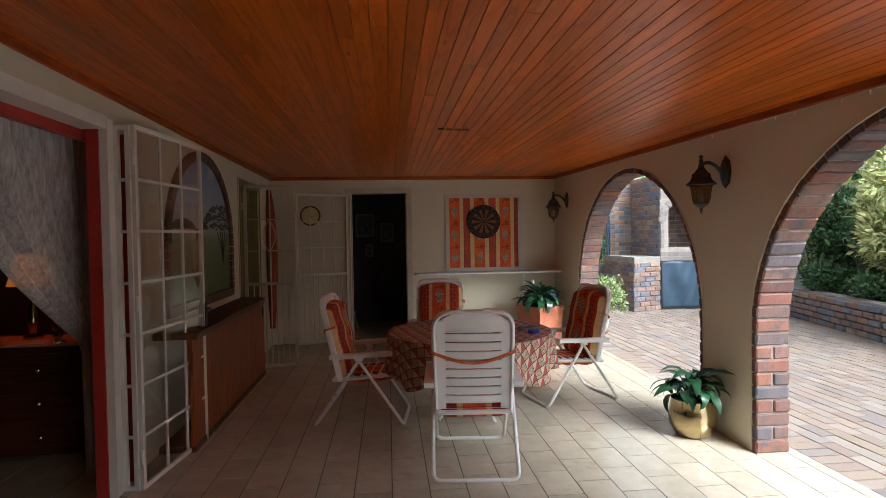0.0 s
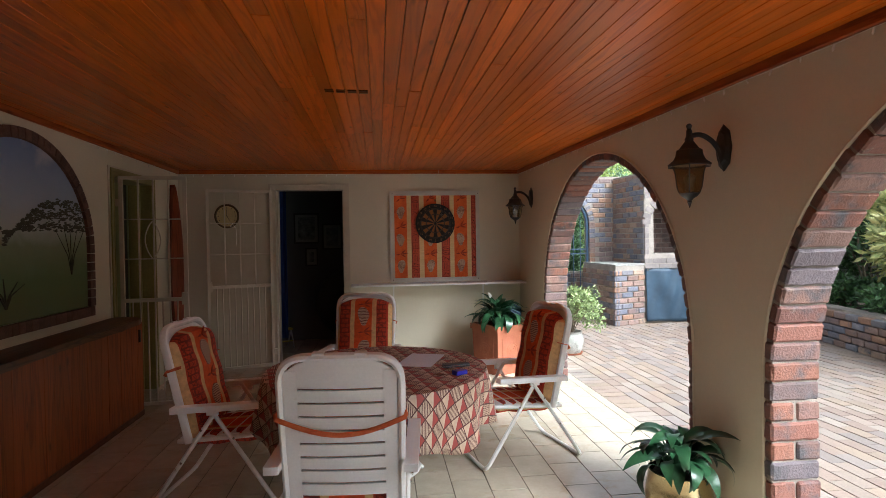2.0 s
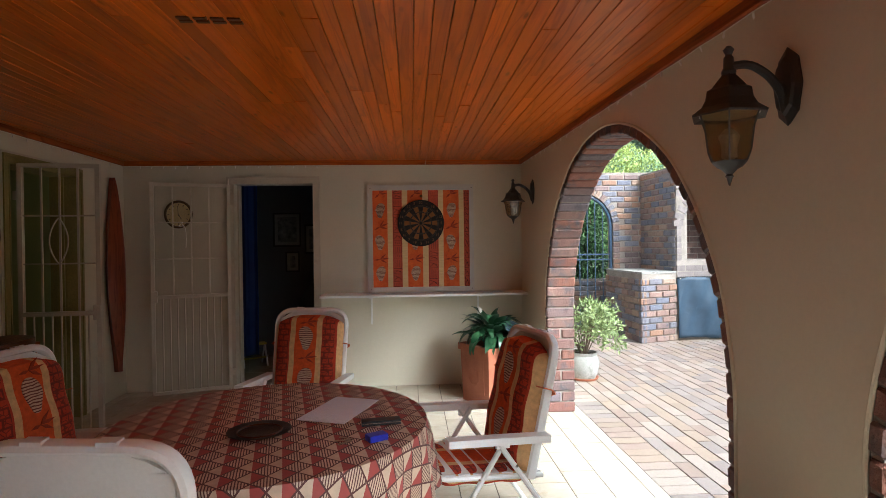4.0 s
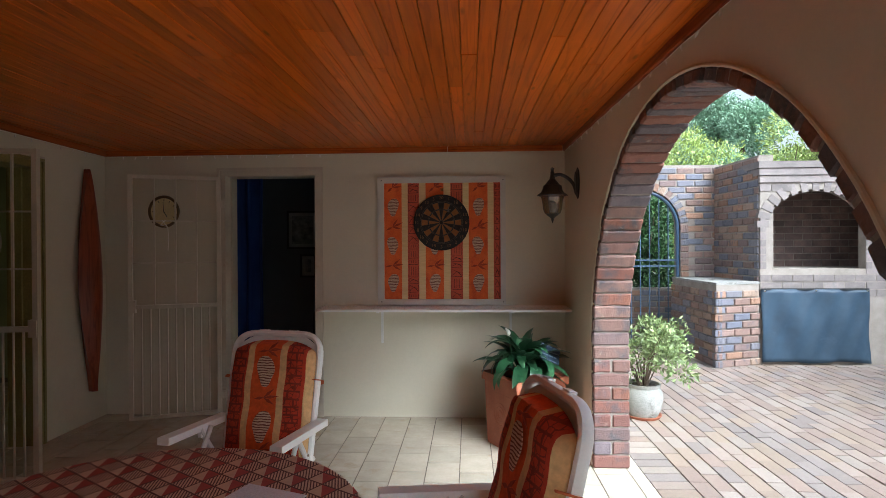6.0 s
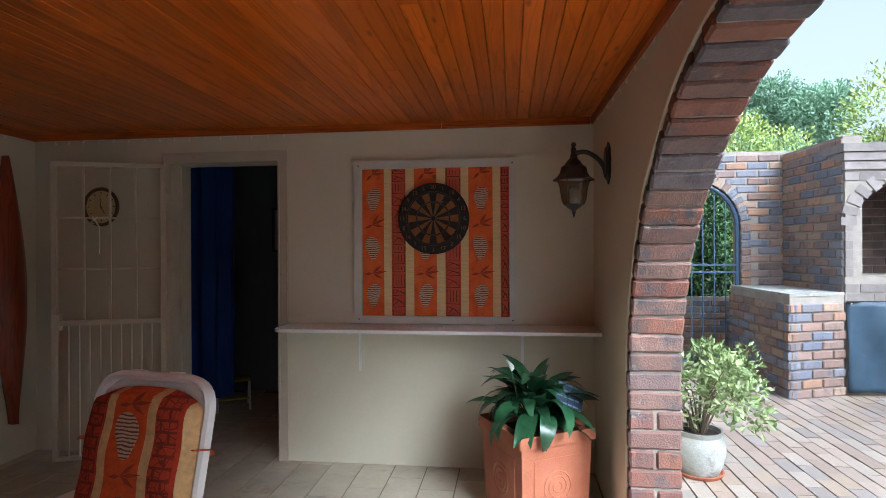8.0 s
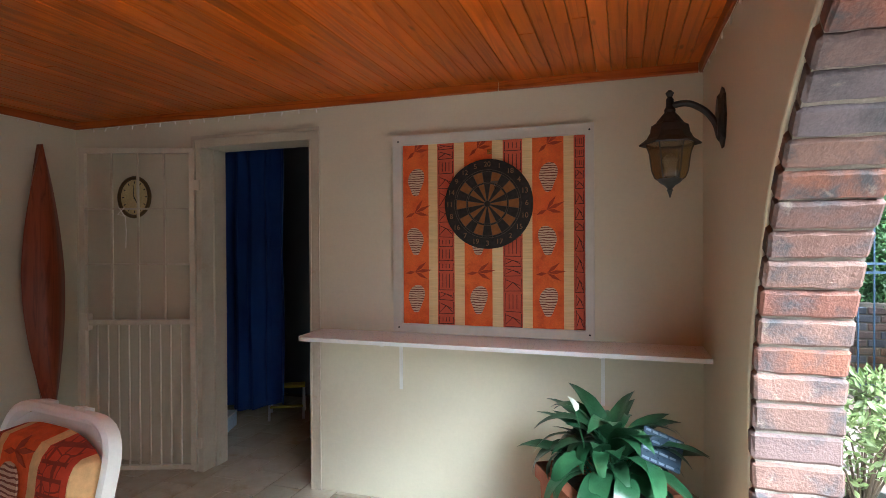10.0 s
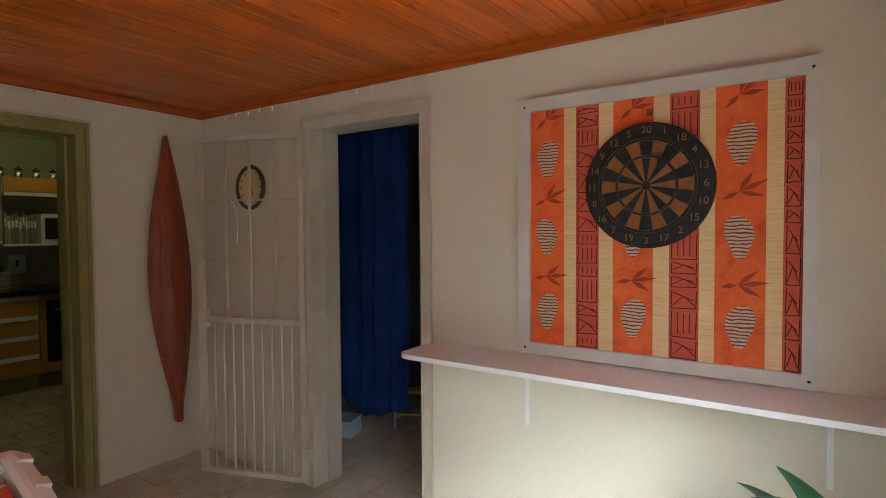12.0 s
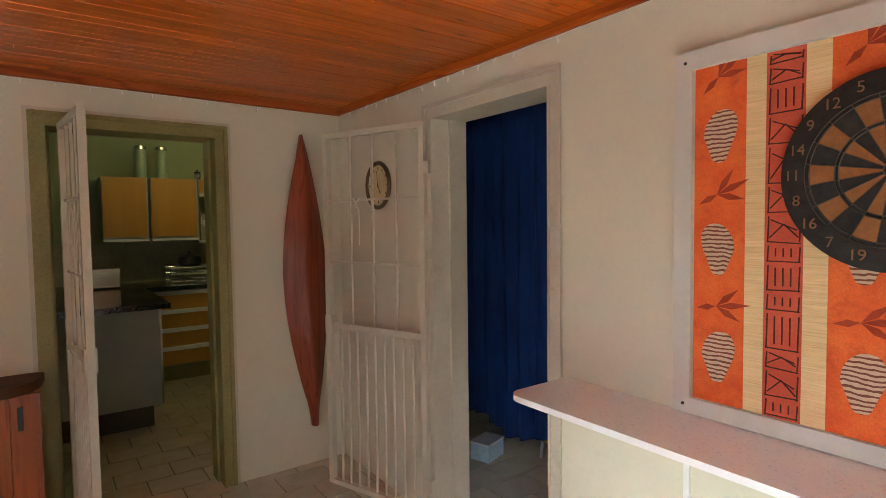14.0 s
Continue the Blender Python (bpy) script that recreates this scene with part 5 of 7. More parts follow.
for k in range(4):
    m = pose(0, 0, 0, 0, 0, 90 * k)
    part("rim", rbox(-0.212, 0.212, -0.216, -0.168, 0.445, 0.5, 0.008, 2, m=m), TERRACOTTA, planter)
    rel = part("relief_panel", rbox(-0.13, 0.13, -0.199, -0.185, 0.1, 0.38, 0.006, 2, m=m), TERRACOTTA, planter)
    bm = bmesh.new()
    for q in range(3):
        rr = 0.025 + 0.025 * q
        tube(bm, [(m @ Vector((rr * math.cos(i * math.tau / 20), -0.198, 0.24 + rr * math.sin(i * math.tau / 20)))) for i in range(20)], 0.005, 5, closed=True)
    part("relief_ring", bm, TERRACOTTA, rel)
part("soil", rbox(-0.168, 0.168, -0.168, 0.168, 0.35, 0.45, 0.004), SOIL, planter)
tuft(planter, 0, 0, 0.46, 84, 3, stem=0.2, spread=0.85, upright=0.35)
bm = bmesh.new()
tube(bm, [(-0.1, -0.02, 0.46), (-0.13, -0.04, 0.66), (-0.17, -0.06, 0.78)], 0.003, 5)
part("flower_stem", bm, LEAF, planter)
piece("flower", leaf_mesh("petal", 0.075, 0.018, 0.5, PETAL, 0.5), planter, Matrix.Translation((-0.17, -0.06, 0.78)) @ pose(0, 0, 0, 0, -70, 200))
# dark pamphlet tucked among the leaves
card = thing("plant_card", "dark blue plant care card with white lines of print", "card", pose(2.65, 7.4, 0.645, 62, 24, 20))
part("sheet", rbox(-0.078, 0.078, -0.06, 0.055, -0.001, 0.001, 0.0005, 1), surface("dark_blue_card", (0.015, 0.03, 0.05), (0.03, 0.05, 0.08), rough=0.3), card)
bm = bmesh.new()
for j in range(4):
    x = -0.07
    while x < 0.06:
        L = rnd.uniform(0.015, 0.035)
        box(bm, x, min(x + L, 0.075), 0.045 - j * 0.032 - 0.004, 0.045 - j * 0.032 + 0.004, 0.0012, 0.0018)
        x += L + 0.007
part("print_bars", bm, surface("grey_print_ink", (0.1, 0.13, 0.17), (0.17, 0.22, 0.28), scale=9), card, smooth=False)

pot = thing("brass_pot", "round brass pot with a drooping leafy plant by the pier", "potted plant", Matrix.Translation((2.66, 4.25, 0)))
part("pot_body", lathe([(0.02, 0), (0.09, 0), (0.12, 0.02), (0.15, 0.07), (0.158, 0.12), (0.15, 0.18), (0.138, 0.25), (0.14, 0.256), (0.132, 0.256), (0.14, 0.18), (0.14, 0.2), (0.02, 0.2)], 36), BRASS, pot, "aged brass")
part("soil", lathe([(0.01, 0.21), (0.13, 0.21), (0.12, 0.235), (0.01, 0.24)], 20), SOIL, pot)
tuft(pot, 0, 0, 0.23, 56, 11, SMALL, stem=0.18, spread=1.0, upright=0.3)

# ---- mural niche on the house wall ----
MC, MA, MB, MS, MZ0 = 5.38, 0.8, 0.74, 1.36, 0.86


def mural_paint(name):
    """Painted savanna: blue sky, pale haze, green plain."""
    m, nt, b = nodes_of(name)
    tc = nt.nodes.new("ShaderNodeTexCoord")
    sep = nt.nodes.new("ShaderNodeSeparateXYZ")
    nt.links.new(tc.outputs["Object"], sep.inputs[0])
    n = noise_tex(nt, tc.outputs["Object"], 3.5, 5, 0.6, 0.5)
    z = mathn(nt, "ADD", sep.outputs[2], mathn(nt, "MULTIPLY", mathn(nt, "SUBTRACT", n, 0.5), 0.16))
    h = mathn(nt, "DIVIDE", mathn(nt, "SUBTRACT", z, MZ0), 1.25)
    r = ramp(nt, [(0.0, (0.1, 0.12, 0.04)), (0.25, (0.1, 0.16, 0.06)), (0.42, (0.2, 0.26, 0.15)), (0.5, (0.42, 0.46, 0.42)), (0.62, (0.36, 0.42, 0.52)), (1.0, (0.12, 0.2, 0.4))])
    nt.links.new(h, r.inputs[0])
    cl = ramp(nt, [(0.56, (0, 0, 0)), (0.72, (1, 1, 1))])
    nt.links.new(noise_tex(nt, tc.outputs["Object"], 2.3, 5, 0.55, 0.4), cl.inputs[0])
    up = mathn(nt, "GREATER_THAN", h, 0.6)
    c = mixc(nt, mathn(nt, "MULTIPLY", mathn(nt, "MULTIPLY", cl.outputs[0], up), 0.6), r.outputs[0], (0.62, 0.56, 0.55))
    nt.links.new(c, b.inputs["Base Color"])
    b.inputs["Roughness"].default_value = 0.5
    bump(nt, b, noise_tex(nt, tc.outputs["Object"], 60, 3), 0.1, 0.004)
    return m


mural = thing("wall_mural", "arched savanna mural with acacia trees framed in brown brick slips", "mural")
inner = [(MC + (MA - 0.06), MZ0 + 0.07)] + [(MC + (MA - 0.06) * math.cos(t * math.pi / 30), MS + (MB - 0.06) * math.sin(t * math.pi / 30)) for t in range(31)] + [(MC - (MA - 0.06), MZ0 + 0.07)]
bm = bmesh.new()
v = [bm.verts.new((LX + 0.006, y, z)) for y, z in inner]
w = [bm.verts.new((LX - 0.01, y, z)) for y, z in inner]
bm.faces.new(v), bm.faces.new(w[::-1])
for i in range(len(v)):
    bm.faces.new((v[i], w[i], w[(i + 1) % len(v)], v[(i + 1) % len(v)]))
paint = part("painted_scene", bm, mural_paint("mural_paint"), mural, "painted sky and green plain", smooth=False)
DARK_PAINT = surface("dark_green_paint", (0.025, 0.03, 0.02), (0.06, 0.065, 0.04), rough=0.6, scale=20, fine=120, relief=0)


def acacia(cy, cz, w, h, seed, lean=0.0):
    """A flat umbrella crown of small dabs over forked limbs, painted on the wall."""
    r = random.Random(seed)
    bm = bmesh.new()
    for k in range(int(1500 * w)):
        u = r.uniform(-1, 1)
        top = h * (1 - abs(u - lean) ** 2.2 * 0.75)
        layer = r.choice((0.15, 0.5, 0.85))
        y, z = cy + u * w, cz + top * min(1.0, max(0.0, layer + r.gauss(0, 0.09)))
        if y > MC + MA - 0.085 or y < MC - MA + 0.085:
            continue
        q = r.uniform(0.007, 0.016)
        a = r.uniform(-0.5, 0.5)
        bm.faces.new([bm.verts.new((LX + 0.0075 + 0.002 * r.random(), y + q * 1.8 * math.cos(a + t), z + q * 0.6 * math.sin(a + t))) for t in (0, 1.4, 2.9, 4.3)])
    return bm


def limbs(y, z0, z1, spread, seed, r0):
    """Thin painted stems that fork upwards from one foot."""
    r = random.Random(seed)
    bm = bmesh.new()
    for k in range(5):
        a = (k - 2) / 2 * spread + r.uniform(-0.02, 0.02)
        tube(bm, [(LX + 0.008, y, z0), (LX + 0.008, y + a * 0.25, z0 + (z1 - z0) * 0.4), (LX + 0.008, min(y + a, MC + MA - 0.09), z1 - abs(a) * 0.25)], r0, 5, flat=0.3, radii=[r0, r0 * 0.7, r0 * 0.3])
    return bm


part("painted_tree", acacia(5.66, 1.48, 0.46, 0.22, 2, 0.35), DARK_PAINT, mural, "dark painted acacia crown", smooth=False)
part("painted_trunk", limbs(5.9, 1.18, 1.52, 0.16, 3, 0.006), DARK_PAINT, mural, "dark painted stems", smooth=False)
part("painted_tree", acacia(4.93, 1.48, 0.24, 0.075, 5), DARK_PAINT, mural, "dark painted acacia crown", smooth=False)
part("painted_bush", limbs(5.2, 1.02, 1.2, 0.2, 9, 0.012), DARK_PAINT, mural, "dark painted bush", smooth=False)
SLIP = surface("brown_brick_slip", (0.09, 0.04, 0.028), (0.16, 0.075, 0.05), rough=0.7, scale=20, fine=110, relief=0.4, vary="object", spread=0.5)
bm = bmesh.new()
box(bm, 0, 0.028, -0.035, 0.035, -0.03, 0.03)
bevel(bm, 0.006, 1)
slip = finish("brick_slip", bm, SLIP, False)
fine = [(MC + (MA - 0.03) * math.cos(t * math.pi / 600), MS + (MB - 0.03) * math.sin(t * math.pi / 600)) for t in range(601)]
acc, nxt = 0.0, 0.0
for (y0, z0), (y1, z1) in zip(fine, fine[1:]):
    acc += math.hypot(y1 - y0, z1 - z0)
    if acc >= nxt:
        piece("brick_slip", slip, mural, Matrix.Translation((LX + 0.001, y0, z0)) @ Matrix.Rotation(math.atan2((z0 - MS) / MB ** 2, (y0 - MC) / MA ** 2), 4, "X"))
        nxt += 0.066
for s in (-1, 1):
    for k in range(7):
        piece("brick_slip", slip, mural, Matrix.Translation((LX + 0.001, MC + s * (MA - 0.03), MZ0 + 0.1 + k * 0.066)))
for k in range(25):
    piece("brick_slip", slip, mural, Matrix.Translation((LX + 0.001, MC - MA + 0.035 + k * 0.0636, MZ0 + 0.033)) @ Matrix.Rotation(radians(90), 4, "X"))

# ---- bar counter under the mural ----
bar = thing("bar_counter", "low stained pine bar counter with a live-edge slab top", "bar counter")
BF = -0.69
outline = [(LX + 0.003, 4.35), (BF + 0.05, 4.35)] + [(BF + 0.045 + 0.015 * math.sin(3.1 * k) + 0.01 * math.sin(7 * k), 4.35 + k * 0.15) for k in range(1, 13)] + [(BF + 0.045, 6.3), (BF + 0.03, 6.4), (BF - 0.03, 6.47), (BF - 0.12, 6.5), (LX + 0.003, 6.51)]
bm = bmesh.new()
lo = [bm.verts.new((x, y, 0.752)) for x, y in outline]
hi = [bm.verts.new((x, y, 0.795)) for x, y in outline]
bm.faces.new(lo), bm.faces.new(hi[::-1])
for i in range(len(lo)):
    bm.faces.new((lo[i], hi[i], hi[(i + 1) % len(lo)], lo[(i + 1) % len(lo)]))
bevel(bm, 0.008, 2, 50)
part("slab_top", bm, BAR_TOP, bar, "dark slab with bark edge")
for k in range(22):
    y = 4.4 + k * 0.0945
    part("plank", rbox(BF - 0.022, BF + rnd.uniform(-0.001, 0.001), y + 0.001, y + 0.0935, 0.04, 0.751, 0.004, 1), BAR_WOOD, bar, smooth=False)
part("plank", rbox(LX + 0.004, BF - 0.11, 6.478, 6.492, 0.04, 0.751, 0.004, 1), BAR_WOOD, bar, smooth=False)
part("plank", rbox(BF - 0.108, BF - 0.001, 6.4785, 6.492, 0.04, 0.751, 0.004, 1), BAR_WOOD, bar, smooth=False)
part("skirting", rbox(LX + 0.004, BF + 0.008, 4.4, 6.478, 0.0, 0.04, 0.003, 1), DARK_WOOD, bar)
bk = part("bracket", rbox(BF - 0.03, BF + 0.012, 6.41, 6.43, 0.6, 0.7, 0.004), BLACK_IRON, bar)

# ---- french doors, grille and curtain ----
fr = thing("door_3", "white outer frame of the french doors", "door frame", kind="structure")
part("jamb", rbox(LX - 0.012, LX + 0.03, SY1 - 0.065, SY1 + 0.002, 0, SZ, 0.006), WHITE, fr)
part("jamb", rbox(LX - 0.1, LX + 0.03, SY0, SY0 + 0.06, 0, SZ, 0.006), WHITE, fr)
part("head", rbox(LX - 0.1, LX + 0.03, SY0 + 0.06, SY1 - 0.07, SZ - 0.06, SZ + 0.01, 0.006), WHITE, fr)
red = thing("door_4", "red painted inner door lining", "door frame", kind="structure")
part("jamb", rbox(LX - 0.075, LX - 0.0125, SY1 - 0.075, SY1 - 0.002, 0, SZ - 0.005, 0.004), RED_PAINT, red)
part("head", rbox(LX - 0.15, LX - 0.101, SY0, 4.3, SZ - 0.11, SZ - 0.005, 0.004), RED_PAINT, red)
leafp = thing("door_leaf", "red painted edge of a folded-back door leaf", "door")
part("panel", rbox(LX + 0.02, LX + 0.11, 3.925, 3.96, 0.03, 1.99, 0.004), RED_PAINT, leafp)


def grille(name, label, m, w, h, cols, rows, handle=False):
    g = thing(name, label, "security gate", m, group="window-pane grilles")
    t = 0.011
    for nm, b in (("stile", (0, 0.026, -t, t, 0.006, h)), ("stile", (w - 0.026, w, -t, t, 0.006, h)), ("rail", (0.026, w - 0.026, -t, t, h - 0.026, h)), ("rail", (0.026, w - 0.026, -t, t, 0.006, 0.032))):
        part(nm, rbox(*b, w=0.003), WHITE, g)
    for i in range(1, cols):
        x = 0.026 + (w - 0.052) * i / cols
        part("upright", rbox(x - 0.008, x + 0.008, -0.007, 0.007, 0.032, h - 0.026, 0.002, 1), WHITE, g)
    for j in range(1, rows):
        z = 0.019 + (h - 0.032) * j / rows
        part("cross_bar", rbox(0.026, w - 0.026, -0.0085, 0.0055, z - 0.008, z + 0.008, 0.002, 1), WHITE, g)
    if handle:
        part("lock_case", rbox(w - 0.034, w + 0.004, -0.02, 0.02, 0.8, 0.95, 0.004), WHITE, g)
        h_ = part("handle_plate", rbox(w - 0.026, w - 0.004, -0.028, -0.02, 0.78, 0.96, 0.003), BLACK_IRON, g, "black handle plate")
        bm = bmesh.new()
        tube(bm, rounded([(w - 0.015, -0.028, 0.92), (w - 0.015, -0.06, 0.92), (w - 0.09, -0.06, 0.915)], 0.012), 0.007, 8)
        part("lever", bm, BLACK_IRON, h_)
    return g


gA, gB, gC = Vector((LX + 0.03, 3.87, 0)), Vector((-0.79, 3.858, 0)), Vector((-0.69, 4.645, 0))
grille("narrow_grille", "narrow white steel grille leaf beside the french doors", pose(gA.x, gA.y, 0, 0, 0, math.degrees(math.atan2(gB.y - gA.y, gB.x - gA.x))), (gB - gA).length - 0.012, 2.03, 1, 7)
wide = grille("wide_grille", "white steel door with small glass panes folded back along the wall", pose(gB.x, gB.y, 0, 0, 0, math.degrees(math.atan2(gC.y - gB.y, gC.x - gB.x))), (gC - gB).length, 2.035, 3, 7, True)
pane_w, pane_h = ((gC - gB).length - 0.052) / 3, 2.003 / 7
for i in range(3):
    for j in range(7):
        pane = part("pane", rbox(0.026 + i * pane_w + 0.009, 0.026 + (i + 1) * pane_w - 0.009, 0.0, 0.003, 0.019 + j * pane_h + (0.014 if j == 0 else 0.009), 0.019 + (j + 1) * pane_h - (0.02 if j == 6 else 0.009), 0.0005, 1), CLEAR, wide, "clear glass", smooth=False)
        pane.visible_shadow = False
for z in (0.2, 1.05, 1.85):
    bm = bmesh.new()
    tube(bm, [(-0.014, -0.012, z - 0.04), (-0.014, -0.012, z + 0.04)], 0.011, 8)
    part("hinge", bm, WHITE, wide)


def sheer(name):
    m, nt, b = nodes_of(name)
    vec, _ = coords(nt, stretch=(60, 60, 1.2))
    n = noise_tex(nt, vec, 1.0, 4)
    a = ramp(nt, [(0.3, (0.4,) * 3), (0.7, (0.85,) * 3)])
    nt.links.new(n, a.inputs[0])
    nt.links.new(a.outputs[0], b.inputs["Alpha"])
    b.inputs["Base Color"].default_value = (0.78, 0.75, 0.75, 1)
    b.inputs["Roughness"].default_value = 0.8
    return m


bm = bmesh.new()
rows_s = []
for j in range(29):
    t = j / 28
    ring = []
    for i in range(61):
        s = i / 60
        y_top = 2.95 + 1.2 * s
        tie = 4.06 + 0.09 * s
        if t < 0.62:
            q = t / 0.62
            e = q ** (1.0 + 0.9 * (1 - s))
            y = y_top * (1 - e) + tie * e
            z = 2.0 - 1.2 * q
        else:
            q = (t - 0.62) / 0.38
            y = tie + 0.02 * q * math.sin(6 * s)
            z = 0.8 - 0.78 * q
        x = LX - 0.25 + 0.022 * math.sin(i * 1.15) * (1 - 0.3 * t) + 0.01 * math.sin(i * 2.7)
        ring.append(bm.verts.new((x, y, z)))
    rows_s.append(ring)
for A, B in zip(rows_s, rows_s[1:]):
    for i in range(60):
        bm.faces.new((A[i], A[i + 1], B[i + 1], B[i]))
solid("sheer_curtain", bm, sheer("sheer_net"), "sheer white net curtain tied back in the doorway", "curtain", kind="", smooth=True)
bm = bmesh.new()
tube(bm, [(LX - 0.25, 1.5, 2.02), (LX - 0.25, 4.2, 2.02)], 0.012, 10)
solid("curtain_rod", bm, BRASS, "thin brass rod carrying the net curtain", "curtain rod", kind="", smooth=True)

# ---- sitting room ----
chest = thing("chest", "dark mahogany chest of drawers in the sitting room", "chest", Matrix.Translation((-1.9, 4.6, 0)))
part("carcass", rbox(-0.6, 0.6, -0.24, 0.24, 0.05, 0.71, 0.006), DARK_WOOD, chest)
part("top", rbox(-0.62, 0.62, -0.262, 0.25, 0.711, 0.74, 0.006), DARK_WOOD, chest)
for x in (-0.57, 0.53):
    for y in (-0.22, 0.18):
        part("foot", rbox(x, x + 0.04, y, y + 0.04, 0, 0.05, 0.003), DARK_WOOD, chest)
for k in range(3):
    dr = part("drawer", rbox(-0.58, 0.58, -0.252, -0.238, 0.07 + k * 0.212, 0.07 + k * 0.212 + 0.2, 0.004), DARK_WOOD, chest)
    for x in (-0.3, 0.3):
        part("knob", lathe([(0.004, 0), (0.006, 0.012), (0.013, 0.018), (0.004, 0.025)], 12), BRASS, dr, at=Matrix.Translation((x, -0.252, 0.17 + k * 0.212)) @ Matrix.Rotation(radians(90), 4, "X"))
runner = solid("table_runner", rbox(-2.42, -1.31, 4.338, 4.75, 0.742, 0.747, 0.002, 1), surface("cream_lace", (0.55, 0.45, 0.25), (0.66, 0.56, 0.34), scale=30, fine=200), "cream lace runner on the chest", "cloth", kind="")
stick = thing("candlestick", "cut-glass candlestick standing on the chest", "candlestick", Matrix.Translation((-1.52, 4.42, 0.748)))
part("stem", lathe([(0.01, 0), (0.045, 0), (0.045, 0.012), (0.02, 0.02), (0.03, 0.05), (0.016, 0.07), (0.034, 0.1), (0.016, 0.13), (0.032, 0.16), (0.018, 0.19), (0.03, 0.24), (0.01, 0.25)], 10), CHROME, stick, smooth=False)
part("candle", lathe([(0.002, 0.25), (0.01, 0.25), (0.01, 0.33), (0.002, 0.332)], 10), PETAL, stick)
book = thing("magazine", "open magazine lying on the chest", "magazine", pose(-1.72, 4.45, 0.748, 0, 0, 12))
part("page", rbox(-0.1, -0.001, -0.07, 0.07, 0, 0.006, 0.002), PAPER, book)
part("page", rbox(0.001, 0.1, -0.07, 0.07, 0, 0.006, 0.002), PAPER, book)
lampt = thing("table_lamp", "lit table lamp with an orange shade", "table lamp", Matrix.Translation((-1.8, 4.64, 0.747)))
part("base", lathe([(0.01, 0), (0.06, 0), (0.06, 0.015), (0.02, 0.03), (0.035, 0.1), (0.04, 0.16), (0.015, 0.25), (0.01, 0.36)], 20), BRASS, lampt)
part("shade", lathe([(0.14, 0.36), (0.08, 0.57), (0.078, 0.57), (0.138, 0.36)], 28), glow("lit_orange_shade", (1.0, 0.3, 0.05), 0.13), lampt, "glowing orange shade")
mir = thing("wall_mirror", "small mirror catching daylight in the sitting room", "mirror", Matrix.Translation((-2.1, 5.4, 1.55)))
part("frame", rbox(-0.26, 0.26, 0, 0.015, -0.2, 0.2, 0.004), DARK_WOOD, mir)
mm, mnt, mb = nodes_of("mirror_silver")
mb.inputs["Metallic"].default_value, mb.inputs["Roughness"].default_value, mb.inputs["Base Color"].default_value = 1.0, 0.03, (0.85, 0.87, 0.88, 1)
part("glass", rbox(-0.23, 0.23, -0.004, -0.001, -0.17, 0.17, 0.001, 1), mm, mir, "silvered glass")

# ---- dark room ----
bm = bmesh.new()
NC = 120
A, B = [], []
for i in range(NC + 1):
    x = -1.45 + 1.53 * i / NC
    y = 8.92 + 0.03 * math.sin(i * 0.55) + 0.012 * math.sin(i * 1.31)
    zb = 0.13 + 0.04 * math.sin(i * 0.12)
    A.append([bm.verts.new((x, y + 0.01 * math.sin(k + i * 0.2), zb + (2.2 - zb) * k / 10)) for k in range(11)])
for a, b in zip(A, A[1:]):
    for k in range(10):
        bm.faces.new((a[k], b[k], b[k + 1], a[k + 1]))
cur = solid("blue_curtain", bm, CURTAIN_BLUE, "long royal-blue curtain hanging in folds in the dark room", "curtain", kind="", smooth=True)
cur.modifiers.new("thickness", "SOLIDIFY").thickness = 0.004
bm = bmesh.new()
tube(bm, [(-1.5, 8.92, 2.22), (0.15, 8.92, 2.22)], 0.014, 10)
solid("curtain_pole", bm, DARK_WOOD, "dark pole holding the blue curtain", "curtain pole", kind="", smooth=True)


MOUNT = surface("grey_mount_card", (0.3, 0.3, 0.3), (0.36, 0.36, 0.36), rough=0.8, scale=5)


def picture(x0, x1, z0, z1, label, tint):
    p = thing("framed_picture", label, "picture", Matrix.Translation((0, RB - 0.002, 0)), group="pictures in the dark room")
    t = 0.022
    for b in ((x0, x1, -0.02, 0, z0, z0 + t), (x0, x1, -0.02, 0, z1 - t, z1), (x0, x0 + t, -0.02, 0, z0 + t, z1 - t), (x1 - t, x1, -0.02, 0, z0 + t, z1 - t)):
        part("frame", rbox(*b, w=0.003), BLACK, p)
    part("mount", rbox(x0 + t, x1 - t, -0.008, -0.004, z0 + t, z1 - t, 0.0005, 1), MOUNT, p)
    part("print", rbox(x0 + t + 0.035, x1 - t - 0.035, -0.011, -0.0085, z0 + t + 0.035, z1 - t - 0.035, 0.0005, 1), surface("grey_print", (0.05 * tint, 0.06 * tint, 0.07 * tint), (0.3, 0.32, 0.33), scale=14, fine=60), p)


picture(0.05, 0.4, 1.36, 1.79, "dark-framed print hanging on the unlit room's wall", 1)
picture(0.44, 0.72, 1.27, 1.64, "smaller framed print with a pale mount in the unlit room", 2)
picture(0.2, 0.38, 1.04, 1.3, "little framed print below two others in the unlit room", 1)
dish_ = thing("round_screen", "large round black disc leaning on the dark room's wall", "disc", Matrix.Translation((0.86, RB - 0.09, 0.505)) @ Matrix.Rotation(radians(97), 4, "X"))
part("disc", lathe([(0.01, 0), (0.5, 0), (0.505, 0.01), (0.5, 0.02), (0.01, 0.03)], 48), BLACK, dish_)
bx = thing("storage_box", "white cardboard box standing below the blue curtain", "box", pose(-0.33, 8.74, 0, 0, 0, 18))
part("box_body", rbox(-0.065, 0.065, -0.09, 0.09, 0, 0.1, 0.004), surface("pale_blue_card", (0.55, 0.68, 0.78), (0.62, 0.74, 0.82), scale=5), bx)
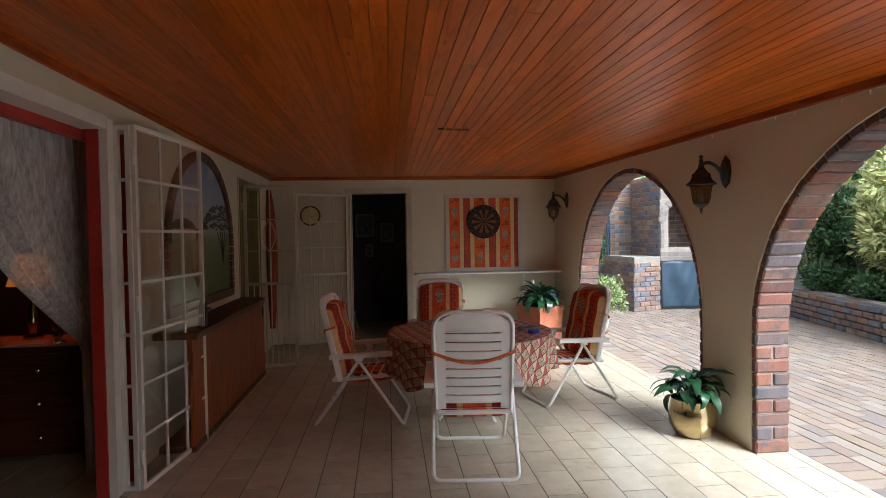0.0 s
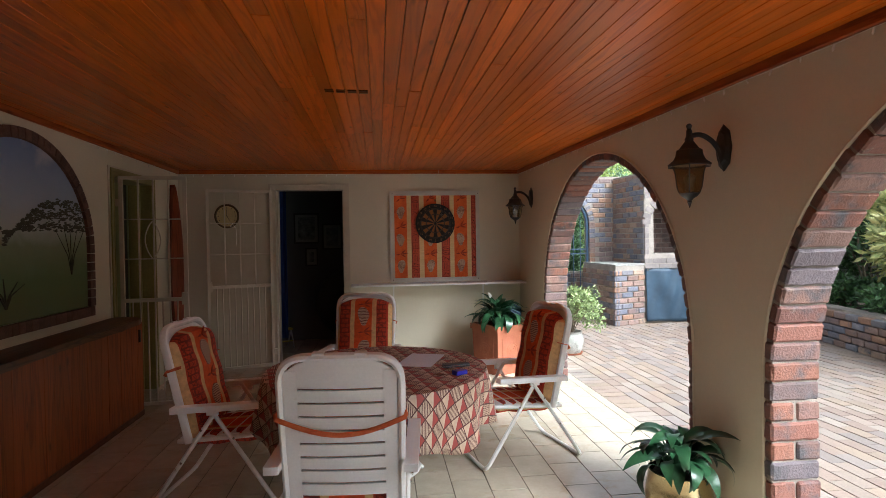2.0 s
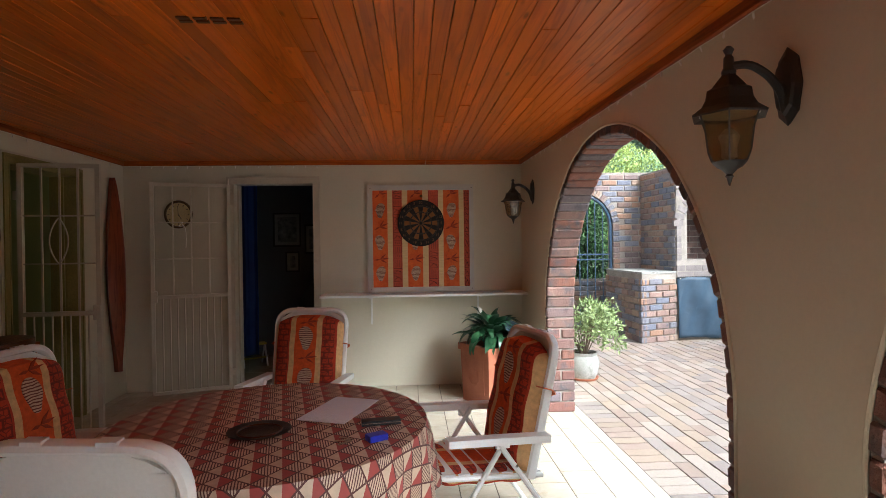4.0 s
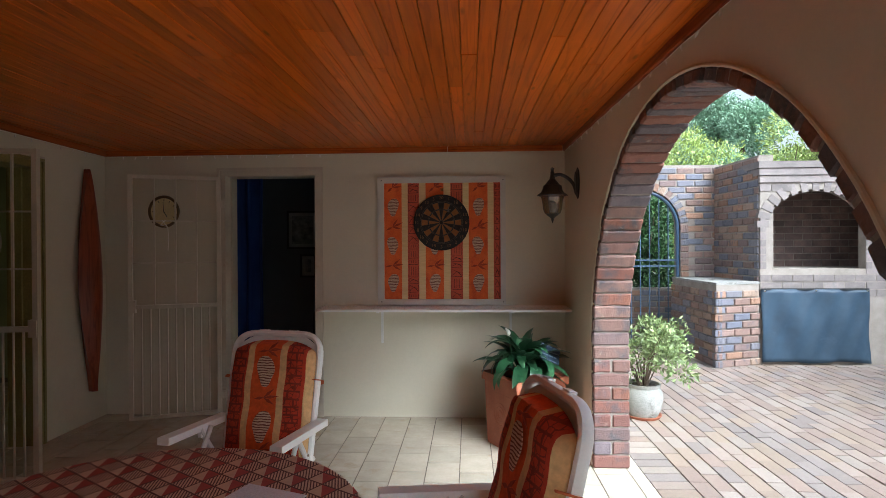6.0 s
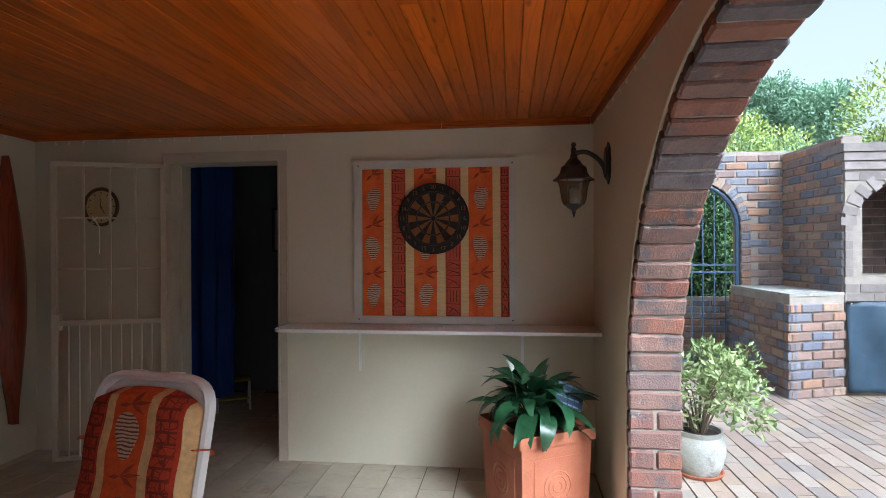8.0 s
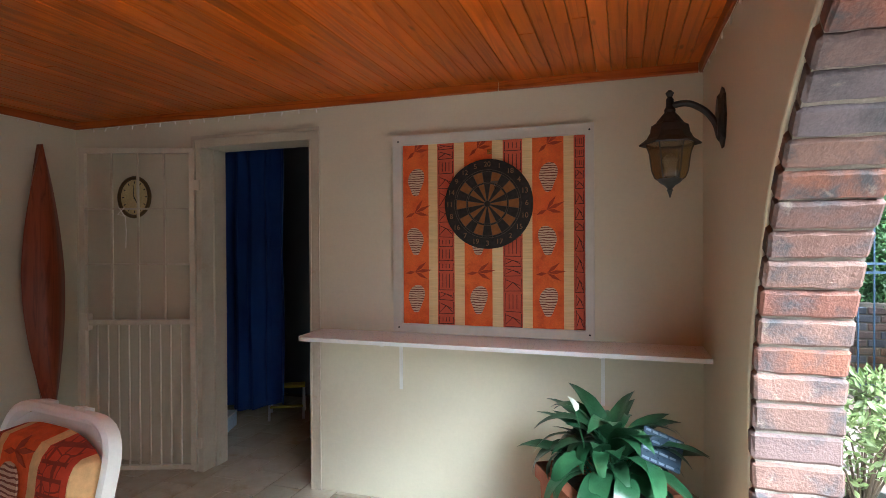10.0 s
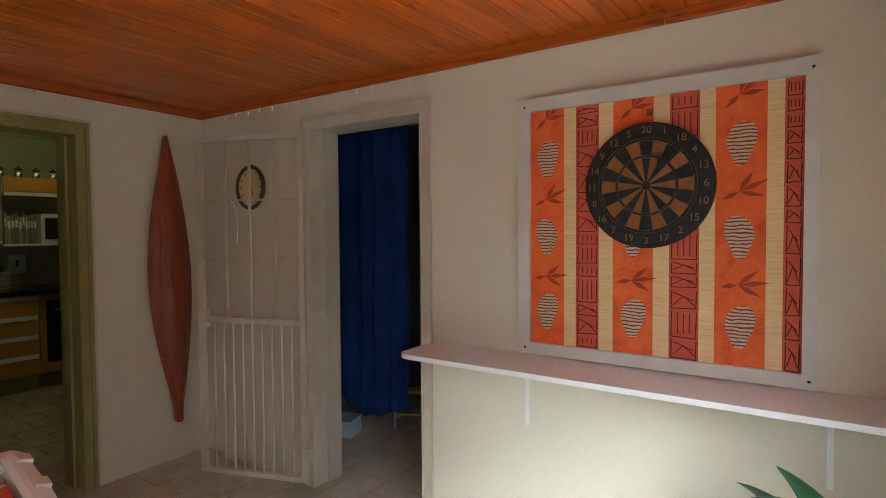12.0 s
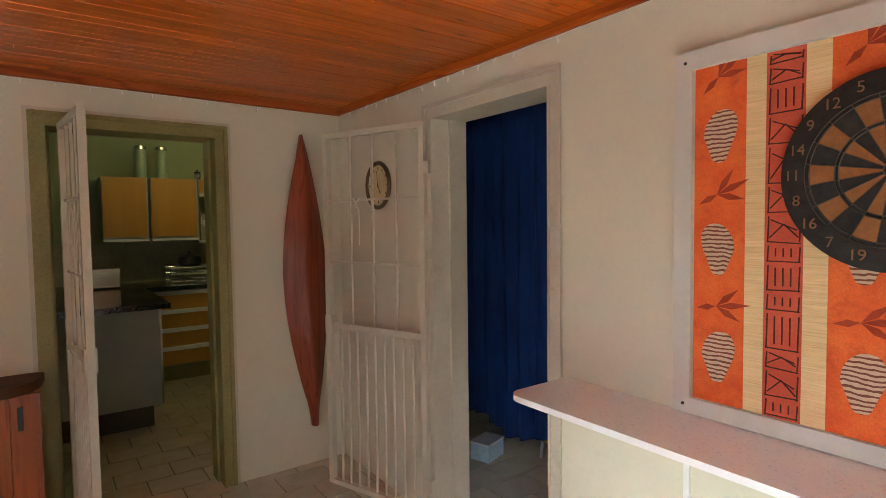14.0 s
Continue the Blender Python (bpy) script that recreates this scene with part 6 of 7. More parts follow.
part("box_lid", rbox(-0.068, 0.068, -0.093, 0.093, 0.101, 0.113, 0.004), LAMINATE, bx)
st_ = thing("folding_step", "small white folding step with a yellow tread", "step stool", pose(-0.05, 9.15, 0, 0, 0, 30))
for x in (-0.13, 0.13):
    for y0, y1 in ((-0.12, 0.0), (0.12, 0.0)):
        bm = bmesh.new()
        tube(bm, [(x, y0, 0.0), (x, y1, 0.24)], 0.01, 8)
        part("leg", bm, PLASTIC, st_)
part("tread", rbox(-0.14, 0.14, -0.05, 0.05, 0.235, 0.255, 0.005), surface("yellow_tread", (0.5, 0.4, 0.03), (0.6, 0.48, 0.05), scale=6), st_, "yellow tread")
part("rung", rbox(-0.125, 0.125, -0.09, -0.06, 0.09, 0.102, 0.003), surface("yellow_rung", (0.5, 0.4, 0.03), (0.6, 0.48, 0.05), scale=6), st_)

# ---- kitchen ----
KITCHEN_GREY = surface("grey_melamine", (0.36, 0.36, 0.33), (0.42, 0.42, 0.38), rough=0.45, scale=4, fine=120, relief=0.03)
PLINTH = surface("brown_plinth", (0.05, 0.04, 0.03), (0.08, 0.06, 0.045), rough=0.6, scale=6)
pen = thing("peninsula_unit", "grey kitchen peninsula cabinet end with a dark plinth", "cabinet")
part("body", rbox(-3.3, -2.2, 5.9, 7.2, 0.16, 0.87, 0.004), KITCHEN_GREY, pen)
part("plinth", rbox(-3.26, -2.24, 5.95, 7.15, 0, 0.159, 0.003), PLINTH, pen)
part("edge_strip", rbox(-2.215, -2.195, 7.2, 7.215, 0.16, 0.87, 0.002), CHROME, pen)
wt = solid("worktop", rbox(-3.34, -2.14, 5.86, 7.27, 0.872, 0.91, 0.006), GRANITE, "black polished granite worktop on the peninsula", "worktop", kind="")
wt2 = solid("worktop", rbox(KXB + 0.002, -3.36, 6.2, 9.2, 0.872, 0.91, 0.006), GRANITE, "black polished granite worktop along the kitchen wall", "worktop", kind="")
base = thing("drawer_unit", "honey veneer drawer unit with pale pull strips", "cabinet")
part("body", rbox(KXB + 0.003, -3.42, 7.28, 7.99, 0.15, 0.87, 0.003), KITCHEN_GREY, base)
part("plinth", rbox(KXB + 0.003, -3.46, 7.28, 7.99, 0, 0.149, 0.003), OLIVE, base)
for k in range(4):
    z = 0.16 + k * 0.175
    d = part("drawer_front", rbox(-3.419, -3.4, 7.3, 7.97, z, z + 0.135, 0.003), CABINET, base)
    part("pull_strip", rbox(-3.425, -3.392, 7.3, 7.97, z + 0.136, z + 0.172, 0.005), LAMINATE, d)
oven = thing("oven", "built-in black oven below the worktop", "oven")
part("housing", rbox(KXB + 0.003, -3.43, 8.0, 8.62, 0.15, 0.87, 0.003), CABINET, oven)
part("oven_door", rbox(-3.429, -3.405, 8.05, 8.6, 0.24, 0.8, 0.006), GRANITE, oven, "black glass door")
bm = bmesh.new()
tube(bm, rounded([(-3.405, 8.1, 0.72), (-3.375, 8.1, 0.72), (-3.375, 8.55, 0.72), (-3.405, 8.55, 0.72)], 0.02), 0.008)
part("oven_handle", bm, CHROME, oven)
for y0, y1 in ((6.98, 7.36), (7.38, 7.8)):
    u = thing("wall_cabinet", "honey veneer wall cabinet with a pale lower edge", "cabinet", group="kitchen wall cabinets")
    part("body", rbox(KXB + 0.003, -3.64, y0, y1, 1.35, 1.93, 0.003), KITCHEN_GREY, u)
    part("door", rbox(-3.639, -3.62, y0 + 0.004, y1 - 0.016, 1.37, 1.928, 0.003), CABINET, u)
    part("lower_strip", rbox(-3.65, -3.615, y0 + 0.004, y1 - 0.004, 1.33, 1.352, 0.003), LAMINATE, u)
u = thing("wall_cabinet", "short honey veneer cabinet above an open shelf", "cabinet", group="kitchen wall cabinets")
part("body", rbox(KXB + 0.003, -3.64, 7.81, 9.0, 1.79, 1.93, 0.003), KITCHEN_GREY, u)
part("door", rbox(-3.639, -3.62, 7.82, 8.99, 1.8, 1.928, 0.003), CABINET, u)
part("lower_strip", rbox(-3.65, -3.615, 7.82, 8.99, 1.76, 1.79, 0.003), LAMINATE, u)
part("shelf", rbox(KXB + 0.003, -3.62, 7.81, 9.0, 1.3, 1.32, 0.003), LAMINATE, u)
part("side", rbox(KXB + 0.003, -3.64, 7.802, 7.809, 1.3, 1.79, 0.001, 1), KITCHEN_GREY, u)
y = 7.83
while y < 8.06:
    t = rnd.uniform(0.018, 0.034)
    h = rnd.uniform(0.24, 0.31)
    b_ = thing("cookbook", "worn cookbook standing on the kitchen shelf", "book", group="cookbooks")
    col = rnd.choice(((0.3, 0.26, 0.2), (0.2, 0.16, 0.1), (0.4, 0.36, 0.28), (0.14, 0.16, 0.13)))
    part("cover", rbox(-3.84, -3.66, y, y + t - 0.002, 1.321, 1.321 + h, 0.003), surface("book_cloth", col, tuple(1.2 * q for q in col), scale=20), b_)
    part("spine_label", rbox(-3.66, -3.6585, y + 0.004, y + t - 0.006, 1.321 + h * 0.55, 1.321 + h * 0.8, 0.0004, 1), PAPER, b_)
    y += t
mw = thing("microwave", "white microwave oven on the kitchen shelf", "microwave")
part("case", rbox(-3.95, -3.62, 8.1, 8.55, 1.322, 1.6, 0.01), LAMINATE, mw)
part("window", rbox(-3.619, -3.612, 8.13, 8.4, 1.36, 1.56, 0.004), BLACK, mw)
part("control_panel", rbox(-3.619, -3.613, 8.42, 8.53, 1.36, 1.56, 0.003), KITCHEN_GREY, mw)
GREEN_TIN = surface("green_canister", (0.3, 0.38, 0.26), (0.36, 0.44, 0.31), rough=0.35, scale=4)
for y in (7.32, 7.5):
    j = thing("canister", "tall pale green canister with a steel lid on the cabinets", "canister", Matrix.Translation((-3.72, y, 1.931)), group="tall canisters")
    part("can", lathe([(0.01, 0), (0.05, 0), (0.05, 0.27), (0.01, 0.272)], 24), GREEN_TIN, j)
    lid = part("lid", lathe([(0.01, 0.273), (0.053, 0.273), (0.053, 0.3), (0.04, 0.308), (0.01, 0.31)], 24), CHROME, j)
for y in (7.82, 7.96, 8.1, 8.24):
    j = thing("spice_jar", "small steel lidded jar on the cabinets", "jar", Matrix.Translation((-3.7, y, 1.931)), group="small jars")
    part("jar_body", lathe([(0.01, 0), (0.03, 0), (0.034, 0.05), (0.028, 0.06), (0.01, 0.062)], 18), CHROME, j)
    part("lid", lathe([(0.01, 0.063), (0.034, 0.063), (0.03, 0.08), (0.008, 0.084), (0.008, 0.1), (0.002, 0.102)], 18), BLACK, j)
hob = thing("dish_rack", "steel rack with upturned pots on the worktop", "dish rack", Matrix.Translation((-3.7, 7.72, 0.911)))
for z in (0.02, 0.09, 0.15):
    bm = bmesh.new()
    tube(bm, [(0.14 * sx, 0.2 * sy, z) for sx, sy in ((-1, -1), (1, -1), (1, 1), (-1, 1))], 0.005, 6, closed=True)
    part("rail", bm, CHROME, hob)
for sx in (-1, 1):
    for sy in (-1, 1):
        bm = bmesh.new()
        tube(bm, [(0.14 * sx, 0.2 * sy, 0), (0.14 * sx, 0.2 * sy, 0.16)], 0.005, 6)
        part("post", bm, CHROME, hob)
kt = thing("pot", "black pot resting on the steel rack", "pot", Matrix.Translation((-3.7, 7.72, 1.067)))
part("pot_body", lathe([(0.02, 0), (0.1, 0), (0.115, 0.03), (0.1, 0.1), (0.03, 0.12)], 24), BLACK, kt)
part("pot_knob", lathe([(0.004, 0.12), (0.012, 0.135), (0.012, 0.15), (0.002, 0.155)], 10), BLACK, kt)
toast = thing("toaster", "steel toaster at the back of the worktop", "toaster", Matrix.Translation((-3.6, 6.95, 0.911)))
part("case", rbox(-0.09, 0.09, -0.14, 0.14, 0.012, 0.18, 0.02, 3), CHROME, toast)
part("foot_band", rbox(-0.085, 0.085, -0.135, 0.135, 0, 0.011, 0.003), BLACK, toast)
sw = thing("switch_plate", "white square socket plate on the splashback", "switch", Matrix.Translation((KXB, 8.02, 1.13)))
part("plate", rbox(0.007, 0.018, -0.07, 0.07, -0.08, 0.08, 0.004), LAMINATE, sw)
part("rocker", rbox(0.0181, 0.024, -0.012, 0.012, -0.03, 0.03, 0.003), BLACK, sw)
bm = bmesh.new()
for i in range(18):
    for k in range(3):
        box(bm, KXB, KXB + 0.006, 6.3 + i * 0.152, 6.3 + i * 0.152 + 0.149, 0.912 + k * 0.139, 0.912 + k * 0.139 + 0.136)
spl = solid("splashback", bm, surface("cream_wall_tile", (0.42, 0.38, 0.28), (0.5, 0.46, 0.35), rough=0.25, scale=6, vary="island", spread=0.15), "cream tiled splashback behind the worktop", "splashback")
fl = thing("strip_light", "lit fluorescent strip light under the kitchen ceiling", "ceiling light", Matrix.Translation((-2.7, 7.7, 2.3)))
part("housing", rbox(-0.05, 0.05, -0.6, 0.6, 0.01, 0.04, 0.006), WHITE, fl)
bm = bmesh.new()
tube(bm, [(0, -0.57, -0.005), (0, 0.57, -0.005)], 0.014, 12)
part("tube", bm, glow("fluorescent_tube", (1.0, 0.77, 0.3), 3.8), fl, "glowing tube")

# ---- ceiling fittings and fairy lights ----
vent = thing("ceiling_vent", "dark slotted vent let into the ceiling boards", "vent")
for k in range(4):
    x = 0.972 + k * 0.059
    z = zc(x, 4.68)
    for q in range(2):
        part("slot", rbox(x, x + 0.045, 4.66 + q * 0.03, 4.678 + q * 0.03, z - 0.006, z + 0.004, 0.002, 1), DARK_WOOD, vent)


def fairy(name, a, b, inward, n):
    s = thing(name, "string of small white fairy lights under the cornice", "string light", group="fairy lights")
    bm = bmesh.new()
    pts = []
    for i in range(n + 1):
        p = Vector(a).lerp(Vector(b), i / n)
        z = zc(p.x, p.y) - 0.052 + (0.004 if i % 2 else 0)
        pts.append((p.x + inward[0] * 0.005, p.y + inward[1] * 0.005, z))
    tube(bm, pts, 0.0016, 5)
    part("wire", bm, WHITE, s)
    lo = bmesh.new()
    tube(lo, [(0, 0, 0), (0, 0, -0.019), (0, 0, -0.025)], 0.0045, 6, radii=[0.004, 0.0048, 0.0012])
    me = finish("light", lo, WHITE, True)
    for p in pts[1:-1]:
        piece("light", me, s, Matrix.Translation(p) @ pose(0, 0, 0, rnd.uniform(-25, 25), rnd.uniform(-25, 25), 0))


fairy("fairy_lights", (RX, 1.0, 0), (RX, FY - 0.05, 0), (-1, 0), 44)
fairy("fairy_lights", (LX + 0.05, FY, 0), (1.0, FY, 0), (0, -1), 17)
fairy("fairy_lights", (LX, 6.2, 0), (LX, FY - 0.1, 0), (1, 0), 13)

# ---- courtyard things ----
tarp = thing("braai_cover", "blue-grey vinyl cover hanging over the barbecue's lower half", "cover")
bm = bmesh.new()
rows_t = []
for j in range(17):
    z = 0.03 + 0.84 * j / 16
    rows_t.append([bm.verts.new((5.46 + 1.2 * i / 30, BY - 0.024 - 0.012 * math.sin(i * 0.5 + j * 0.3) - 0.008 * math.sin(i * 1.1 - j * 0.55) - 0.02 * (1 - j / 16), z + 0.008 * math.sin(i * 0.35) * (j == 0))) for i in range(31)])
for A, B in zip(rows_t, rows_t[1:]):
    for i in range(30):
        bm.faces.new((A[i], A[i + 1], B[i + 1], B[i]))
sheet = part("sheet", bm, TARP, tarp)
sheet.modifiers.new("thickness", "SOLIDIFY").thickness = 0.003
for x in (5.49, 6.06, 6.63):
    part("stud", lathe([(0.002, 0), (0.012, 0), (0.009, 0.006), (0.002, 0.008)], 12), CHROME, tarp, at=Matrix.Translation((x, BY - 0.045, 0.85)) @ Matrix.Rotation(radians(90), 4, "X"))
part("hem_rod", rbox(5.46, 6.66, BY - 0.03, BY - 0.018, 0.862, 0.878, 0.003), BLACK_IRON, tarp)
# stepped coping courses over the chimney
for k in range(3):
    part("coping", rbox(BX0 - 0.01 - 0.012 * k, BX1 + 0.01, BY - 0.02 - 0.014 * k, BY + 1.05, 2.1 + k * 0.082, 2.1 + k * 0.082 + 0.076, 0.008, 2), FACE_BRICK, braai, "grey brick coping")

gate = thing("garden_gate", "blue arched iron garden gate in the yard wall", "gate")
gy = WY + 0.03
bm = bmesh.new()
r_ = GATE_R - 0.03
tube(bm, [(gcx0 + r_, gy, 0.03) for gcx0 in [(GATE_X0 + GATE_X1) / 2]] + [((GATE_X0 + GATE_X1) / 2 + r_ * math.cos(math.pi * k / 20), gy, GATE_S + r_ * math.sin(math.pi * k / 20)) for k in range(21)] + [((GATE_X0 + GATE_X1) / 2 - r_, gy, 0.03)], 0.024, 8)
part("frame", bm, BLUE_IRON, gate)
for k in range(7):
    x = GATE_X0 + 0.03 + (GATE_X1 - GATE_X0 - 0.06) * (k + 1) / 8
    top = GATE_S + math.sqrt(max(0.01, r_ ** 2 - (x - (GATE_X0 + GATE_X1) / 2) ** 2))
    bm = bmesh.new()
    tube(bm, [(x, gy, 0.06), (x, gy, top)], 0.008, 6)
    part("bar", bm, BLUE_IRON, gate)
for z in (0.08, 1.1, 1.18):
    part("rail", rbox(GATE_X0 + 0.04, GATE_X1 - 0.04, gy - 0.012, gy + 0.012, z - 0.01, z + 0.01, 0.003), BLUE_IRON, gate)


def leaf_cloud(n, clumps, L, W, seed, spread=1.0, up=0.3):
    """Many small pointed leaves scattered about clump centres: (x, y, z, rx, ry, rz)."""
    r = np.random.default_rng(seed)
    cl = np.array(clumps, float)
    wt = cl[:, 3] * cl[:, 4] * cl[:, 5]
    idx = r.choice(len(cl), n, p=wt / wt.sum())
    d = r.normal(size=(n, 3))
    d /= np.linalg.norm(d, axis=1)[:, None]
    rad = r.uniform(0.45, 1.05, n) ** 0.6
    rad *= 1 + 0.18 * np.sin(d[:, 0] * 7 + idx) * np.cos(d[:, 2] * 6 + idx * 2)
    c = cl[idx, :3] + d * cl[idx, 3:6] * rad[:, None] * spread
    ax = d + r.normal(size=(n, 3)) * 0.7 + np.array((0, 0, up))
    ax /= np.linalg.norm(ax, axis=1)[:, None]
    sd = np.cross(ax, r.normal(size=(n, 3)))
    sd /= np.linalg.norm(sd, axis=1)[:, None]
    nm = np.cross(ax, sd)
    k = r.uniform(0.6, 1.3, n)[:, None]
    v = np.empty((n, 4, 3))
    v[:, 0] = c
    v[:, 1] = c + ax * L * 0.5 * k + sd * W * k + nm * W * 0.4
    v[:, 2] = c + ax * L * k
    v[:, 3] = c + ax * L * 0.5 * k - sd * W * k + nm * W * 0.4
    me = bpy.data.meshes.new("crown")
    f = np.arange(n * 4).reshape(n, 4)
    me.from_pydata(v.reshape(-1, 3).tolist(), [], f.tolist())
    return me


def crown(parent, me, material, label="", name="crown"):
    me.materials.append(material)
    o = new(name, me)
    o.parent = parent
    return tagged(o, label)


# shrub in a whitewashed pot
shrub = thing("potted_shrub", "small-leaved shrub in a stained whitewashed pot", "potted plant", Matrix.Translation((3.5, 8.13, 0)))
part("saucer", lathe([(0.02, 0), (0.13, 0), (0.145, 0.022), (0.135, 0.022), (0.12, 0.01), (0.02, 0.01)], 28), TERRACOTTA, shrub, "terracotta saucer")
part("pot_body", lathe([(0.02, 0.011), (0.11, 0.011), (0.135, 0.06), (0.155, 0.15), (0.15, 0.2), (0.128, 0.24), (0.14, 0.27), (0.125, 0.27), (0.12, 0.23), (0.02, 0.22)], 32), CONCRETE, shrub, "stained white pot")
part("soil", lathe([(0.01, 0.2), (0.118, 0.2), (0.118, 0.245), (0.01, 0.25)], 18), SOIL, shrub)
rs = random.Random(21)
tips = []
for k in range(16):
    a, l = rs.uniform(0, math.tau), rs.uniform(0.25, 0.5)
    e = Vector((math.cos(a) * rs.uniform(0.1, 0.34) + 0.05, math.sin(a) * rs.uniform(0.1, 0.3), 0.24 + l))
    mid = Vector((e.x * 0.35, e.y * 0.35, 0.24 + l * 0.55))
    bm = bmesh.new()
    tube(bm, [(e.x * 0.08, e.y * 0.08, 0.23), mid, e], 0.005, 5, radii=[0.007, 0.005, 0.002])
    tips.append(e)
    part("branch", bm, BARK, shrub)
cl = [(e.x, e.y, e.z, 0.1, 0.1, 0.08) for e in tips] + [(0.27, -0.1, 0.38, 0.12, 0.1, 0.08), (-0.1, 0.05, 0.36, 0.12, 0.12, 0.08), (0.1, -0.12, 0.5, 0.14, 0.12, 0.1)]
crown(shrub, leaf_cloud(2300, cl, 0.046, 0.011, 5), LEAF_PALE)


def bush(label, x, y, z, h, w, mat, n, L, W, seed, name="bush", category="bush"):
    b = thing(name, label, category, Matrix.Translation((x, y, z)))
    r = random.Random(seed)
    bm = bmesh.new()
    cl = []
    for k in range(9):
        a = r.uniform(0, math.tau)
        e = Vector((math.cos(a) * w * r.uniform(0.15, 0.75), math.sin(a) * w * r.uniform(0.15, 0.75), h * r.uniform(0.4, 0.92)))
        tube(bm, [(e.x * 0.1, e.y * 0.1, -0.02), (e.x * 0.45, e.y * 0.45, e.z * 0.5), e], 0.02, 6, radii=[0.025, 0.016, 0.006])
        cl.append((e.x, e.y, e.z, w * 0.42, w * 0.42, h * 0.22))
        cl.append((e.x * 1.15, e.y * 1.15, e.z * 0.6, w * 0.36, w * 0.36, h * 0.18))
    part("stems", bm, BARK, b)
    crown(b, leaf_cloud(n, cl, L, W, seed), mat)
    return b


bush("tall variegated green and yellow bush behind the planter wall", 7.8, 7.6, 0.37, 1.9, 0.95, VARIEGATED, 4200, 0.15, 0.03, 31)
bush("tall variegated green and yellow bush behind the planter wall", 7.7, 6.0, 0.37, 2.1, 1.0, VARIEGATED, 4200, 0.15, 0.03, 32)
bush("tall dark green bush against the boundary wall", 9.2, 6.8, 0.37, 2.6, 1.2, LEAF_DARK, 3600, 0.14, 0.035, 33)
bush("tall dark green bush against the boundary wall", 9.3, 4.2, 0.37, 2.5, 1.3, LEAF_DARK, 3600, 0.14, 0.035, 36)
bush("tall dark green bush against the boundary wall", 9.4, 9.0, 0.37, 2.4, 1.1, LEAF_DARK, 3600, 0.14, 0.035, 37)
# mostly unseen hedge, added to block low sky and darken the verandah's house side
for k, (x, y) in enumerate(((8.9, 2.2), (9.2, 0.2), (9.0, -1.8), (9.3, -3.8), (10.0, 10.6))):
    bush("tall dense green hedge bush added along the boundary to block low sky", x, y, 0.0, 3.3, 1.5, LEAF_DARK, 5000, 0.14, 0.035, 60 + k, "hedge_bush", "hedge")
bush("low dark green ground-cover bush in the planting bed", 7.55, 8.6, 0.37, 0.45, 0.55, LEAF_DARK, 2200, 0.08, 0.02, 34)
bush("low dark green ground-cover bush in the planting bed", 7.2, 7.5, 0.37, 0.35, 0.4, LEAF_DARK, 1600, 0.08, 0.02, 35)
for k, (x, y, h, w) in enumerate(((3.4, 14.6, 3.5, 1.2), (6.0, 13.9, 3.5, 1.1), (6.9, 12.8, 3.35, 1.15), (8.5, 12.6, 3.3, 1.2), (10.3, 12.4, 3.2, 1.3))):
    bush("feathery bright green conifer hedge behind the yard wall", x, y, -0.06, h, w, LEAF_BRIGHT, 30000, 0.07, 0.013, 50 + k, "hedge_bush", "hedge")
bush("dark green clipped hedge bush beyond the iron gate", 4.95, 13.05, -0.06, 2.35, 0.8, LEAF_DARK, 9000, 0.07, 0.02, 70)
bush("dark green clipped hedge bush beyond the iron gate", 4.1, 13.1, -0.06, 2.3, 0.8, LEAF_DARK, 7000, 0.07, 0.02, 71)


def tree(label, x, y, h, w, mat, n, seed, L=0.1, W=0.024):
    t = thing("tree", label, "tree", Matrix.Translation((x, y, -0.06)))
    r = random.Random(seed)
    bm = bmesh.new()
    tube(bm, [(0, 0, 0), (0.05, 0.03, h * 0.25), (0, 0.08, h * 0.5), (0.06, 0.02, h * 0.9)], 0.2, 10, radii=[0.22, 0.18, 0.13, 0.03])
    cl = []
    for k in range(14):
        a, zz = k * 2.4 + r.uniform(-0.4, 0.4), h * r.uniform(0.4, 0.95)
        d = w * r.uniform(0.5, 1.0) * (1.15 - abs(zz / h - 0.55) * 1.6)
        e = (math.cos(a) * d, math.sin(a) * d, zz)
        tube(bm, [(0.02, 0.04, zz * 0.72), (e[0] * 0.5, e[1] * 0.5, zz * 0.88), e], 0.05, 6, radii=[0.07, 0.045, 0.012])
        cl.append((*e, w * 0.38, w * 0.38, h * 0.1))
        cl.append((e[0] * 0.5, e[1] * 0.5, zz + 0.1, w * 0.3, w * 0.3, h * 0.09))
    part("trunk", bm, BARK, t)
    crown(t, leaf_cloud(n, cl, L, W, seed), mat)
    return t


tree("tall blue-green tree beyond the yard wall", 9.0, 18.5, 5.3, 1.75, LEAF_TREE, 60000, 81, 0.08, 0.022)
tree("spreading tree standing beyond the garden", 14.5, 19.0, 4.8, 2.2, LEAF_TREE, 36000, 82, 0.08, 0.022)
tree("broad green tree over the garden boundary", 13.0, 7.0, 6.0, 2.6, LEAF_DARK, 14000, 83)
tree("broad green tree over the garden boundary", 13.5, 1.0, 6.5, 2.8, LEAF_DARK, 14000, 84)
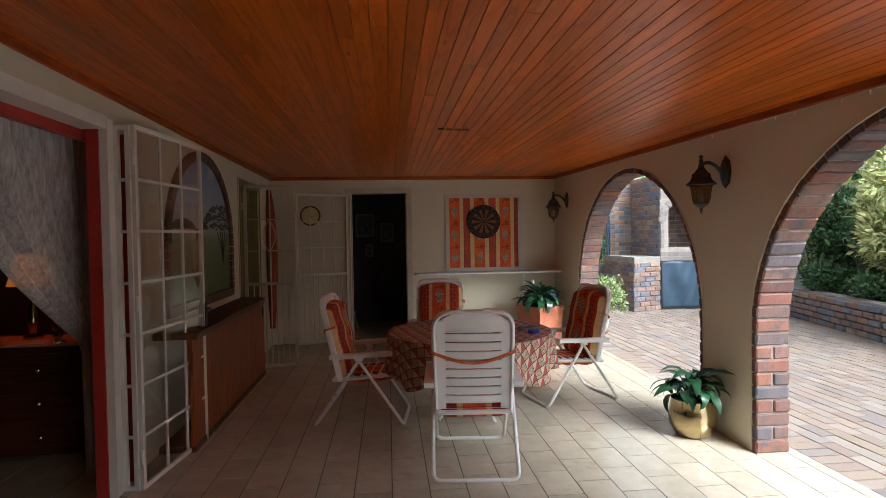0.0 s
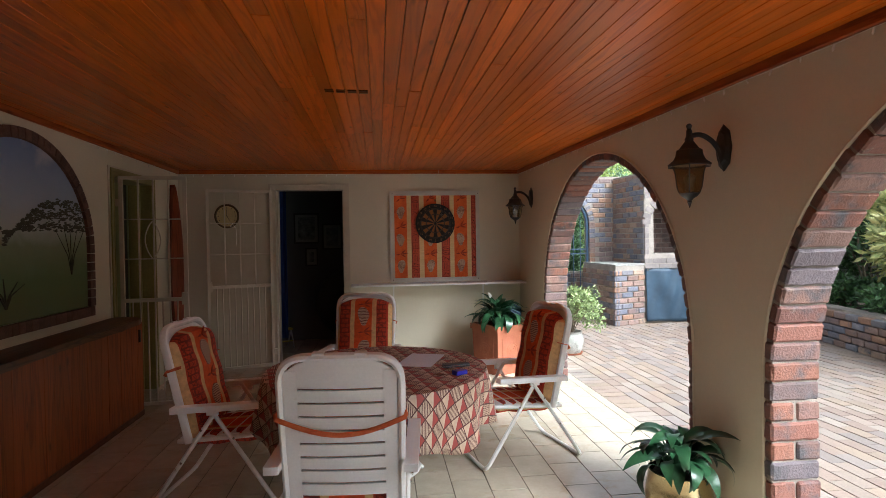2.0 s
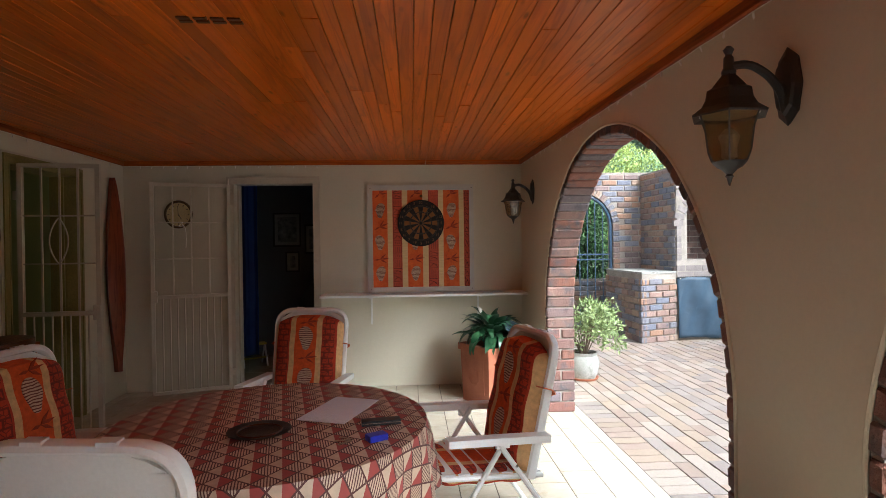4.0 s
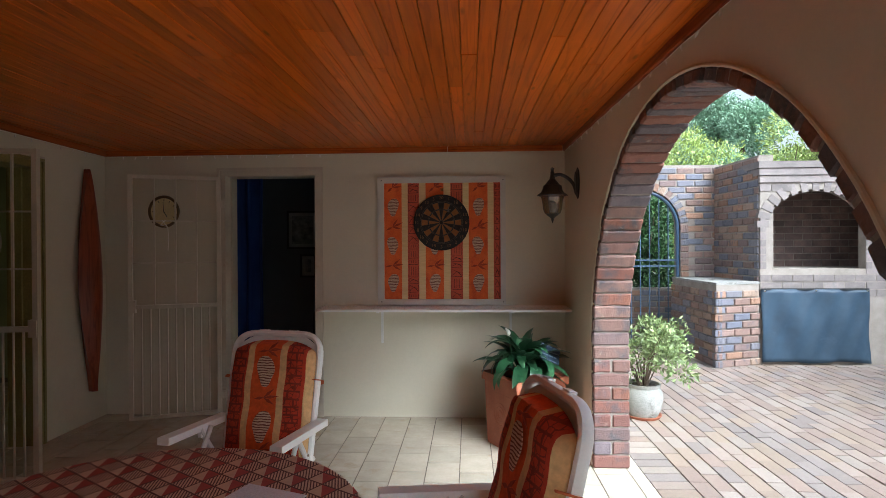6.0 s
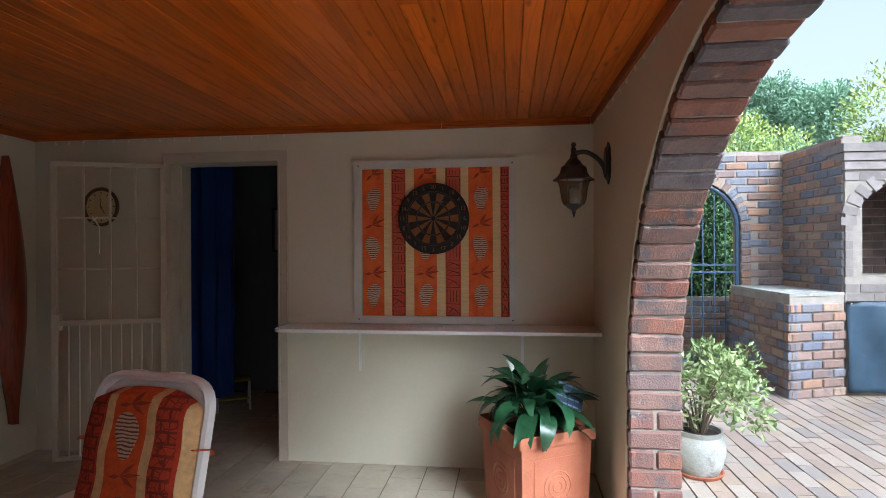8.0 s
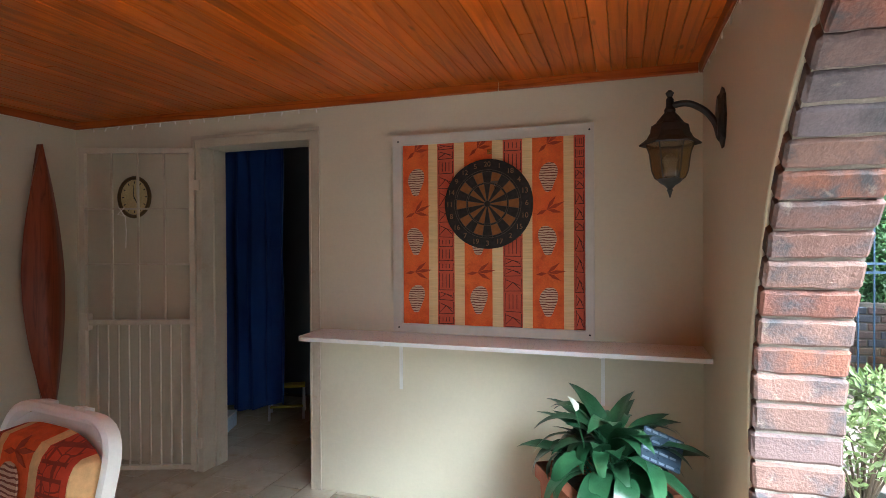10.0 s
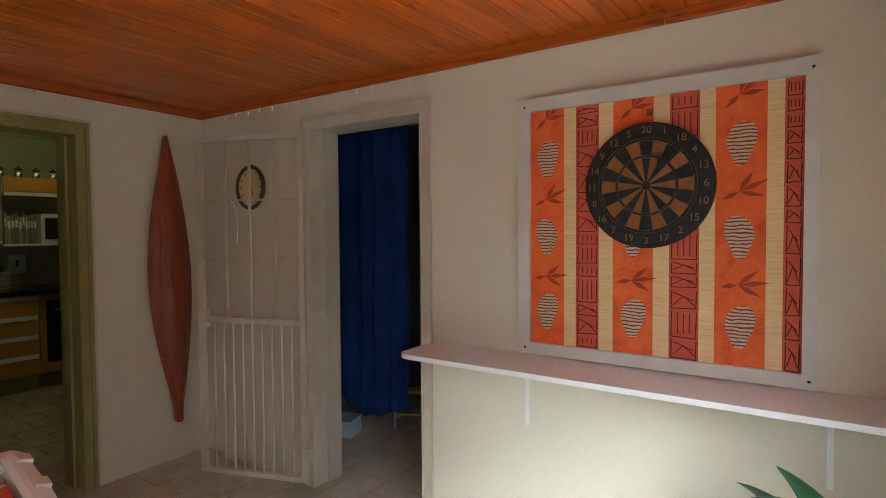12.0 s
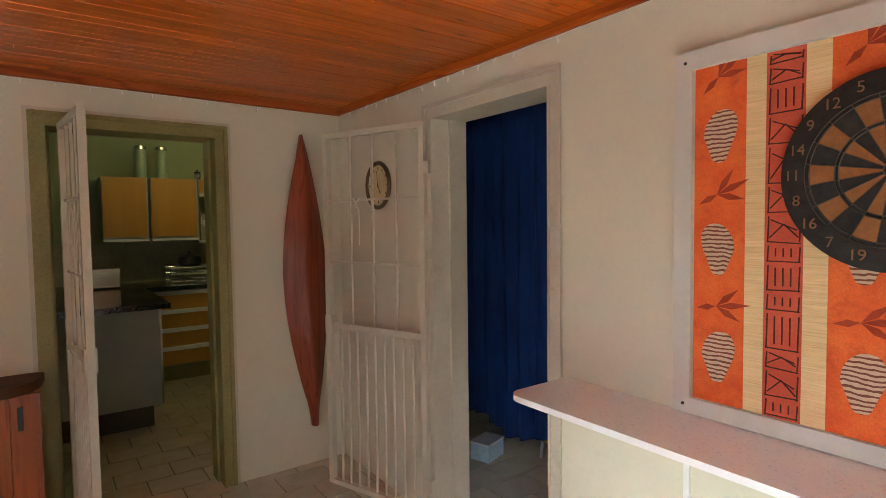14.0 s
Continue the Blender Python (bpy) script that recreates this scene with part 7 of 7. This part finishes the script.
# overhanging branch near the arcade
br_ = thing("tree_branch", "leafy branch hanging over the courtyard", "branch", Matrix.Translation((0, 0, 0)))
bm = bmesh.new()
tube(bm, [(7.9, 7.6, 1.9), (7.6, 8.2, 3.2), (7.4, 8.9, 3.9), (7.1, 9.4, 3.7)], 0.03, 6, radii=[0.035, 0.025, 0.015, 0.005])
part("limb", bm, BARK, br_)
crown(br_, leaf_cloud(160, [(7.4, 8.9, 3.9, 0.5, 0.5, 0.3), (7.1, 9.4, 3.6, 0.35, 0.35, 0.3)], 0.12, 0.03, 90), LEAF_TREE)
# spiky palm-like plant by the chimney
spk = thing("spiky_plant", "spiky long-leaved plant behind the barbecue", "plant", Matrix.Translation((7.7, 11.6, 0)))
bm = bmesh.new()
tube(bm, [(0, 0, -0.05), (0, 0, 2.85)], 0.08, 8)
part("trunk", bm, BARK, spk)
SP_L = leaf_mesh("frond", 0.9, 0.025, 1.0, LEAF)
for k in range(40):
    piece("frond", SP_L, spk, Matrix.Translation((0, 0, 2.85)) @ pose(0, 0, 0, 0, 0, k * 137.5) @ pose(0, 0, 0, 0, -rnd.uniform(5, 75), 0))

# ---- pieces of walls, floors and paving ----
def brick_mesh(name, L, H, D, material, jitter, seed):
    """A brick standing in x and z, its face at y = 0 and its body behind, with worn edges."""
    r = random.Random(seed)
    bm = bmesh.new()
    box(bm, -L / 2, L / 2, 0, D, -H / 2, H / 2)
    bevel(bm, min(L, H) * 0.09, 1)
    for v in bm.verts:
        v.co += Vector((r.uniform(-1, 1) * jitter, r.uniform(-0.6, 1) * jitter, r.uniform(-1, 1) * jitter))
    return finish(name, bm, material, False)


def rough_brick(name, L, H, D, material, seed):
    """A hand-made brick with worn arrises and an uneven face."""
    r = random.Random(seed)
    bm = bmesh.new()
    box(bm, -L / 2, L / 2, 0, D, -H / 2, H / 2)
    long_ = [e for e in bm.edges if abs(e.verts[0].co.x - e.verts[1].co.x) > L * 0.9]
    bmesh.ops.subdivide_edges(bm, edges=long_, cuts=5 if L > 0.15 else 3)
    bevel(bm, H * 0.11, 1)
    off = Vector((seed * 3.7, seed * 1.3, 0))
    for v in bm.verts:
        n = noise.noise_vector(v.co * 26 + off)
        v.co += Vector((n.x * 0.002, n.y * 0.0045, n.z * 0.004)) + Vector((r.uniform(-1, 1), r.uniform(-1, 1), r.uniform(-1, 1))) * 0.0012
    return finish(name, bm, material, False)


def brick_face(parent, origin, direction, length, z0, z1, meshes, L=0.22, H=0.073, joint=0.014, keep=None, limit=300, far=None, proud=0.012, seed=1):
    """Courses of bricks on a plane: parts up to the limit, then one joined mesh."""
    r = random.Random(seed)
    d = Vector((*direction, 0)).normalized()
    ang = math.degrees(math.atan2(d.y, d.x))
    o = Vector((*origin, 0))
    step = H + joint
    count = 0
    rest = bmesh.new()
    z = z0 + H / 2
    k = 0
    while z + H / 2 <= z1 + 0.02:
        u = -L / 2 - (L + joint) / 2 * (k % 2)
        while u < length + L / 2:
            a, b = max(u - L / 2, 0.0), min(u + L / 2, length)
            if b - a > 0.04 and (keep is None or keep((a + b) / 2, z)):
                p = o + d * ((a + b) / 2) + Vector((0, 0, z))
                m = Matrix.Translation(p) @ pose(0, 0, 0, 0, 0, ang) @ pose(0, -proud + r.uniform(-0.003, 0.003), 0, r.uniform(-1, 1), 0, r.uniform(-0.8, 0.8)) @ Matrix.Diagonal(((b - a) / L, 1, 1, 1))
                if count < limit:
                    piece("brick", r.choice(meshes), parent, m)
                    count += 1
                else:
                    box(rest, -L / 2, L / 2, 0, 0.05, -H / 2, H / 2, m)
            u += L + joint
        z += step
        k += 1
    if far is not None and len(rest.verts):
        o2 = part("bricks", rest, far, parent, smooth=False)
        o2["kind"] = "stuff"
    else:
        rest.free()


RUSTIC = [rough_brick("brick", 0.222, 0.075, 0.08, YARD_BRICK, 50 + s) for s in range(7)]
SMOOTH = [brick_mesh("brick", 0.222, 0.075, 0.06, FACE_BRICK, 0.0008, s) for s in range(3)]
SOOTY = [brick_mesh("brick", 0.222, 0.075, 0.05, SOOT, 0.002, s) for s in range(3)]

# brick linings of the arches: full bricks and pairs of headers by turns in the jambs, one brick a course round the arch
VOUSSOIR = [rough_brick("brick", WALL_T + 0.002, 0.0775, 0.053, BRICK, 20 + s) for s in range(8)]
HEADER = [rough_brick("brick", 0.106, 0.0775, 0.053, BRICK, 30 + s) for s in range(6)]
RING = 0.055
lining = thing("arch_lining", "rustic clinker brick lining of the verandah arches", "brick lining", kind="structure")
mort = bmesh.new()
for c in ARCHES:
    for s in (-1, 1):
        n = round(ARCH_Z / 0.0845)
        for k in range(n):
            z = 0.042 + k * 0.0845
            y = c + s * (ARCH_A - RING)
            if k % 2 == 0:
                piece("brick", rnd.choice(VOUSSOIR), lining, Matrix.Translation((RX + WALL_T / 2 + rnd.uniform(-0.004, 0.002), y + rnd.uniform(-0.004, 0.004), z)) @ (pose(0, 0, 0, 0, 0, 0) if s > 0 else pose(0, 0, 0, 0, 0, 180)))
            else:
                for q in (-1, 1):
                    piece("brick", rnd.choice(HEADER), lining, Matrix.Translation((RX + WALL_T / 2 + q * 0.0575 + rnd.uniform(-0.003, 0.002), y + rnd.uniform(-0.004, 0.004), z)) @ (pose(0, 0, 0, 0, 0, 0) if s > 0 else pose(0, 0, 0, 0, 0, 180)))
    a, b = ARCH_A - RING, ARCH_B - RING
    fine = [(a * math.cos(t * math.pi / 800), b * math.sin(t * math.pi / 800)) for t in range(801)]
    acc, target = 0.0, 0.0425
    for (y0, z0), (y1, z1) in zip(fine, fine[1:]):
        acc += math.hypot(y1 - y0, z1 - z0)
        if acc >= target:
            nrm = math.atan2(z0 / b ** 2, y0 / a ** 2)
            m = Matrix.Translation((RX + WALL_T / 2 + rnd.uniform(-0.005, 0.002), c + y0, ARCH_Z + z0)) @ Matrix.Rotation(nrm, 4, "X") @ pose(rnd.uniform(-0.002, 0.002), rnd.uniform(-0.004, 0.003), 0, 0, 0, rnd.uniform(-1.0, 1.0))
            piece("brick", rnd.choice(VOUSSOIR), lining, m)
            target += 0.0845
    # mortar bed behind the bricks
    prof = [(a + 0.011, 0.0)] + [((a + 0.011) * math.cos(t * math.pi / 60), ARCH_Z + (b + 0.011) * math.sin(t * math.pi / 60)) for t in range(61)] + [(-(a + 0.011), 0.0)]
    outer = [(ARCH_A, 0.0)] + [(ARCH_A * math.cos(t * math.pi / 60), ARCH_Z + ARCH_B * math.sin(t * math.pi / 60)) for t in range(61)] + [(-ARCH_A, 0.0)]
    x0, x1 = RX + 0.006, RX + WALL_T - 0.006
    rows_m = [[mort.verts.new((xx, c + y, z)) for xx, (y, z) in zip((x0, x0, x1, x1), (o_, p_, p_, o_))] for p_, o_ in zip(prof, outer)]
    for A, B in zip(rows_m, rows_m[1:]):
        for k in range(4):
            mort.faces.new((A[k], A[(k + 1) % 4], B[(k + 1) % 4], B[k]))
part("mortar_bed", mort, MORTAR, lining, smooth=False)
# pale plaster lip that edges each arch on the room side
for c in ARCHES:
    bm = bmesh.new()
    edge = [(ARCH_A + 0.001, 0.0), (ARCH_A + 0.001, ARCH_Z * 0.5)] + [((ARCH_A + 0.001) * math.cos(t * math.pi / 60), ARCH_Z + (ARCH_B + 0.001) * math.sin(t * math.pi / 60)) for t in range(61)] + [(-ARCH_A - 0.001, ARCH_Z * 0.5), (-ARCH_A - 0.001, 0.0)]
    tube(bm, [(RX - 0.001 + 0.0015 * math.sin(7 * i), c + y + 0.0015 * math.sin(5 * i), z) for i, (y, z) in enumerate(edge)], 0.0075, 8)
    part("plaster_lip", bm, WALL, lining)

# yard wall and braai bricks
gcx = (GATE_X0 + GATE_X1) / 2
brick_face(yard_wall, (2.2, WY), (1, 0), 3.4, 0.0, WTOP + 0.025, RUSTIC, far=BRICK_FAR, seed=4, limit=300,
           keep=lambda u, z: not (GATE_X0 - 0.1 < 2.2 + u < GATE_X1 + 0.1 and (z < GATE_S + 0.03 or math.hypot(2.2 + u - gcx, z - GATE_S) < GATE_R + 0.11)) and 2.2 + u > 3.2)
for k in range(19):
    a = math.pi * k / 18
    m = Matrix.Translation((gcx + (GATE_R + 0.05) * math.cos(a), WY - 0.014, GATE_S + (GATE_R + 0.05) * math.sin(a))) @ Matrix.Rotation(-a, 4, "Y") @ Matrix.Diagonal((0.48, 1, 1, 1))
    piece("brick", rnd.choice(RUSTIC), yard_wall, m)
for k in range(19):
    for x in (GATE_X1 + 0.054, GATE_X0 - 0.054):
        piece("brick", rnd.choice(RUSTIC), yard_wall, Matrix.Translation((x, WY - 0.013, 0.04 + k * 0.086)) @ Matrix.Diagonal((0.47, 1, 1, 1)))
for k in range(7):
    for x, w in ((OX0 - 0.036, 0.3), (OX1 + 0.036, 0.3)):
        piece("brick", rnd.choice(SMOOTH), braai, Matrix.Translation((x, BY - 0.007, OZ0 + 0.04 + k * 0.086)) @ Matrix.Diagonal((w, 1, 1, 1)))
brick_face(braai, (BX0, BY), (1, 0), BX1 - BX0, 0.0, 2.28, SMOOTH, seed=5, limit=300, far=FACE_BRICK, proud=0.006,
           keep=lambda u, z: z > 0.8 and not (OX0 - 0.08 < BX0 + u < OX1 + 0.08 and OZ0 - 0.02 < z < OZ1 + 0.4 * math.sqrt(max(0, 1 - ((BX0 + u - oc) / (oa + 0.1)) ** 2)) + 0.08))
brick_face(braai, PED[0], (PED[1][0] - PED[0][0], PED[1][1] - PED[0][1]), 0.617, 0.0, 0.92, RUSTIC, seed=6)
brick_face(braai, PED[3], (PED[0][0] - PED[3][0], PED[0][1] - PED[3][1]), 1.26, 0.0, 0.92, RUSTIC, seed=7)
brick_face(braai, SP[0], (SP[1][0] - SP[0][0], SP[1][1] - SP[0][1]), 1.03, 0.93, 2.46, RUSTIC, seed=8)
brick_face(braai, (BX0 + 0.06, BY + 0.895), (1, 0), BX1 - BX0 - 0.2, OZ0, 2.2, SOOTY, seed=9, proud=0.005)
brick_face(braai, (BX0 + 0.062, BY + 0.88), (0, -1), 0.74, OZ0, 2.2, SOOTY, seed=12, proud=0.005)
for k in range(15):
    a = math.pi * k / 14
    m = Matrix.Translation((oc + (oa + 0.04) * math.cos(a), BY - 0.008, OZ1 + 0.44 * math.sin(a))) @ Matrix.Rotation(-a, 4, "Y") @ Matrix.Diagonal((0.6, 1, 1, 1))
    piece("brick", rnd.choice(SMOOTH), braai, m)
brick_face(garden_wall, (3.0, 12.3), (1, 0), 2.3, 0.0, 0.72, RUSTIC, seed=17, limit=90, far=BRICK_FAR)
for n_, (p0, p1) in enumerate(zip(LOW, LOW[1:])):
    brick_face(low_wall, p1, (p0[0] - p1[0], p0[1] - p1[1]), math.dist(p0, p1), 0.0, 0.44, RUSTIC, seed=13 + n_, limit=130, far=BRICK_FAR)


def flat_piece(name, lx, ly, h, bev, material, wob, seed):
    r = random.Random(seed)
    bm = bmesh.new()
    box(bm, -lx / 2, lx / 2, -ly / 2, ly / 2, -h, 0)
    bevel(bm, bev, 1)
    for v in bm.verts:
        v.co += Vector((r.uniform(-wob, wob), r.uniform(-wob, wob), 0))
    return finish(name, bm, material, False)


# floor tiles in running bond
TW, TL = 0.206, 0.3
TILES = [flat_piece("tile", TW - 0.0065, TL - 0.0065, 0.008, 0.0018, TILE, 0.0006, s) for s in range(4)]
rest = bmesh.new()
count = 0
i0 = int((LX - 3.6 - 1.212) / TW)
for i in range(i0, 10):
    x = 1.212 + (i + 0.5) * TW
    if x + TW / 2 > 3.07:
        break
    for j in range(-36, 10):
        y = 7.86 - TL / 2 + j * TL + (TL / 2 if i % 2 else 0)
        if not NY - 0.2 < y < 9.7:
            continue
        if x < LX - 0.1 and not (0.4 < y < 9.2):
            continue
        m = Matrix.Translation((x, y, rnd.uniform(-0.0006, 0.0006))) @ pose(0, 0, 0, rnd.uniform(-0.12, 0.12), rnd.uniform(-0.12, 0.12), 0)
        if 0.6 < x < 2.9 and 2.6 < y < 8.1 and count < 300:
            piece("tile", rnd.choice(TILES), floor, m)
            count += 1
        else:
            box(rest, -TW / 2 + 0.0032, TW / 2 - 0.0032, -TL / 2 + 0.0032, TL / 2 - 0.0032, -0.008, 0, m)
for j in range(-36, 1):
    box(rest, 3.0695, 3.147, 7.86 - TL + j * TL + 0.0032, 7.86 + j * TL - 0.0032, -0.008, 0)
o2 = part("tiles", rest, TILE_FAR, floor, smooth=False)
o2["kind"] = "stuff"

# pavers in rows along the house, with a border course against the tiles
PL, PW = 0.222, 0.11
PAVERS = [flat_piece("paver", PL - 0.005, PW - 0.011, 0.03, 0.004, PAVER, 0.0012, s) for s in range(4)]
rest = bmesh.new()
count = 0
for j in range(int((PY1 - PY0) / PW)):
    y = PY0 + (j + 0.5) * PW
    m = Matrix.Translation((3.263, y, -0.002 + rnd.uniform(-0.002, 0.002)))
    if 3.0 < y < 9.0 and count < 60:
        piece("paver", rnd.choice(PAVERS), pavement, m)
        count += 1
    else:
        box(rest, -PL / 2 + 0.002, PL / 2 - 0.002, -PW / 2 + 0.003, PW / 2 - 0.003, -0.03, 0, m)
for i in range(int((PX1 - 3.378) / PW)):
    x = 3.378 + (i + 0.5) * PW
    for j in range(int((PY1 - PY0) / PL) + 1):
        y = PY0 + (j + 0.5 * (i % 2)) * PL
        if y > PY1 or (x > 7.3):
            continue
        m = Matrix.Translation((x, y, -0.002 + rnd.uniform(-0.0025, 0.0025))) @ pose(0, 0, 0, rnd.uniform(-0.7, 0.7), rnd.uniform(-0.7, 0.7), 90 + rnd.uniform(-0.5, 0.5))
        if 3.3 < x < 4.7 and 5.4 < y < 9.4 and count < 300:
            piece("paver", rnd.choice(PAVERS), pavement, m)
            count += 1
        else:
            box(rest, -PL / 2 + 0.002, PL / 2 - 0.002, -PW / 2 + 0.0055, PW / 2 - 0.0055, -0.03, 0, m)
o2 = part("pavers", rest, PAVER_FAR, pavement, smooth=False)
o2["kind"] = "stuff"
